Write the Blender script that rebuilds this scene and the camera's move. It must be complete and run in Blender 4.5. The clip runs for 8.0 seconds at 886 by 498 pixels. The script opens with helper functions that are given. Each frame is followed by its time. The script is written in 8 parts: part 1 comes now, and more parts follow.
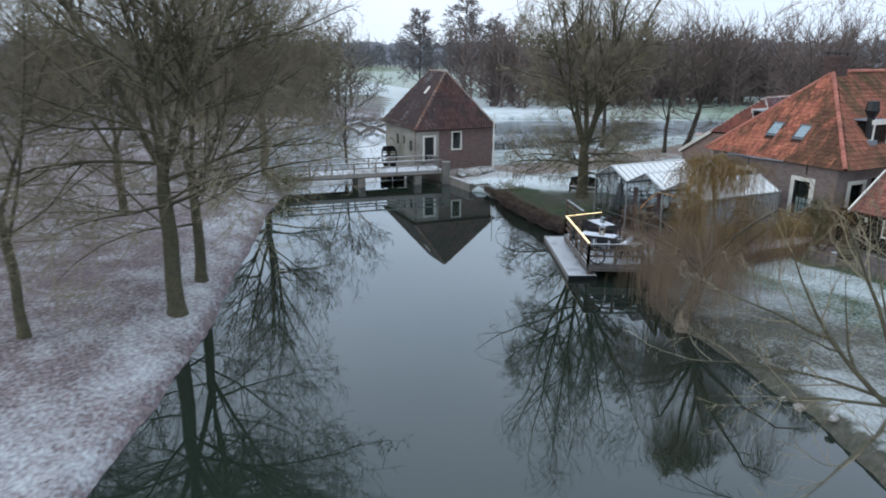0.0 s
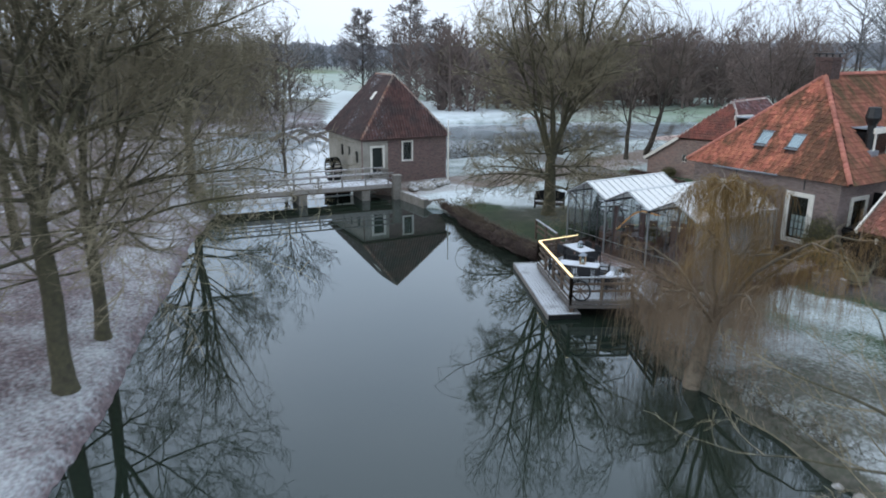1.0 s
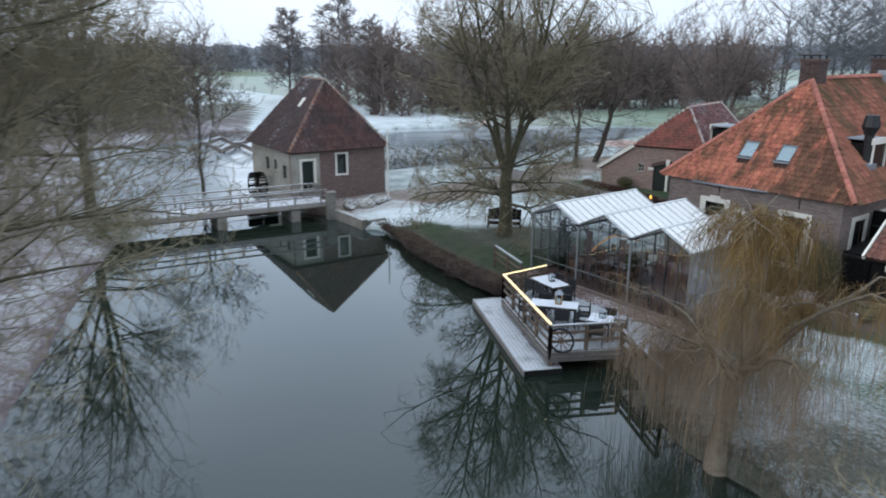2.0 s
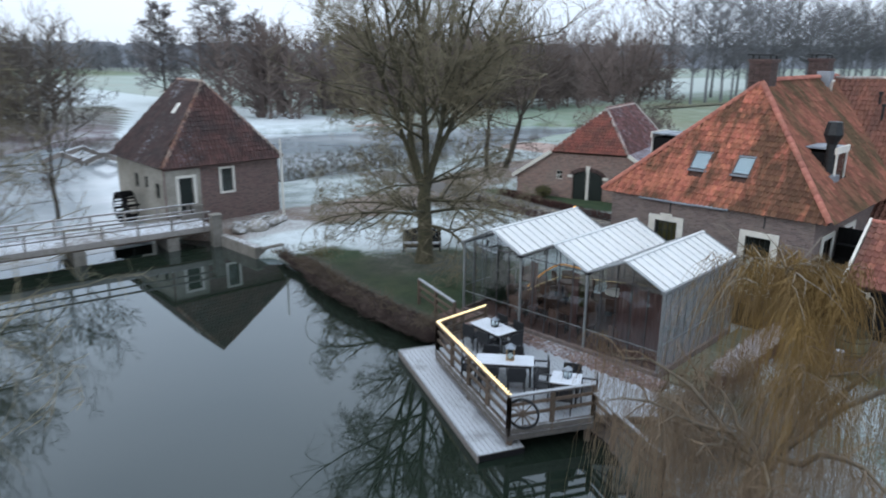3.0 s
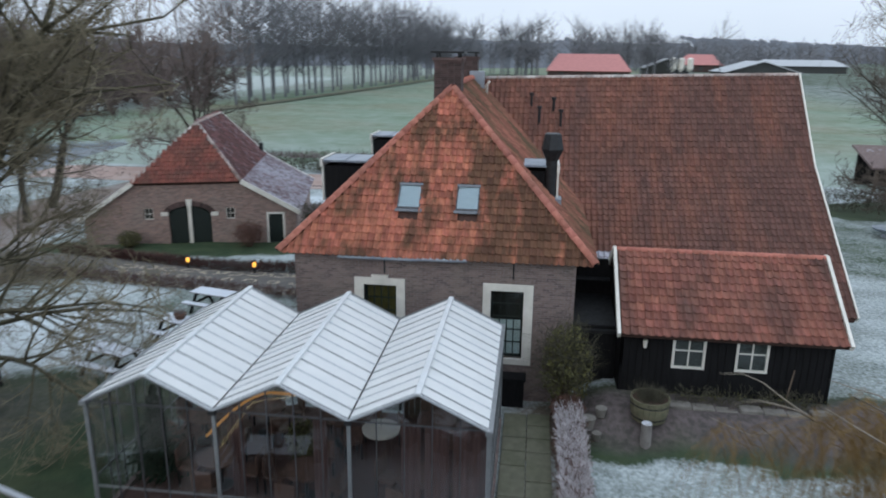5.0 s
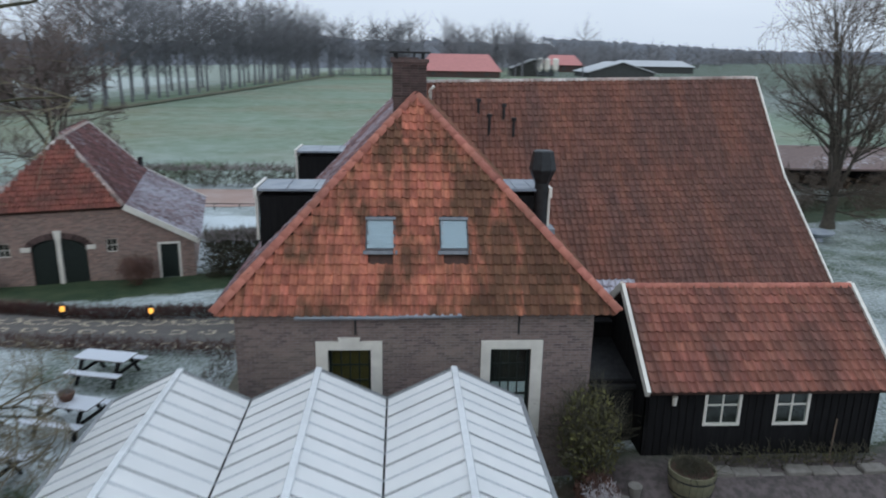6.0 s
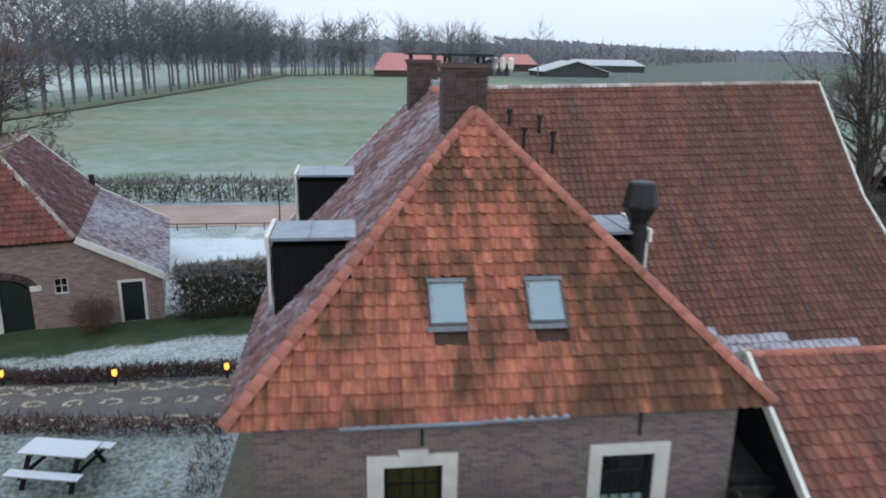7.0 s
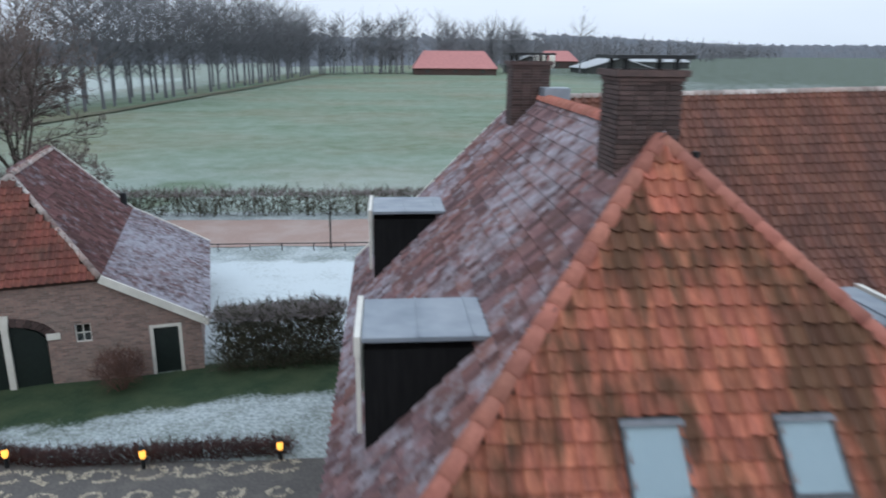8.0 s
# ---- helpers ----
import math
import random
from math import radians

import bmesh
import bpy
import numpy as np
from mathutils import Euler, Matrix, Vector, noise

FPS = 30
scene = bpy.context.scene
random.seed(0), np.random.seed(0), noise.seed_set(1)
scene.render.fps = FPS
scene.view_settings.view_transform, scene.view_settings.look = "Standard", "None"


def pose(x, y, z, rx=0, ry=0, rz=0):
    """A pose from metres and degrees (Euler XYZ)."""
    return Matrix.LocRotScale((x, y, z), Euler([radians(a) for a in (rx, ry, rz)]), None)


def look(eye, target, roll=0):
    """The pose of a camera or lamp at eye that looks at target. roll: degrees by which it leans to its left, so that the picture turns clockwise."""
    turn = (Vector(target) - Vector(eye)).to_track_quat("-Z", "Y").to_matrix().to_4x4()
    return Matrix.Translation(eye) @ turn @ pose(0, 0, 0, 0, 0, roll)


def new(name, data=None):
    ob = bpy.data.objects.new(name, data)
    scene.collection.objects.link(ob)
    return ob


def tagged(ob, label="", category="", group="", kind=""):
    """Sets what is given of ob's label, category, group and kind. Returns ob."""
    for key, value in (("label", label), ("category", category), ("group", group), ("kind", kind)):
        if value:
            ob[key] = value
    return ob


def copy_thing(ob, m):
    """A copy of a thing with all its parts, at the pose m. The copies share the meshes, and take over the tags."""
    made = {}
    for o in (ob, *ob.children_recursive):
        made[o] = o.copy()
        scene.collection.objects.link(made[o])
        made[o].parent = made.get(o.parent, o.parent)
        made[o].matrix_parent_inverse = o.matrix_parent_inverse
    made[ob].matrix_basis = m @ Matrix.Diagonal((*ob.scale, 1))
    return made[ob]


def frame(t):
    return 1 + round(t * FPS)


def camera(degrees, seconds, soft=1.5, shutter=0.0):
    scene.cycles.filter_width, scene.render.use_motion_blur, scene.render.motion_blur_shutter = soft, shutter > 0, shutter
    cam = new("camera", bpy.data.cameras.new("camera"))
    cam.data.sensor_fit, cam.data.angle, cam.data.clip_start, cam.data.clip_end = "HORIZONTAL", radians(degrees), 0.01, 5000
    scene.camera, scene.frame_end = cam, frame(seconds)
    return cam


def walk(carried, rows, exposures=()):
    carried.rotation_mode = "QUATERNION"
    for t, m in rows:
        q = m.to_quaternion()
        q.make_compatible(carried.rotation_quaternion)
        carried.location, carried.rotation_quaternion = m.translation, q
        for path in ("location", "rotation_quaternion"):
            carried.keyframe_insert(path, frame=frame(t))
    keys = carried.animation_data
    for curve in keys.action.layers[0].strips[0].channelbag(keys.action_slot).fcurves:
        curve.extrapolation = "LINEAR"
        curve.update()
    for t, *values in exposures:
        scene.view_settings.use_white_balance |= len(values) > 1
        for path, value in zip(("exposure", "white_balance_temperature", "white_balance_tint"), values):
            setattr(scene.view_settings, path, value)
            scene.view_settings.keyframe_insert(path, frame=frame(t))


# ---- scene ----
cam = camera(64.2, 8.0, soft=1.8, shutter=0.5)
# The world's x runs along the farmhouse front, y goes into it, z = 0 is the pond's surface.
PATH = [
    (0, (31.019, -33.467, 10.758), (29.302, -32.604, 10.205), 0.3),
    (0.5, (28.465, -32.46, 10.746), (26.783, -31.528, 10.196), 0.3),
    (1, (25.922, -31.398, 10.736), (24.277, -30.401, 10.187), 0.2),
    (1.2, (24.967, -30.95, 10.739), (23.33, -29.939, 10.191), 0.2),
    (2.3, (19.356, -28.224, 10.623), (17.868, -27.002, 10.08), 0.4),
    (2.5, (18.421, -27.726, 10.621), (16.969, -26.463, 10.077), 0.5),
    (3, (15.848, -26.231, 10.619), (14.507, -24.851, 10.074), 0.5),
    (3.5, (13.44, -24.624, 10.571), (12.283, -23.087, 10.026), 0.6),
    (4, (11.22, -22.926, 10.505), (10.325, -21.221, 9.965), 0.5),
    (4.5, (9.07, -21.071, 10.5), (8.536, -19.221, 9.96), 0.7),
    (4.7, (8.258, -20.26, 10.501), (7.866, -18.375, 9.961), 0.7),
    (5.8, (4.534, -15.593, 10.472), (4.561, -13.666, 9.938), 0.9),
    (6, (4.049, -14.804, 10.479), (4.167, -12.88, 9.946), 1),
    (6.5, (2.818, -12.355, 10.494), (3.067, -10.442, 9.964), 1),
    (7, (1.978, -10.104, 10.513), (2.228, -8.193, 9.98), 1),
    (7.5, (1.256, -7.555, 10.524), (1.509, -5.645, 9.989), 0.9),
    (8, (0.764, -5.118, 10.553), (0.916, -3.199, 10.012), 0.5),
]
walk(cam, [(t, look(eye, target, roll)) for t, eye, target, roll in PATH], exposures=[(0, 0.1), (2.5, 0.14), (3.5, 0.14), (4.5, -0.02), (5.8, -0.32), (6.2, -0.3), (6.5, -0.18), (7.5, 0.0), (8, -0.12)])

# ---- light: an overcast winter dusk ----
world = bpy.data.worlds.new("overcast_sky")
scene.world = world
world.use_nodes = True
wn, wl = world.node_tree.nodes, world.node_tree.links
wn.clear()
SUN_UP, SUN_ROUND = 24.0, 200.0
sky = wn.new("ShaderNodeTexSky")
sky.sky_type, sky.sun_disc = "NISHITA", False
sky.sun_elevation, sky.sun_rotation = radians(SUN_UP), radians(SUN_ROUND)
sky.air_density, sky.dust_density, sky.ozone_density = 1.0, 6.0, 1.5
sky_bg = wn.new("ShaderNodeBackground")
sky_bg.inputs["Strength"].default_value = 0.05
wl.new(sky.outputs[0], sky_bg.inputs["Color"])
cloud_bg = wn.new("ShaderNodeBackground")
wcoord = wn.new("ShaderNodeTexCoord")
wmap = wn.new("ShaderNodeMapping")
wmap.inputs["Scale"].default_value = (1.0, 1.0, 3.0)
wnoise = wn.new("ShaderNodeTexNoise")
wnoise.inputs["Scale"].default_value, wnoise.inputs["Detail"].default_value = 1.6, 4.0
wramp = wn.new("ShaderNodeValToRGB")
wramp.color_ramp.elements[0].position, wramp.color_ramp.elements[0].color = 0.3, (0.583, 0.688, 0.825, 1)
wramp.color_ramp.elements[1].position, wramp.color_ramp.elements[1].color = 0.7, (0.706, 0.80, 0.923, 1)
wl.new(wcoord.outputs["Generated"], wmap.inputs["Vector"])
wl.new(wmap.outputs[0], wnoise.inputs["Vector"])
wl.new(wnoise.outputs["Fac"], wramp.inputs["Fac"])
wl.new(wramp.outputs[0], cloud_bg.inputs["Color"])
# an overcast sky is about three times as bright overhead as at the horizon
wsep, wrise, wlum = wn.new("ShaderNodeSeparateXYZ"), wn.new("ShaderNodeMapRange"), wn.new("ShaderNodeMath")
wl.new(wcoord.outputs["Generated"], wsep.inputs[0])
wl.new(wsep.outputs[2], wrise.inputs["Value"])
wrise.inputs["From Min"].default_value, wrise.inputs["From Max"].default_value = 0.0, 1.0
wrise.inputs["To Min"].default_value, wrise.inputs["To Max"].default_value = 1.5, 2.5
wlum.operation = "MULTIPLY"
wlum.inputs[1].default_value = 0.96
wl.new(wrise.outputs[0], wlum.inputs[0])
wl.new(wlum.outputs[0], cloud_bg.inputs["Strength"])
wadd = wn.new("ShaderNodeMixShader")
wadd.inputs[0].default_value = 0.85
wout = wn.new("ShaderNodeOutputWorld")
wl.new(sky_bg.outputs[0], wadd.inputs[1])
wl.new(cloud_bg.outputs[0], wadd.inputs[2])
wl.new(wadd.outputs[0], wout.inputs["Surface"])

sun = new("sun", bpy.data.lights.new("sun", "SUN"))
sun.data.energy, sun.data.angle, sun.data.color = 0.6, radians(40), (1.0, 0.96, 0.9)
a, e = radians(SUN_ROUND), radians(SUN_UP)
sun_at = Vector((math.sin(a) * math.cos(e), math.cos(a) * math.cos(e), math.sin(e))) * 100
sun.matrix_world = look(sun_at, (0, 0, 0))
scene.view_settings.exposure = 0.0

# ---- materials ----
def surf(name, c1, c2, scale=8.0, rough=0.75, bump=0.2, c3=None, coarse=0.6, amount=0.5, vary=0.0, island=False, metal=0.0, frost=0.0,
         frost_scale=5.0, up=True, spec=0.4, stretch=(1, 1, 1), bump_scale=None, bump_dist=0.02, frost_tint=(0.62, 0.66, 0.72), sharp=(0.42, 0.68), grown=None):
    """A worn surface: two colours in a fine grain, a third in coarse stains, variation from piece to piece, frost on what faces up. grown: moss grows denser from x0 to x1."""
    m = bpy.data.materials.new(name)
    m.use_nodes = True
    n, l = m.node_tree.nodes, m.node_tree.links
    b = n["Principled BSDF"]
    geo = n.new("ShaderNodeNewGeometry")
    mp = n.new("ShaderNodeMapping")
    mp.inputs["Scale"].default_value = stretch
    l.new(geo.outputs["Position"], mp.inputs["Vector"])

    def grain(s, detail=4.0):
        t = n.new("ShaderNodeTexNoise")
        t.inputs["Scale"].default_value, t.inputs["Detail"].default_value = s, detail
        l.new(mp.outputs[0], t.inputs["Vector"])
        return t.outputs["Fac"]

    def ramp(x, lo, hi):
        r = n.new("ShaderNodeMapRange")
        r.inputs["From Min"].default_value, r.inputs["From Max"].default_value = lo, hi
        l.new(x, r.inputs["Value"])
        return r.outputs["Result"]

    def blend(f, x, y):
        k = n.new("ShaderNodeMix")
        k.data_type = "RGBA"
        for socket, v in ((k.inputs[0], f), (k.inputs[6], x), (k.inputs[7], y)):
            if isinstance(v, bpy.types.NodeSocket):
                l.new(v, socket)
            else:
                socket.default_value = v if isinstance(v, float) else (*v, 1)
        return k.outputs[2]

    def times(x, y, op="MULTIPLY"):
        k = n.new("ShaderNodeMath")
        k.operation = op
        for socket, v in ((k.inputs[0], x), (k.inputs[1], y)):
            if isinstance(v, bpy.types.NodeSocket):
                l.new(v, socket)
            else:
                socket.default_value = v
        return k.outputs[0]

    fine = grain(scale)
    col = blend(ramp(fine, 0.3, 0.7), c1, c2)
    if c3:
        spread = grain(coarse, 5.0)
        if grown:
            east = n.new("ShaderNodeSeparateXYZ")
            l.new(geo.outputs["Position"], east.inputs[0])
            spread = times(spread, times(ramp(east.outputs[0], grown[0], grown[1]), grown[2]), "ADD")
        col = blend(times(ramp(spread, *sharp), amount), col, c3)
    if vary:
        src = geo.outputs["Random Per Island"]
        if not island:
            src = n.new("ShaderNodeObjectInfo").outputs["Random"]
        hsv = n.new("ShaderNodeHueSaturation")
        l.new(col, hsv.inputs["Color"])
        lift = times(times(src, 2 * vary), 1.0 - vary, "ADD")
        l.new(lift, hsv.inputs["Value"])
        l.new(times(times(src, 7.31), 1.0, "MODULO"), (turn := n.new("ShaderNodeMapRange")).inputs["Value"])
        turn.inputs["To Min"].default_value, turn.inputs["To Max"].default_value = 0.5 - 0.016 * vary, 0.5 + 0.016 * vary
        l.new(turn.outputs[0], hsv.inputs["Hue"])
        col = hsv.outputs["Color"]
    rough_in = ramp(fine, -0.2, 1.2)
    if frost:
        f = ramp(times(grain(frost_scale, 6.0), times(grain(0.35, 3.0), 0.7), "ADD"), 1.25 - frost, 1.55 - frost)
        f = times(f, 0.9)
        if up:
            sep = n.new("ShaderNodeSeparateXYZ")
            l.new(geo.outputs["Normal"], sep.inputs[0])
            f = times(f, ramp(sep.outputs[2], 0.2, 0.6))
        col = blend(f, col, frost_tint)
    l.new(col, b.inputs["Base Color"])
    rr = n.new("ShaderNodeMapRange")
    rr.inputs["To Min"].default_value, rr.inputs["To Max"].default_value = max(0.02, rough - 0.12), min(1.0, rough + 0.12)
    l.new(fine, rr.inputs["Value"])
    l.new(rr.outputs[0], b.inputs["Roughness"])
    b.inputs["Metallic"].default_value = metal
    b.inputs["Specular IOR Level"].default_value = spec
    if bump:
        bp = n.new("ShaderNodeBump")
        bp.inputs["Strength"].default_value, bp.inputs["Distance"].default_value = bump, bump_dist
        l.new(grain(bump_scale or scale * 2, 6.0), bp.inputs["Height"])
        l.new(bp.outputs[0], b.inputs["Normal"])
    return m


def brick_surf(name, c1, c2, joint, stain, turn=0.0):
    """Brick courses of 21 x 6 cm with recessed joints, weathered in patches."""
    m = surf(name, c1, c2, scale=11, rough=0.9, bump=0.0, c3=stain, coarse=0.7, amount=0.6)
    n, l = m.node_tree.nodes, m.node_tree.links
    b = n["Principled BSDF"]
    base = b.inputs["Base Color"].links[0].from_socket
    geo = n.new("ShaderNodeNewGeometry")
    rot = n.new("ShaderNodeMapping")
    rot.inputs["Rotation"].default_value = (0, 0, radians(-turn))
    l.new(geo.outputs["Position"], rot.inputs["Vector"])
    sep, com, add = n.new("ShaderNodeSeparateXYZ"), n.new("ShaderNodeCombineXYZ"), n.new("ShaderNodeMath")
    l.new(rot.outputs[0], sep.inputs[0])
    l.new(sep.outputs[0], add.inputs[0])
    l.new(sep.outputs[1], add.inputs[1])
    l.new(add.outputs[0], com.inputs[0])
    l.new(sep.outputs[2], com.inputs[1])
    br = n.new("ShaderNodeTexBrick")
    for key, v in (("Scale", 1.0), ("Mortar Size", 0.007), ("Mortar Smooth", 0.2), ("Brick Width", 0.215), ("Row Height", 0.065), ("Bias", 0.0)):
        br.inputs[key].default_value = v
    br.inputs["Color1"].default_value, br.inputs["Color2"].default_value = (0.72, 0.72, 0.74, 1), (1.3, 1.26, 1.22, 1)
    br.inputs["Mortar"].default_value = (1, 1, 1, 1)
    l.new(com.outputs[0], br.inputs["Vector"])
    mul, mix = n.new("ShaderNodeMix"), n.new("ShaderNodeMix")
    mul.data_type = mix.data_type = "RGBA"
    mul.blend_type = "MULTIPLY"
    mul.inputs[0].default_value = 1.0
    l.new(base, mul.inputs[6])
    l.new(br.outputs["Color"], mul.inputs[7])
    l.new(br.outputs["Fac"], mix.inputs[0])
    l.new(mul.outputs[2], mix.inputs[6])
    mix.inputs[7].default_value = (*joint, 1)
    l.new(mix.outputs[2], b.inputs["Base Color"])
    bp = n.new("ShaderNodeBump")
    bp.invert = True
    bp.inputs["Strength"].default_value, bp.inputs["Distance"].default_value = 0.7, 0.012
    l.new(br.outputs["Fac"], bp.inputs["Height"])
    l.new(bp.outputs[0], b.inputs["Normal"])
    return m


def clear_glass(name, tint=(0.85, 0.9, 0.9), rough=0.02, least=0.05):
    """A pane: mirror at a slant, else clear."""
    m = bpy.data.materials.new(name)
    m.use_nodes = True
    n, l = m.node_tree.nodes, m.node_tree.links
    n.clear()
    out, tr, gl, mx, lw, pw, fr = (n.new(k) for k in ("ShaderNodeOutputMaterial", "ShaderNodeBsdfTransparent", "ShaderNodeBsdfGlossy", "ShaderNodeMixShader", "ShaderNodeLayerWeight", "ShaderNodeMath", "ShaderNodeMapRange"))
    tr.inputs[0].default_value = (*tint, 1)
    gl.inputs["Roughness"].default_value = rough
    lw.inputs[0].default_value = 0.5
    pw.operation = "POWER"
    pw.inputs[1].default_value = 4.0
    fr.inputs["To Min"].default_value, fr.inputs["To Max"].default_value = least, 1.0
    l.new(lw.outputs["Facing"], pw.inputs[0])
    l.new(pw.outputs[0], fr.inputs["Value"])
    l.new(fr.outputs[0], mx.inputs[0])
    l.new(tr.outputs[0], mx.inputs[1])
    l.new(gl.outputs[0], mx.inputs[2])
    l.new(mx.outputs[0], out.inputs["Surface"])
    return m


def lamp_mat(name, colour, strength):
    m = bpy.data.materials.new(name)
    m.use_nodes = True
    b = m.node_tree.nodes["Principled BSDF"]
    b.inputs["Base Color"].default_value = (*colour, 1)
    b.inputs["Emission Color"].default_value = (*colour, 1)
    b.inputs["Emission Strength"].default_value = strength
    return m


TILE = dict(scale=9, rough=0.85, bump=0.35, coarse=0.9, amount=0.85)
RED = dict(c3=(0.082, 0.047, 0.026), vary=0.32, sharp=(0.46, 0.62), grown=(5.0, 6.2, 0.17), stretch=(1.5, 0.5, 0.5), **{**TILE, "coarse": 1.55})
tile_red = surf("red_pantile", (0.44, 0.158, 0.097), (0.28, 0.096, 0.064), **RED)
tile_red_j = surf("red_pantile_field", (0.44, 0.158, 0.097), (0.28, 0.096, 0.064), island=True, **RED)
tile_moss = surf("mossy_pantile", (0.32, 0.122, 0.082), (0.205, 0.085, 0.06), c3=(0.075, 0.062, 0.032), vary=0.26, island=True, sharp=(0.42, 0.62), stretch=(0.4, 1.2, 0.4), **TILE)
tile_big = surf("brown_red_pantile", (0.21, 0.086, 0.058), (0.145, 0.063, 0.045), c3=(0.085, 0.05, 0.045), vary=0.2, grown=(10.5, 17.0, 0.2), island=True, stretch=(1.3, 0.25, 0.25), **{**TILE, "amount": 0.65})
tile_big_piece = surf("single_brown_red_pantile", (0.21, 0.086, 0.058), (0.145, 0.063, 0.045), c3=(0.085, 0.05, 0.045), vary=0.2, grown=(10.5, 17.0, 0.2), stretch=(1.3, 0.25, 0.25), **{**TILE, "amount": 0.65})
tile_frost = surf("frosted_pantile", (0.175, 0.102, 0.105), (0.115, 0.073, 0.079), c3=(0.19, 0.09, 0.078), vary=0.42, island=True, frost=0.46, frost_scale=3.5, frost_tint=(0.36, 0.35, 0.40), **TILE)
tile_rime = surf("rimed_pantile", (0.19, 0.125, 0.128), (0.13, 0.09, 0.096), vary=0.4, island=True, frost=0.58, frost_scale=4, frost_tint=(0.42, 0.42, 0.48), **TILE)
tile_plum = surf("plum_pantile", (0.185, 0.09, 0.085), (0.125, 0.066, 0.066), c3=(0.11, 0.06, 0.058), vary=0.4, island=True, frost=0.36, frost_scale=3.5, frost_tint=(0.36, 0.35, 0.40), **TILE)
tile_mill = surf("dark_plum_pantile", (0.115, 0.054, 0.048), (0.07, 0.041, 0.039), c3=(0.045, 0.036, 0.036), vary=0.25, island=True, frost=0.26, frost_scale=9, **TILE)
tile_mill_piece = surf("single_dark_plum_pantile", (0.115, 0.054, 0.048), (0.07, 0.041, 0.039), c3=(0.045, 0.036, 0.036), vary=0.25, frost=0.26, frost_scale=9, **TILE)
tile_mill_frost = surf("dark_pantile_frosty", (0.08, 0.048, 0.046), (0.055, 0.04, 0.039), c3=(0.05, 0.04, 0.04), vary=0.22, island=True, frost=0.25, frost_scale=9, **TILE)
tile_barn = surf("barn_pantile", (0.21, 0.064, 0.045), (0.145, 0.05, 0.038), c3=(0.09, 0.045, 0.035), vary=0.22, island=True, **TILE)
tile_barn_piece = surf("single_barn_pantile", (0.21, 0.064, 0.045), (0.145, 0.05, 0.038), c3=(0.09, 0.045, 0.035), vary=0.22, **TILE)
tile_shed = surf("shed_pantile", (0.275, 0.105, 0.075), (0.19, 0.075, 0.056), c3=(0.085, 0.05, 0.042), vary=0.26, stretch=(1.3, 0.35, 0.35), island=True, **TILE)
tile_shed_piece = surf("single_shed_pantile", (0.275, 0.105, 0.075), (0.19, 0.075, 0.056), c3=(0.085, 0.05, 0.042), vary=0.26, stretch=(1.3, 0.35, 0.35), **TILE)
hip_red = surf("hip_tile_red", (0.44, 0.17, 0.125), (0.35, 0.13, 0.098), c3=(0.19, 0.095, 0.075), vary=0.2, **{**TILE, "amount": 0.4})
roof_under = surf("roof_boarding", (0.08, 0.04, 0.03), (0.05, 0.03, 0.025), rough=0.9)
brick_mat = brick_surf("old_brick", (0.195, 0.142, 0.134), (0.14, 0.108, 0.105), (0.24, 0.215, 0.205), (0.19, 0.16, 0.14))
tile_white = surf("white_frosted_pantile", (0.22, 0.14, 0.135), (0.15, 0.10, 0.10), vary=0.25, island=True, frost=0.66, frost_scale=7, frost_tint=(0.46, 0.46, 0.52), **TILE)
hip_pale = surf("frosted_hip_tile", (0.36, 0.27, 0.24), (0.26, 0.20, 0.18), c3=(0.5, 0.48, 0.46), vary=0.3, **TILE)
brick_barn = brick_surf("barn_brick", (0.30, 0.195, 0.168), (0.215, 0.15, 0.132), (0.26, 0.23, 0.21), (0.22, 0.185, 0.165), 13.4)
brick_mill = brick_surf("mill_brick", (0.18, 0.115, 0.108), (0.13, 0.09, 0.086), (0.18, 0.15, 0.14), (0.14, 0.11, 0.10), -3.0)
plaster = surf("weathered_plaster", (0.36, 0.34, 0.30), (0.27, 0.255, 0.225), scale=5, rough=0.9, c3=(0.15, 0.14, 0.115), coarse=0.7, amount=0.6)
white_paint = surf("white_paint", (0.72, 0.70, 0.64), (0.64, 0.62, 0.57), scale=6, rough=0.55, bump=0.08, c3=(0.5, 0.48, 0.43), coarse=1.4, amount=0.4)
black_board = surf("tarred_boards", (0.010, 0.010, 0.011), (0.006, 0.006, 0.007), scale=12, rough=0.8, spec=0.2, bump=0.3, stretch=(1, 1, 0.15))
green_door = surf("dark_green_paint", (0.012, 0.02, 0.018), (0.009, 0.015, 0.014), rough=0.45, bump=0.1)
zinc = surf("zinc_sheet", (0.25, 0.285, 0.33), (0.20, 0.235, 0.275), scale=3, rough=0.45, bump=0.1, metal=0.35, c3=(0.34, 0.37, 0.41), coarse=1.2)
alu = surf("grey_aluminium", (0.27, 0.285, 0.295), (0.215, 0.228, 0.238), rough=0.45, metal=0.5, bump=0.05)
dark_metal = surf("dark_metal", (0.035, 0.037, 0.04), (0.022, 0.023, 0.025), rough=0.5, metal=0.5, bump=0.1)
chimney_brick = surf("chimney_brick", (0.098, 0.062, 0.057), (0.062, 0.045, 0.043), scale=14, rough=0.9, vary=0.35)
stone = surf("grey_stone", (0.25, 0.235, 0.21), (0.18, 0.17, 0.155), scale=7, rough=0.9, bump=0.4, vary=0.25, frost=0.45)
mortar = surf("mortar", (0.16, 0.14, 0.125), (0.12, 0.105, 0.095), rough=0.95)
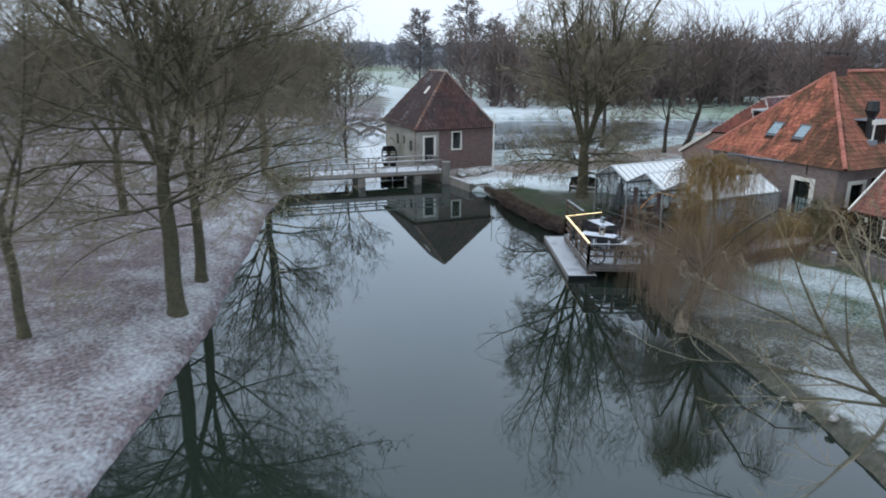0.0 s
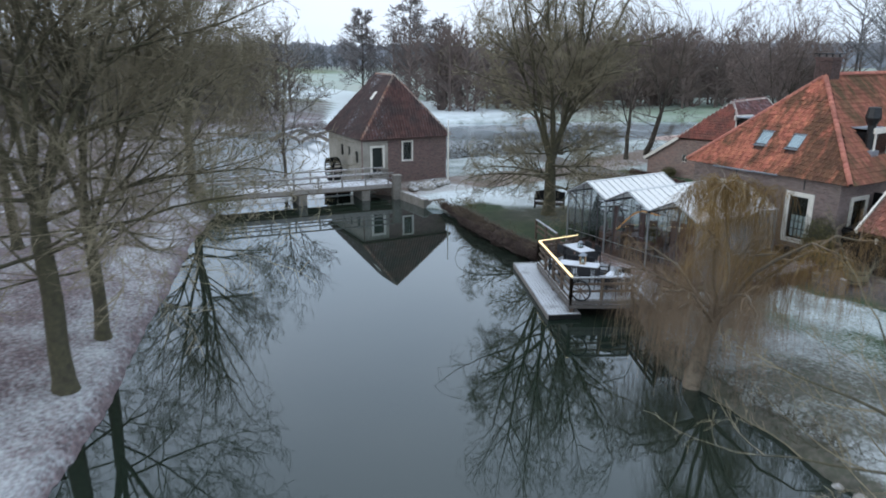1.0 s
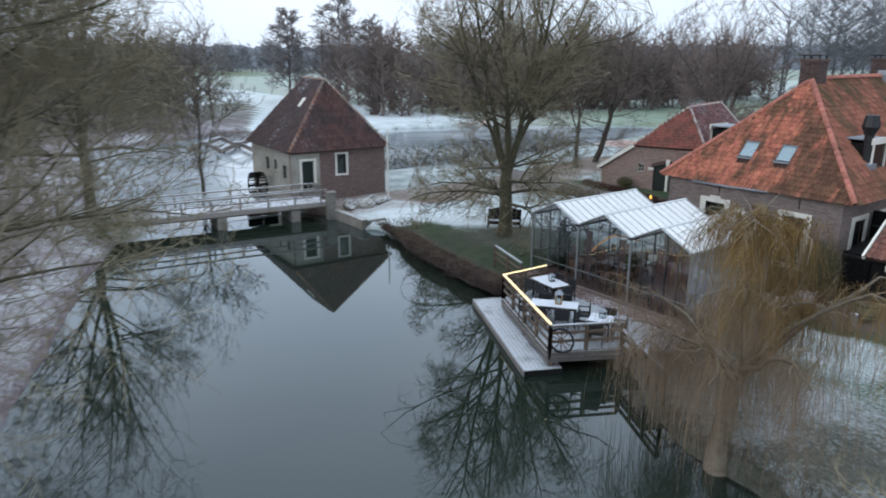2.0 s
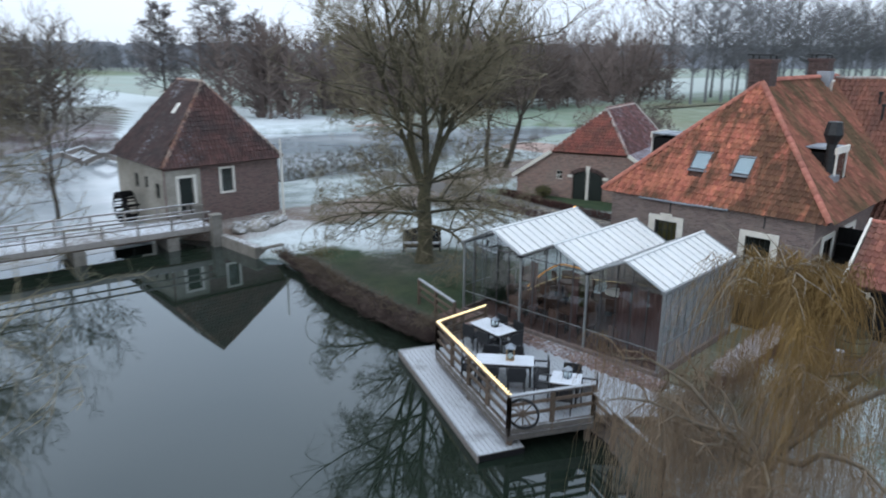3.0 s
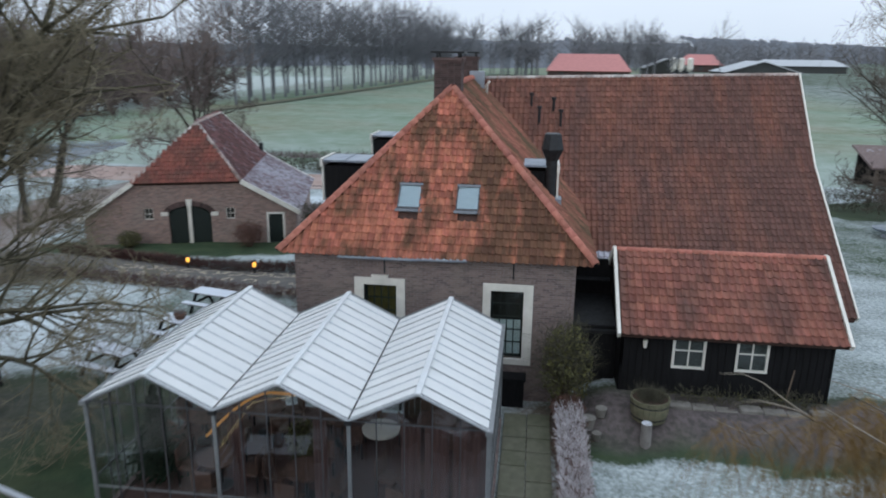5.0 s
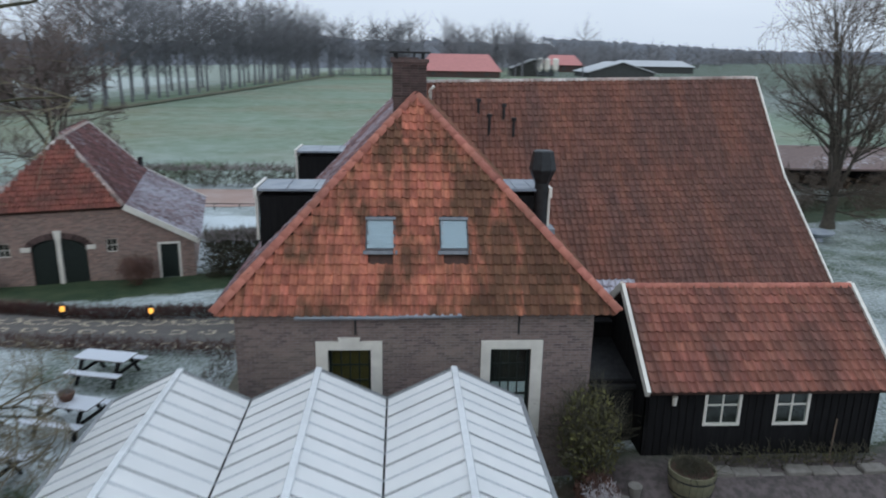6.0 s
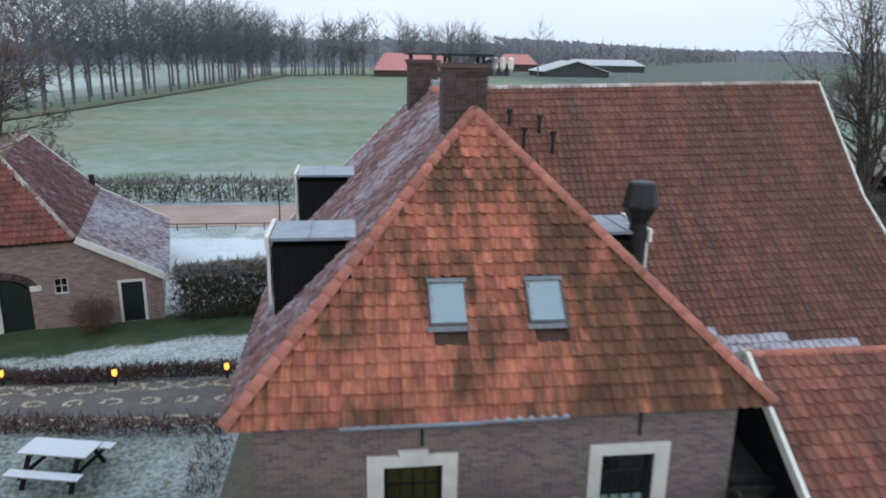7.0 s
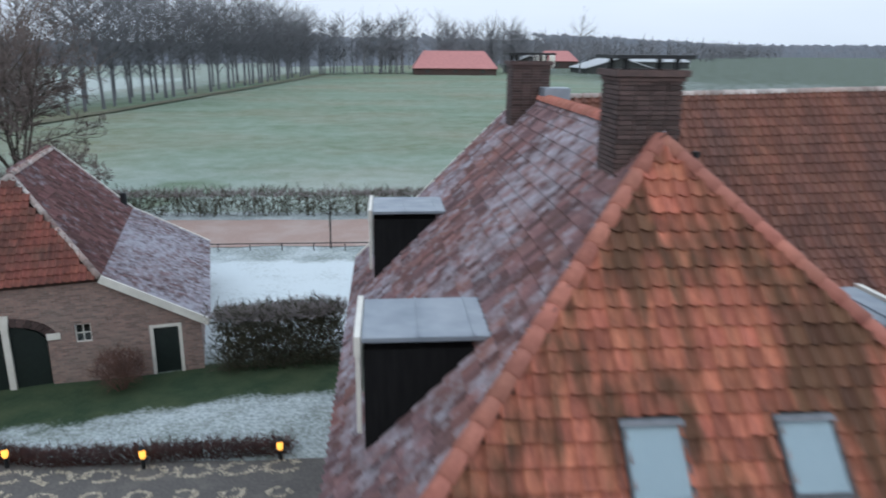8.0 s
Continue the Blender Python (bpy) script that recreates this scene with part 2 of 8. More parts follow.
old_wood = surf("weathered_wood", (0.13, 0.095, 0.07), (0.08, 0.06, 0.047), scale=10, rough=0.85, bump=0.3, vary=0.2, stretch=(1, 1, 1))
frost_wood = surf("frosted_planks", (0.20, 0.18, 0.17), (0.13, 0.115, 0.105), scale=10, rough=0.85, bump=0.3, vary=0.15, frost=0.76, frost_scale=3.0, frost_tint=(0.38, 0.41, 0.445))
frost_top = surf("frosted_tabletop", (0.3, 0.29, 0.28), (0.2, 0.19, 0.19), rough=0.85, frost=1.2, frost_scale=6)
grey_wood = surf("grey_bridge_wood", (0.27, 0.25, 0.235), (0.19, 0.175, 0.165), scale=9, rough=0.85, bump=0.3, vary=0.2, frost=0.6)
concrete = surf("weathered_concrete", (0.22, 0.205, 0.185), (0.15, 0.14, 0.125), scale=6, rough=0.9, c3=(0.08, 0.075, 0.06), coarse=0.9)
glass = clear_glass("window_glass")
glass_hot = clear_glass("greenhouse_glass", (0.80, 0.82, 0.82), least=0.09)
frosted_pane = surf("frosted_glass_roof", (0.88, 0.88, 0.87), (0.82, 0.83, 0.825), scale=2.5, rough=0.45, bump=0.06, c3=(0.74, 0.76, 0.76), coarse=0.9, amount=0.5)
_n, _l = frosted_pane.node_tree.nodes, frosted_pane.node_tree.links
_tr, _mx = _n.new("ShaderNodeBsdfTranslucent"), _n.new("ShaderNodeMixShader")
_tr.inputs[0].default_value, _mx.inputs[0].default_value = (0.9, 0.92, 0.94, 1), 0.28
_l.new(_n["Principled BSDF"].outputs[0], _mx.inputs[1])
_l.new(_tr.outputs[0], _mx.inputs[2])
_l.new(_mx.outputs[0], _n["Material Output"].inputs["Surface"])
ridge_pale = surf("pale_metal_cap", (0.66, 0.685, 0.70), (0.56, 0.585, 0.60), rough=0.45, bump=0.05, c3=(0.48, 0.5, 0.51), coarse=1.5)
pale_bar = surf("frosted_glazing_bar", (0.50, 0.53, 0.56), (0.42, 0.45, 0.48), rough=0.5, bump=0.05)
zinc_dull = surf("dull_grey_lead", (0.17, 0.18, 0.20), (0.12, 0.13, 0.145), rough=0.6, bump=0.15)
lead = surf("dark_lead", (0.085, 0.09, 0.10), (0.06, 0.064, 0.072), rough=0.6, bump=0.15)
dark_bar = surf("dark_glazing_bar", (0.075, 0.075, 0.08), (0.05, 0.05, 0.054), rough=0.5, bump=0.05)
# near-black colour that paints the shade of the rooms behind panes
room_gloom = surf("painted_room_gloom", (0.03, 0.028, 0.025), (0.022, 0.02, 0.018), rough=0.9)
blind_ochre = surf("ochre_blind", (0.16, 0.125, 0.04), (0.12, 0.095, 0.03), rough=0.9)
curtain = surf("white_curtain", (0.72, 0.77, 0.78), (0.62, 0.67, 0.68), rough=0.9)
# blue-grey sheet colour, paints the sky's reflection in the skylights
pane_sheen = surf("painted_pane_sheen", (0.46, 0.505, 0.57), (0.41, 0.45, 0.51), rough=0.8, bump=0.05)
patchy_planks = surf("patchy_frosted_planks", (0.15, 0.135, 0.125), (0.095, 0.085, 0.078), scale=10, rough=0.85, bump=0.3, vary=0.15, frost=0.72, frost_scale=1.3, frost_tint=(0.50, 0.53, 0.57))


# ---- building helpers ----
class Shape:
    """Collects the faces of one mesh."""

    def __init__(self):
        self.v, self.f = [], []

    def add(self, verts, faces):
        k = len(self.v)
        self.v += [tuple(p) for p in verts]
        self.f += [tuple(i + k for i in f) for f in faces]
        return self

    def box(self, x0, x1, y0, y1, z0, z1, m=None):
        p = [Vector((x, y, z)) for z in (z0, z1) for x, y in ((x0, y0), (x1, y0), (x1, y1), (x0, y1))]
        if m is not None:
            p = [m @ q for q in p]
        return self.add(p, [(3, 2, 1, 0), (4, 5, 6, 7), (0, 1, 5, 4), (1, 2, 6, 5), (2, 3, 7, 6), (3, 0, 4, 7)])

    def beam(self, a, b, w, h, up=(0, 0, 1)):
        """A bar from a to b, w wide and h high."""
        a, b = Vector(a), Vector(b)
        d = (b - a).normalized()
        s = d.cross(Vector(up))
        s = s.normalized() if s.length > 1e-4 else Vector((1, 0, 0))
        t = s.cross(d)
        p = [e + s * i * w / 2 + t * j * h / 2 for e in (a, b) for i, j in ((-1, -1), (1, -1), (1, 1), (-1, 1))]
        return self.add(p, [(3, 2, 1, 0), (4, 5, 6, 7), (0, 1, 5, 4), (1, 2, 6, 5), (2, 3, 7, 6), (3, 0, 4, 7)])

    def tube(self, pts, radii, sides=8, caps=True):
        """A round bar through pts that tapers as radii say."""
        pts = [Vector(p) for p in pts]
        k, rings = len(self.v), []
        for i, p in enumerate(pts):
            d = (pts[min(i + 1, len(pts) - 1)] - pts[max(i - 1, 0)]).normalized()
            s = d.cross(Vector((0.31, 0.17, 0.93))).normalized()
            t = d.cross(s)
            for j in range(sides):
                c = 2 * math.pi * j / sides
                self.v.append(tuple(p + (s * math.cos(c) + t * math.sin(c)) * radii[i]))
        for i in range(len(pts) - 1):
            for j in range(sides):
                q, r = k + i * sides + j, k + i * sides + (j + 1) % sides
                self.f.append((q, r, r + sides, q + sides))
        if caps:
            self.f.append(tuple(k + j for j in reversed(range(sides))))
            self.f.append(tuple(k + (len(pts) - 1) * sides + j for j in range(sides)))
        return self

    def prism(self, outline, y0, y1, m=None):
        """An outline in x and z, pushed from y0 to y1."""
        c = len(outline)
        p = [Vector((x, y, z)) for y in (y0, y1) for x, z in outline]
        if m is not None:
            p = [m @ q for q in p]
        return self.add(p, [tuple(range(c)), tuple(range(2 * c - 1, c - 1, -1))] + [((i + 1) % c, i, c + i, c + (i + 1) % c) for i in range(c)])

    def slab(self, corners, thick):
        """A flat plate under the given corners, which run round it."""
        q = [Vector(c) for c in corners]
        nrm = (q[1] - q[0]).cross(q[2] - q[0]).normalized()
        if nrm.z < 0:
            q.reverse()
            nrm = -nrm
        c = len(q)
        return self.add(q + [p - nrm * thick for p in q], [tuple(range(c)), tuple(range(2 * c - 1, c - 1, -1))] + [((i + 1) % c, i, c + i, c + (i + 1) % c) for i in range(c)])

    def mesh(self, name, material, bevel=0.0, smooth=False):
        me = bpy.data.meshes.new(name)
        me.from_pydata(self.v, [], self.f)
        if bevel:
            bm = bmesh.new()
            bm.from_mesh(me)
            bmesh.ops.bevel(bm, geom=list(bm.edges), offset=bevel, segments=1, affect="EDGES")
            bm.to_mesh(me)
            bm.free()
        if material:
            me.materials.append(material)
        if smooth:
            me.polygons.foreach_set("use_smooth", [True] * len(me.polygons))
        me.update()
        return me


def part(name, shape, material, parent, label="", bevel=0.0, smooth=False, kind=""):
    me = shape if isinstance(shape, bpy.types.Mesh) else shape.mesh(name, material, bevel, smooth)
    ob = new(name, me)
    ob.parent = parent
    return tagged(ob, label, kind=kind)


def thing(name, label, category, m=None, group="", kind=""):
    ob = tagged(new(name), label, category, group, kind)
    ob.empty_display_size = 0.2
    if m is not None:
        ob.matrix_world = m
    return ob


def solid(name, shape, material, label, category="", m=None, bevel=0.0, smooth=False, kind="", group=""):
    ob = tagged(new(name, shape.mesh(name, material, bevel, smooth)), label, category, group, kind)
    if m is not None:
        ob.matrix_world = m
    return ob


def wall_with_holes(x0, x1, z0, z1, holes, y0, y1, m=None):
    """A wall in the xz plane, y0 to y1 thick, with rectangular holes (x0, x1, z0, z1) through it, as one closed body."""
    s = Shape()
    m = m or Matrix()
    xs = sorted({x0, x1, *(h[0] for h in holes), *(h[1] for h in holes)})
    zs = sorted({z0, z1, *(h[2] for h in holes), *(h[3] for h in holes)})
    xs, zs = [x for x in xs if x0 <= x <= x1], [z for z in zs if z0 <= z <= z1]
    full = {(i, j) for i in range(len(xs) - 1) for j in range(len(zs) - 1)
            if not any(h[0] <= xs[i] and h[1] >= xs[i + 1] and h[2] <= zs[j] and h[3] >= zs[j + 1] for h in holes)}
    at = {}

    def v(i, j, k):
        if (i, j, k) not in at:
            at[i, j, k] = len(s.v)
            s.v.append(tuple(m @ Vector((xs[i], (y0, y1)[k], zs[j]))))
        return at[i, j, k]

    for i, j in full:
        s.f += [(v(i, j, 0), v(i + 1, j, 0), v(i + 1, j + 1, 0), v(i, j + 1, 0)), (v(i, j + 1, 1), v(i + 1, j + 1, 1), v(i + 1, j, 1), v(i, j, 1))]
        for di, dj, a, b in ((-1, 0, (i, j + 1), (i, j)), (1, 0, (i + 1, j), (i + 1, j + 1)), (0, -1, (i, j), (i + 1, j)), (0, 1, (i + 1, j + 1), (i, j + 1))):
            if (i + di, j + dj) not in full:
                s.f.append((v(*a, 1), v(*b, 1), v(*b, 0), v(*a, 0)))
    return s


def frame_ring(x0, x1, z0, z1, hx0, hx1, hz0, hz1, y0, y1, m=None):
    return wall_with_holes(x0, x1, z0, z1, [(hx0, hx1, hz0, hz1)], y0, y1, m)


# Pantiles: an S across, lifted at the lower end, which rests on the tile below.
TW, TE = 0.215, 0.285
_ax = np.array([0.0, 0.13, 0.3, 0.5, 0.72, 0.9, 1.04])
_az = np.array([0.046, 0.076, 0.050, 0.014, 0.0, 0.014, 0.046])


def tile_verts(w=TW, e=TE, lift=0.044):
    rows = []
    for y, dz in ((0.0, lift), (e * 1.06, 0.012)):
        rows += [(x * w - w / 2, y, z + dz) for x, z in zip(_ax, _az)]
    rows += [(x * w - w / 2, 0.004, z + lift - 0.03) for x, z in zip(_ax, _az)]
    return np.array(rows)


TILE_FACES = [(i, i + 1, i + 8, i + 7) for i in range(6)] + [(14 + i, 15 + i, i + 1, i) for i in range(6)]


def lay_tiles(name, origin, across, slope, width, height, inside, material, parent, w=TW, e=TE, label="", nearest=0, piece_mat=None, wobble=0.006, seed=1):
    """Courses of pantiles on a roof plane: origin at the eaves, unit vectors along the eaves and up the slope. Tiles whose middle
    (s, v) is inside() are laid. The first courses' tiles, as many as nearest says, become objects of their own."""
    rnd = random.Random(seed)
    o, a, s = Vector(origin), Vector(across).normalized(), Vector(slope).normalized()
    nrm = a.cross(s).normalized()
    base = tile_verts(w, e)
    verts, faces, spots = [], [], []
    for r in range(int(height / e) + 1):
        for c in range(int(width / w) + 1):
            u0, v0 = (c + 0.5) * w, r * e
            if inside(u0, v0 + e / 2):
                spots.append((r, c, u0, v0))
    singles = spots[:nearest]
    basis = np.array([a, s, nrm])
    for k, (r, c, u0, v0) in enumerate(spots):
        tilt = rnd.uniform(-1, 1) * wobble
        if k < len(singles):
            continue
        p = base.copy()
        p[:, 2] += tilt * 0.6 + p[:, 0] * rnd.uniform(-0.03, 0.03)
        p[:, 0] += u0 + rnd.uniform(-1, 1) * wobble * 0.5
        p[:, 1] += v0 + tilt
        faces += [tuple(i + len(verts) * 21 for i in f) for f in TILE_FACES]
        verts.append(np.array(o) + p @ basis)
    if verts:
        me = bpy.data.meshes.new(name)
        me.from_pydata(np.concatenate(verts).tolist(), [], faces)
        me.materials.append(material)
        me.update()
        part(name, me, None, parent, label, kind="stuff")
    if singles:
        me = bpy.data.meshes.new("roof_tile")
        me.from_pydata(base.tolist(), [], TILE_FACES)
        me.materials.append(piece_mat or material)
        me.update()
        turn = Matrix((a, s, nrm)).transposed().to_4x4()
        for r, c, u0, v0 in singles:
            ob = part("roof_tile", me, None, parent)
            ob.matrix_basis = Matrix.Translation(o + a * u0 + s * v0 + nrm * rnd.uniform(-1, 1) * wobble * 0.6) @ turn @ pose(0, 0, 0, rnd.uniform(-1, 1), rnd.uniform(-1.5, 1.5), rnd.uniform(-1, 1))


def cap_tiles(name, a, b, material, parent, r=0.13, length=0.38, up=(0, 0, 1)):
    """Half-round hip or ridge tiles from a to b, overlapping."""
    a, b = Vector(a), Vector(b)
    d = (b - a).normalized()
    s = d.cross(Vector(up)).normalized()
    t = s.cross(d)
    n = max(1, round((b - a).length / length))
    step = (b - a).length / n
    ring = [math.pi * i / 6 for i in range(7)]
    sh = Shape()
    for y, rr in ((-0.02, r * 1.12), (step * 1.05, r * 0.96)):
        sh.v += [(math.cos(c) * rr, y, math.sin(c) * rr) for c in ring]
    sh.v += [(math.cos(c) * (r * 1.12 - 0.022), -0.02, math.sin(c) * (r * 1.12 - 0.022)) for c in ring]
    sh.f += [(i + 1, i, i + 7, i + 8) for i in range(6)] + [(i, i + 1, 15 + i, 14 + i) for i in range(6)]
    me = sh.mesh(name, material, smooth=True)
    turn = Matrix((s, d, t)).transposed().to_4x4()
    for i in range(n):
        part(name, me, None, parent).matrix_basis = Matrix.Translation(a + d * step * i) @ turn


def sash(parent, x0, x1, z0, z1, y, cols, rows, frame_mat, behind, m=None, bar=0.03, edge=0.06, name="window", label=""):
    """A window in a wall's hole: frame, bars, pane and the sheet behind it."""
    m = m or Matrix()
    win = part(name, frame_ring(x0, x1, z0, z1, x0 + edge, x1 - edge, z0 + edge, z1 - edge, y, y + 0.06, m), frame_mat, parent, label)
    for i in range(1, cols):
        x = x0 + edge + (x1 - x0 - 2 * edge) * i / cols
        part("glazing_bar", Shape().box(x - bar / 2, x + bar / 2, y + 0.012, y + 0.045, z0 + edge, z1 - edge, m), frame_mat, win)
    for j in range(1, rows):
        z = z0 + edge + (z1 - z0 - 2 * edge) * j / rows
        part("glazing_bar", Shape().box(x0 + edge, x1 - edge, y + 0.014, y + 0.043, z - bar / 2, z + bar / 2, m), frame_mat, win)
    pane = part("pane", Shape().box(x0 + edge, x1 - edge, y + 0.028, y + 0.034, z0 + edge, z1 - edge, m), glass, win)
    pane.visible_shadow = False
    # a blind, or a dark sheet in place of the unlit room
    if behind:
        part("inner_blind", Shape().box(x0 + 0.01, x1 - 0.01, y + 0.12, y + 0.13, z0 + 0.01, z1 - 0.01, m), behind, win)
    return win


# ---- ground and water ----
SHORE = [(60, -60), (40, -47), (25, -39.5), (13.65, -34.5), (8.8, -32.2), (3.1, -29.8), (-0.9, -28.5), (-6.6, -26.3), (-14.7, -23.5), (-21.0, -20.6),
         (-30, -20.5), (-45, -18), (-62, -14), (-70, 5), (-62, 25), (-56, 42), (-48, 56), (-41, 60), (-37, 54), (-36, 45), (-34, 32), (-32, 20),
         (-31.5, 10), (-32.5, 2), (-31.5, -8.6), (-22.6, -9.0), (-20.4, -7.6), (-15.7, -7.6), (-15.0, -6.9), (-12.3, -7.3), (-7.7, -8.4), (-3.6, -8.9),
         (0.5, -8.7), (4, -9.3), (6.8, -10.3), (9.0, -12.1), (10.9, -13.2), (12.8, -13.5), (15.1, -13.8), (17.6, -14.5), (19.2, -14.9), (22.1, -16.3), (30, -19.5), (45, -26), (75, -40)]


def shore_distance(x, y):
    """Metres from the shore line: positive on land."""
    best, odd = np.full(x.shape, 1e9), np.zeros(x.shape, bool)
    for (ax, ay), (bx, by) in zip(SHORE, SHORE[1:] + SHORE[:1]):
        dx, dy = bx - ax, by - ay
        t = np.clip(((x - ax) * dx + (y - ay) * dy) / (dx * dx + dy * dy), 0, 1)
        best = np.minimum(best, np.hypot(x - ax - t * dx, y - ay - t * dy))
        cross = ((ay > y) != (by > y)) & (x < (bx - ax) * (y - ay) / (by - ay + 1e-12) + ax)
        odd ^= cross
    return np.where(odd, -best, best)


def smooth01(v, a, b):
    t = np.clip((v - a) / (b - a), 0, 1)
    return t * t * (3 - 2 * t)


def wave(x, y, s, k=0.0):
    """A cheap mix of slow waves, -1 to 1."""
    return (np.sin(x / s + 1.3 + k) * np.cos(y / s * 1.17 - 0.4 + k) + 0.6 * np.sin(x / s * 2.3 - y / s * 1.9 + 2 * k) + 0.4 * np.cos(x / s * 4.1 + y / s * 3.7 + k)) / 2.0


def land_height(x, y):
    d = shore_distance(x, y) + 0.10 * wave(x, y, 1.3) + 0.05 * wave(x, y, 0.45, 4)
    left = smooth01(-y - 0.45 * (x + 20), 17, 21)
    h = 0.62 + 0.15 * left + 0.05 * wave(x, y, 3.0) + 0.03 * wave(x, y, 1.1, 2)
    h = h + 0.62 * smooth01(x, 8.0, 9.6) * smooth01(y, -2.4, -0.9) * (1 - smooth01(y, 24, 34))
    h = h - (0.18 + 0.16 * left) * (1 - smooth01(d, 0.5, 4.0))
    h = h + 2.5 * smooth01(np.hypot(x, y), 300, 1500)
    bank = smooth01(d, -0.9, 0.45)
    return -1.1 + (h + 1.1) * bank


def stretch_axis(lo, hi, step, far):
    mid = list(np.arange(lo, hi + step / 2, step))
    out, k = [], step
    a, b = lo, hi
    while b < far:
        k *= 1.15
        a, b = a - k, b + k
        out.append((a, b))
    return np.array([p[0] for p in reversed(out)] + mid + [p[1] for p in out])


gx, gy = np.meshgrid(stretch_axis(-64, 34, 0.44, 2600), stretch_axis(-44, 44, 0.44, 2600))
gz = land_height(gx, gy)
rows_n, cols_n = gx.shape
idx = np.arange(rows_n * cols_n).reshape(rows_n, cols_n)
quads = np.stack([idx[:-1, :-1], idx[:-1, 1:], idx[1:, 1:], idx[1:, :-1]], -1).reshape(-1, 4)
ground_me = bpy.data.meshes.new("ground")
ground_me.from_pydata(np.stack([gx, gy, gz], -1).reshape(-1, 3).tolist(), [], quads.tolist())
ground_me.polygons.foreach_set("use_smooth", [True] * len(ground_me.polygons))


def band(pts, x, y, w):
    """1 on a strip w metres wide along pts, 0 off it, with a ragged edge."""
    best = np.full(x.shape, 1e9)
    for (ax, ay), (bx, by) in zip(pts, pts[1:]):
        dx, dy = bx - ax, by - ay
        t = np.clip(((x - ax) * dx + (y - ay) * dy) / (dx * dx + dy * dy), 0, 1)
        best = np.minimum(best, np.hypot(x - ax - t * dx, y - ay - t * dy))
    return 1 - smooth01(best + 0.35 * wave(x, y, 0.8, 1), w / 2 - 0.5, w / 2 + 0.4)


shore_d = shore_distance(gx, gy)
on_left = smooth01(-gy - 0.45 * (gx + 20), 14, 17)
litter = np.maximum(on_left * (1 - smooth01(shore_d, 25, 60)), (0.75 - 0.45 * smooth01(gx, 6, 9)) * (1 - smooth01(shore_d, 0.3, 1.6)) * (gx > -13))
litter = np.maximum(litter, 0.35 * (1 - smooth01(np.hypot(gx + 7.8, gy + 3.2) + 0.8 * wave(gx, gy, 1.0), 0.8, 4.2)))
bare = band([(-20.5, -6.5), (-19.5, 0), (-19.5, 8), (-21.5, 16), (-23, 23), (-20, 34), (-14, 48)], gx, gy, 5.5)
bare = np.maximum(bare, 0.85 * band([(-19, 6), (-14, 10), (-11.5, 11.5)], gx, gy, 3.0))
bare = np.maximum(bare, 0.7 * band([(-50, 100), (-46, 130), (-29, 300)], gx, gy, 7))
bare = np.maximum(bare, 0.8 * band([(7.6, -0.9), (7.5, -3), (7.6, -7.0)], gx, gy, 1.5))
frost = np.full(gx.shape, 0.62)
frost = np.where(gy > 38.5, 0.48 + 0.30 * smooth01(72 - gy, 0, 34), frost)
frost = frost + (0.88 - frost) * smooth01(-gx, 56, 72)
frost = np.where(np.hypot(gx, gy) > 260, 0.42, frost)
frost = np.maximum(frost, 0.8 * band([(-17.5, -4.5), (-12, -3.5), (-11, 3), (-5, 2)], gx, gy, 6))
frost = np.maximum(frost, 0.85 * band([(-9, 23), (0, 23)], gx, gy, 11))
frost = np.maximum(frost, 0.56 * band([(10, -7), (24, -9)], gx, gy, 9))
frost = np.where(litter > 0.5, 0.42 + 0.03 * smooth01(gx, -4, 16), frost)
frost = frost - 0.15 * band([(9.5, -10.5), (16, -9)], gx, gy, 8) - 0.04 * band([(16, -11.5), (24, -14), (34, -18)], gx, gy, 7) + 0.10 * on_left * smooth01(shore_d, 0.0, 0.4) * (1 - smooth01(shore_d, 1.2, 4.0))
frost = frost - 0.40 * (1 - smooth01(np.hypot(gx + 7.0, gy + 4.0) + 0.9 * wave(gx, gy, 1.2), 2.2, 6.0))
frost = frost - 0.5 * band([(-16.5, 12.7), (-5.4, 15.2), (-0.5, 15.9)], gx, gy, 2.7)
frost = frost - 0.85 * band([(9, -1.2), (16.5, -1.2)], gx, gy, 2.6) - 0.11 * band([(-4.8, -1), (-4.8, 6)], gx, gy, 6)
litter = np.maximum(litter, 0.8 * band([(9, -1.0), (16.5, -1.0)], gx, gy, 2.2))
frost = frost - 0.12 * band([(24, 20), (40, 30)], gx, gy, 16) - 0.9 * band([(27.5, 28), (36, 31), (50, 36)], gx, gy, 7)
frost = frost - 0.5 * band([(-12, -6.0), (-7, -7.0), (-1.4, -7.4)], gx, gy, 3.4)
litter = np.maximum(litter, 0.4 * band([(9.5, -11), (16, -11.5), (24, -14), (34, -18)], gx, gy, 7))
right_bank = smooth01(gx, 5, 9) * (1 - on_left)
edge = 1 - smooth01(shore_d + 0.1 * wave(gx, gy, 0.7), -0.5 + 0.4 * right_bank, -0.05 + 0.5 * right_bank)
frost = frost - 1.1 * edge
meadow = np.maximum(smooth01(gy + 0.3 * wave(gx, gy, 2.0), 38.3, 39.5) * (1 - smooth01(gx, 60, 90)), 0.3 * smooth01(-gx, 72, 90))
beyond = smooth01(-gx - 52 + 18 * (gy - 108) / 185, 0, 8) * (gy > 95)
meadow, frost = meadow * (1 - 0.25 * beyond), np.maximum(frost, 0.6 * beyond)
cover = ground_me.color_attributes.new("cover", "FLOAT_COLOR", "POINT")
cover.data.foreach_set("color", np.stack([litter, frost, bare, meadow], -1).astype(np.float32).ravel())


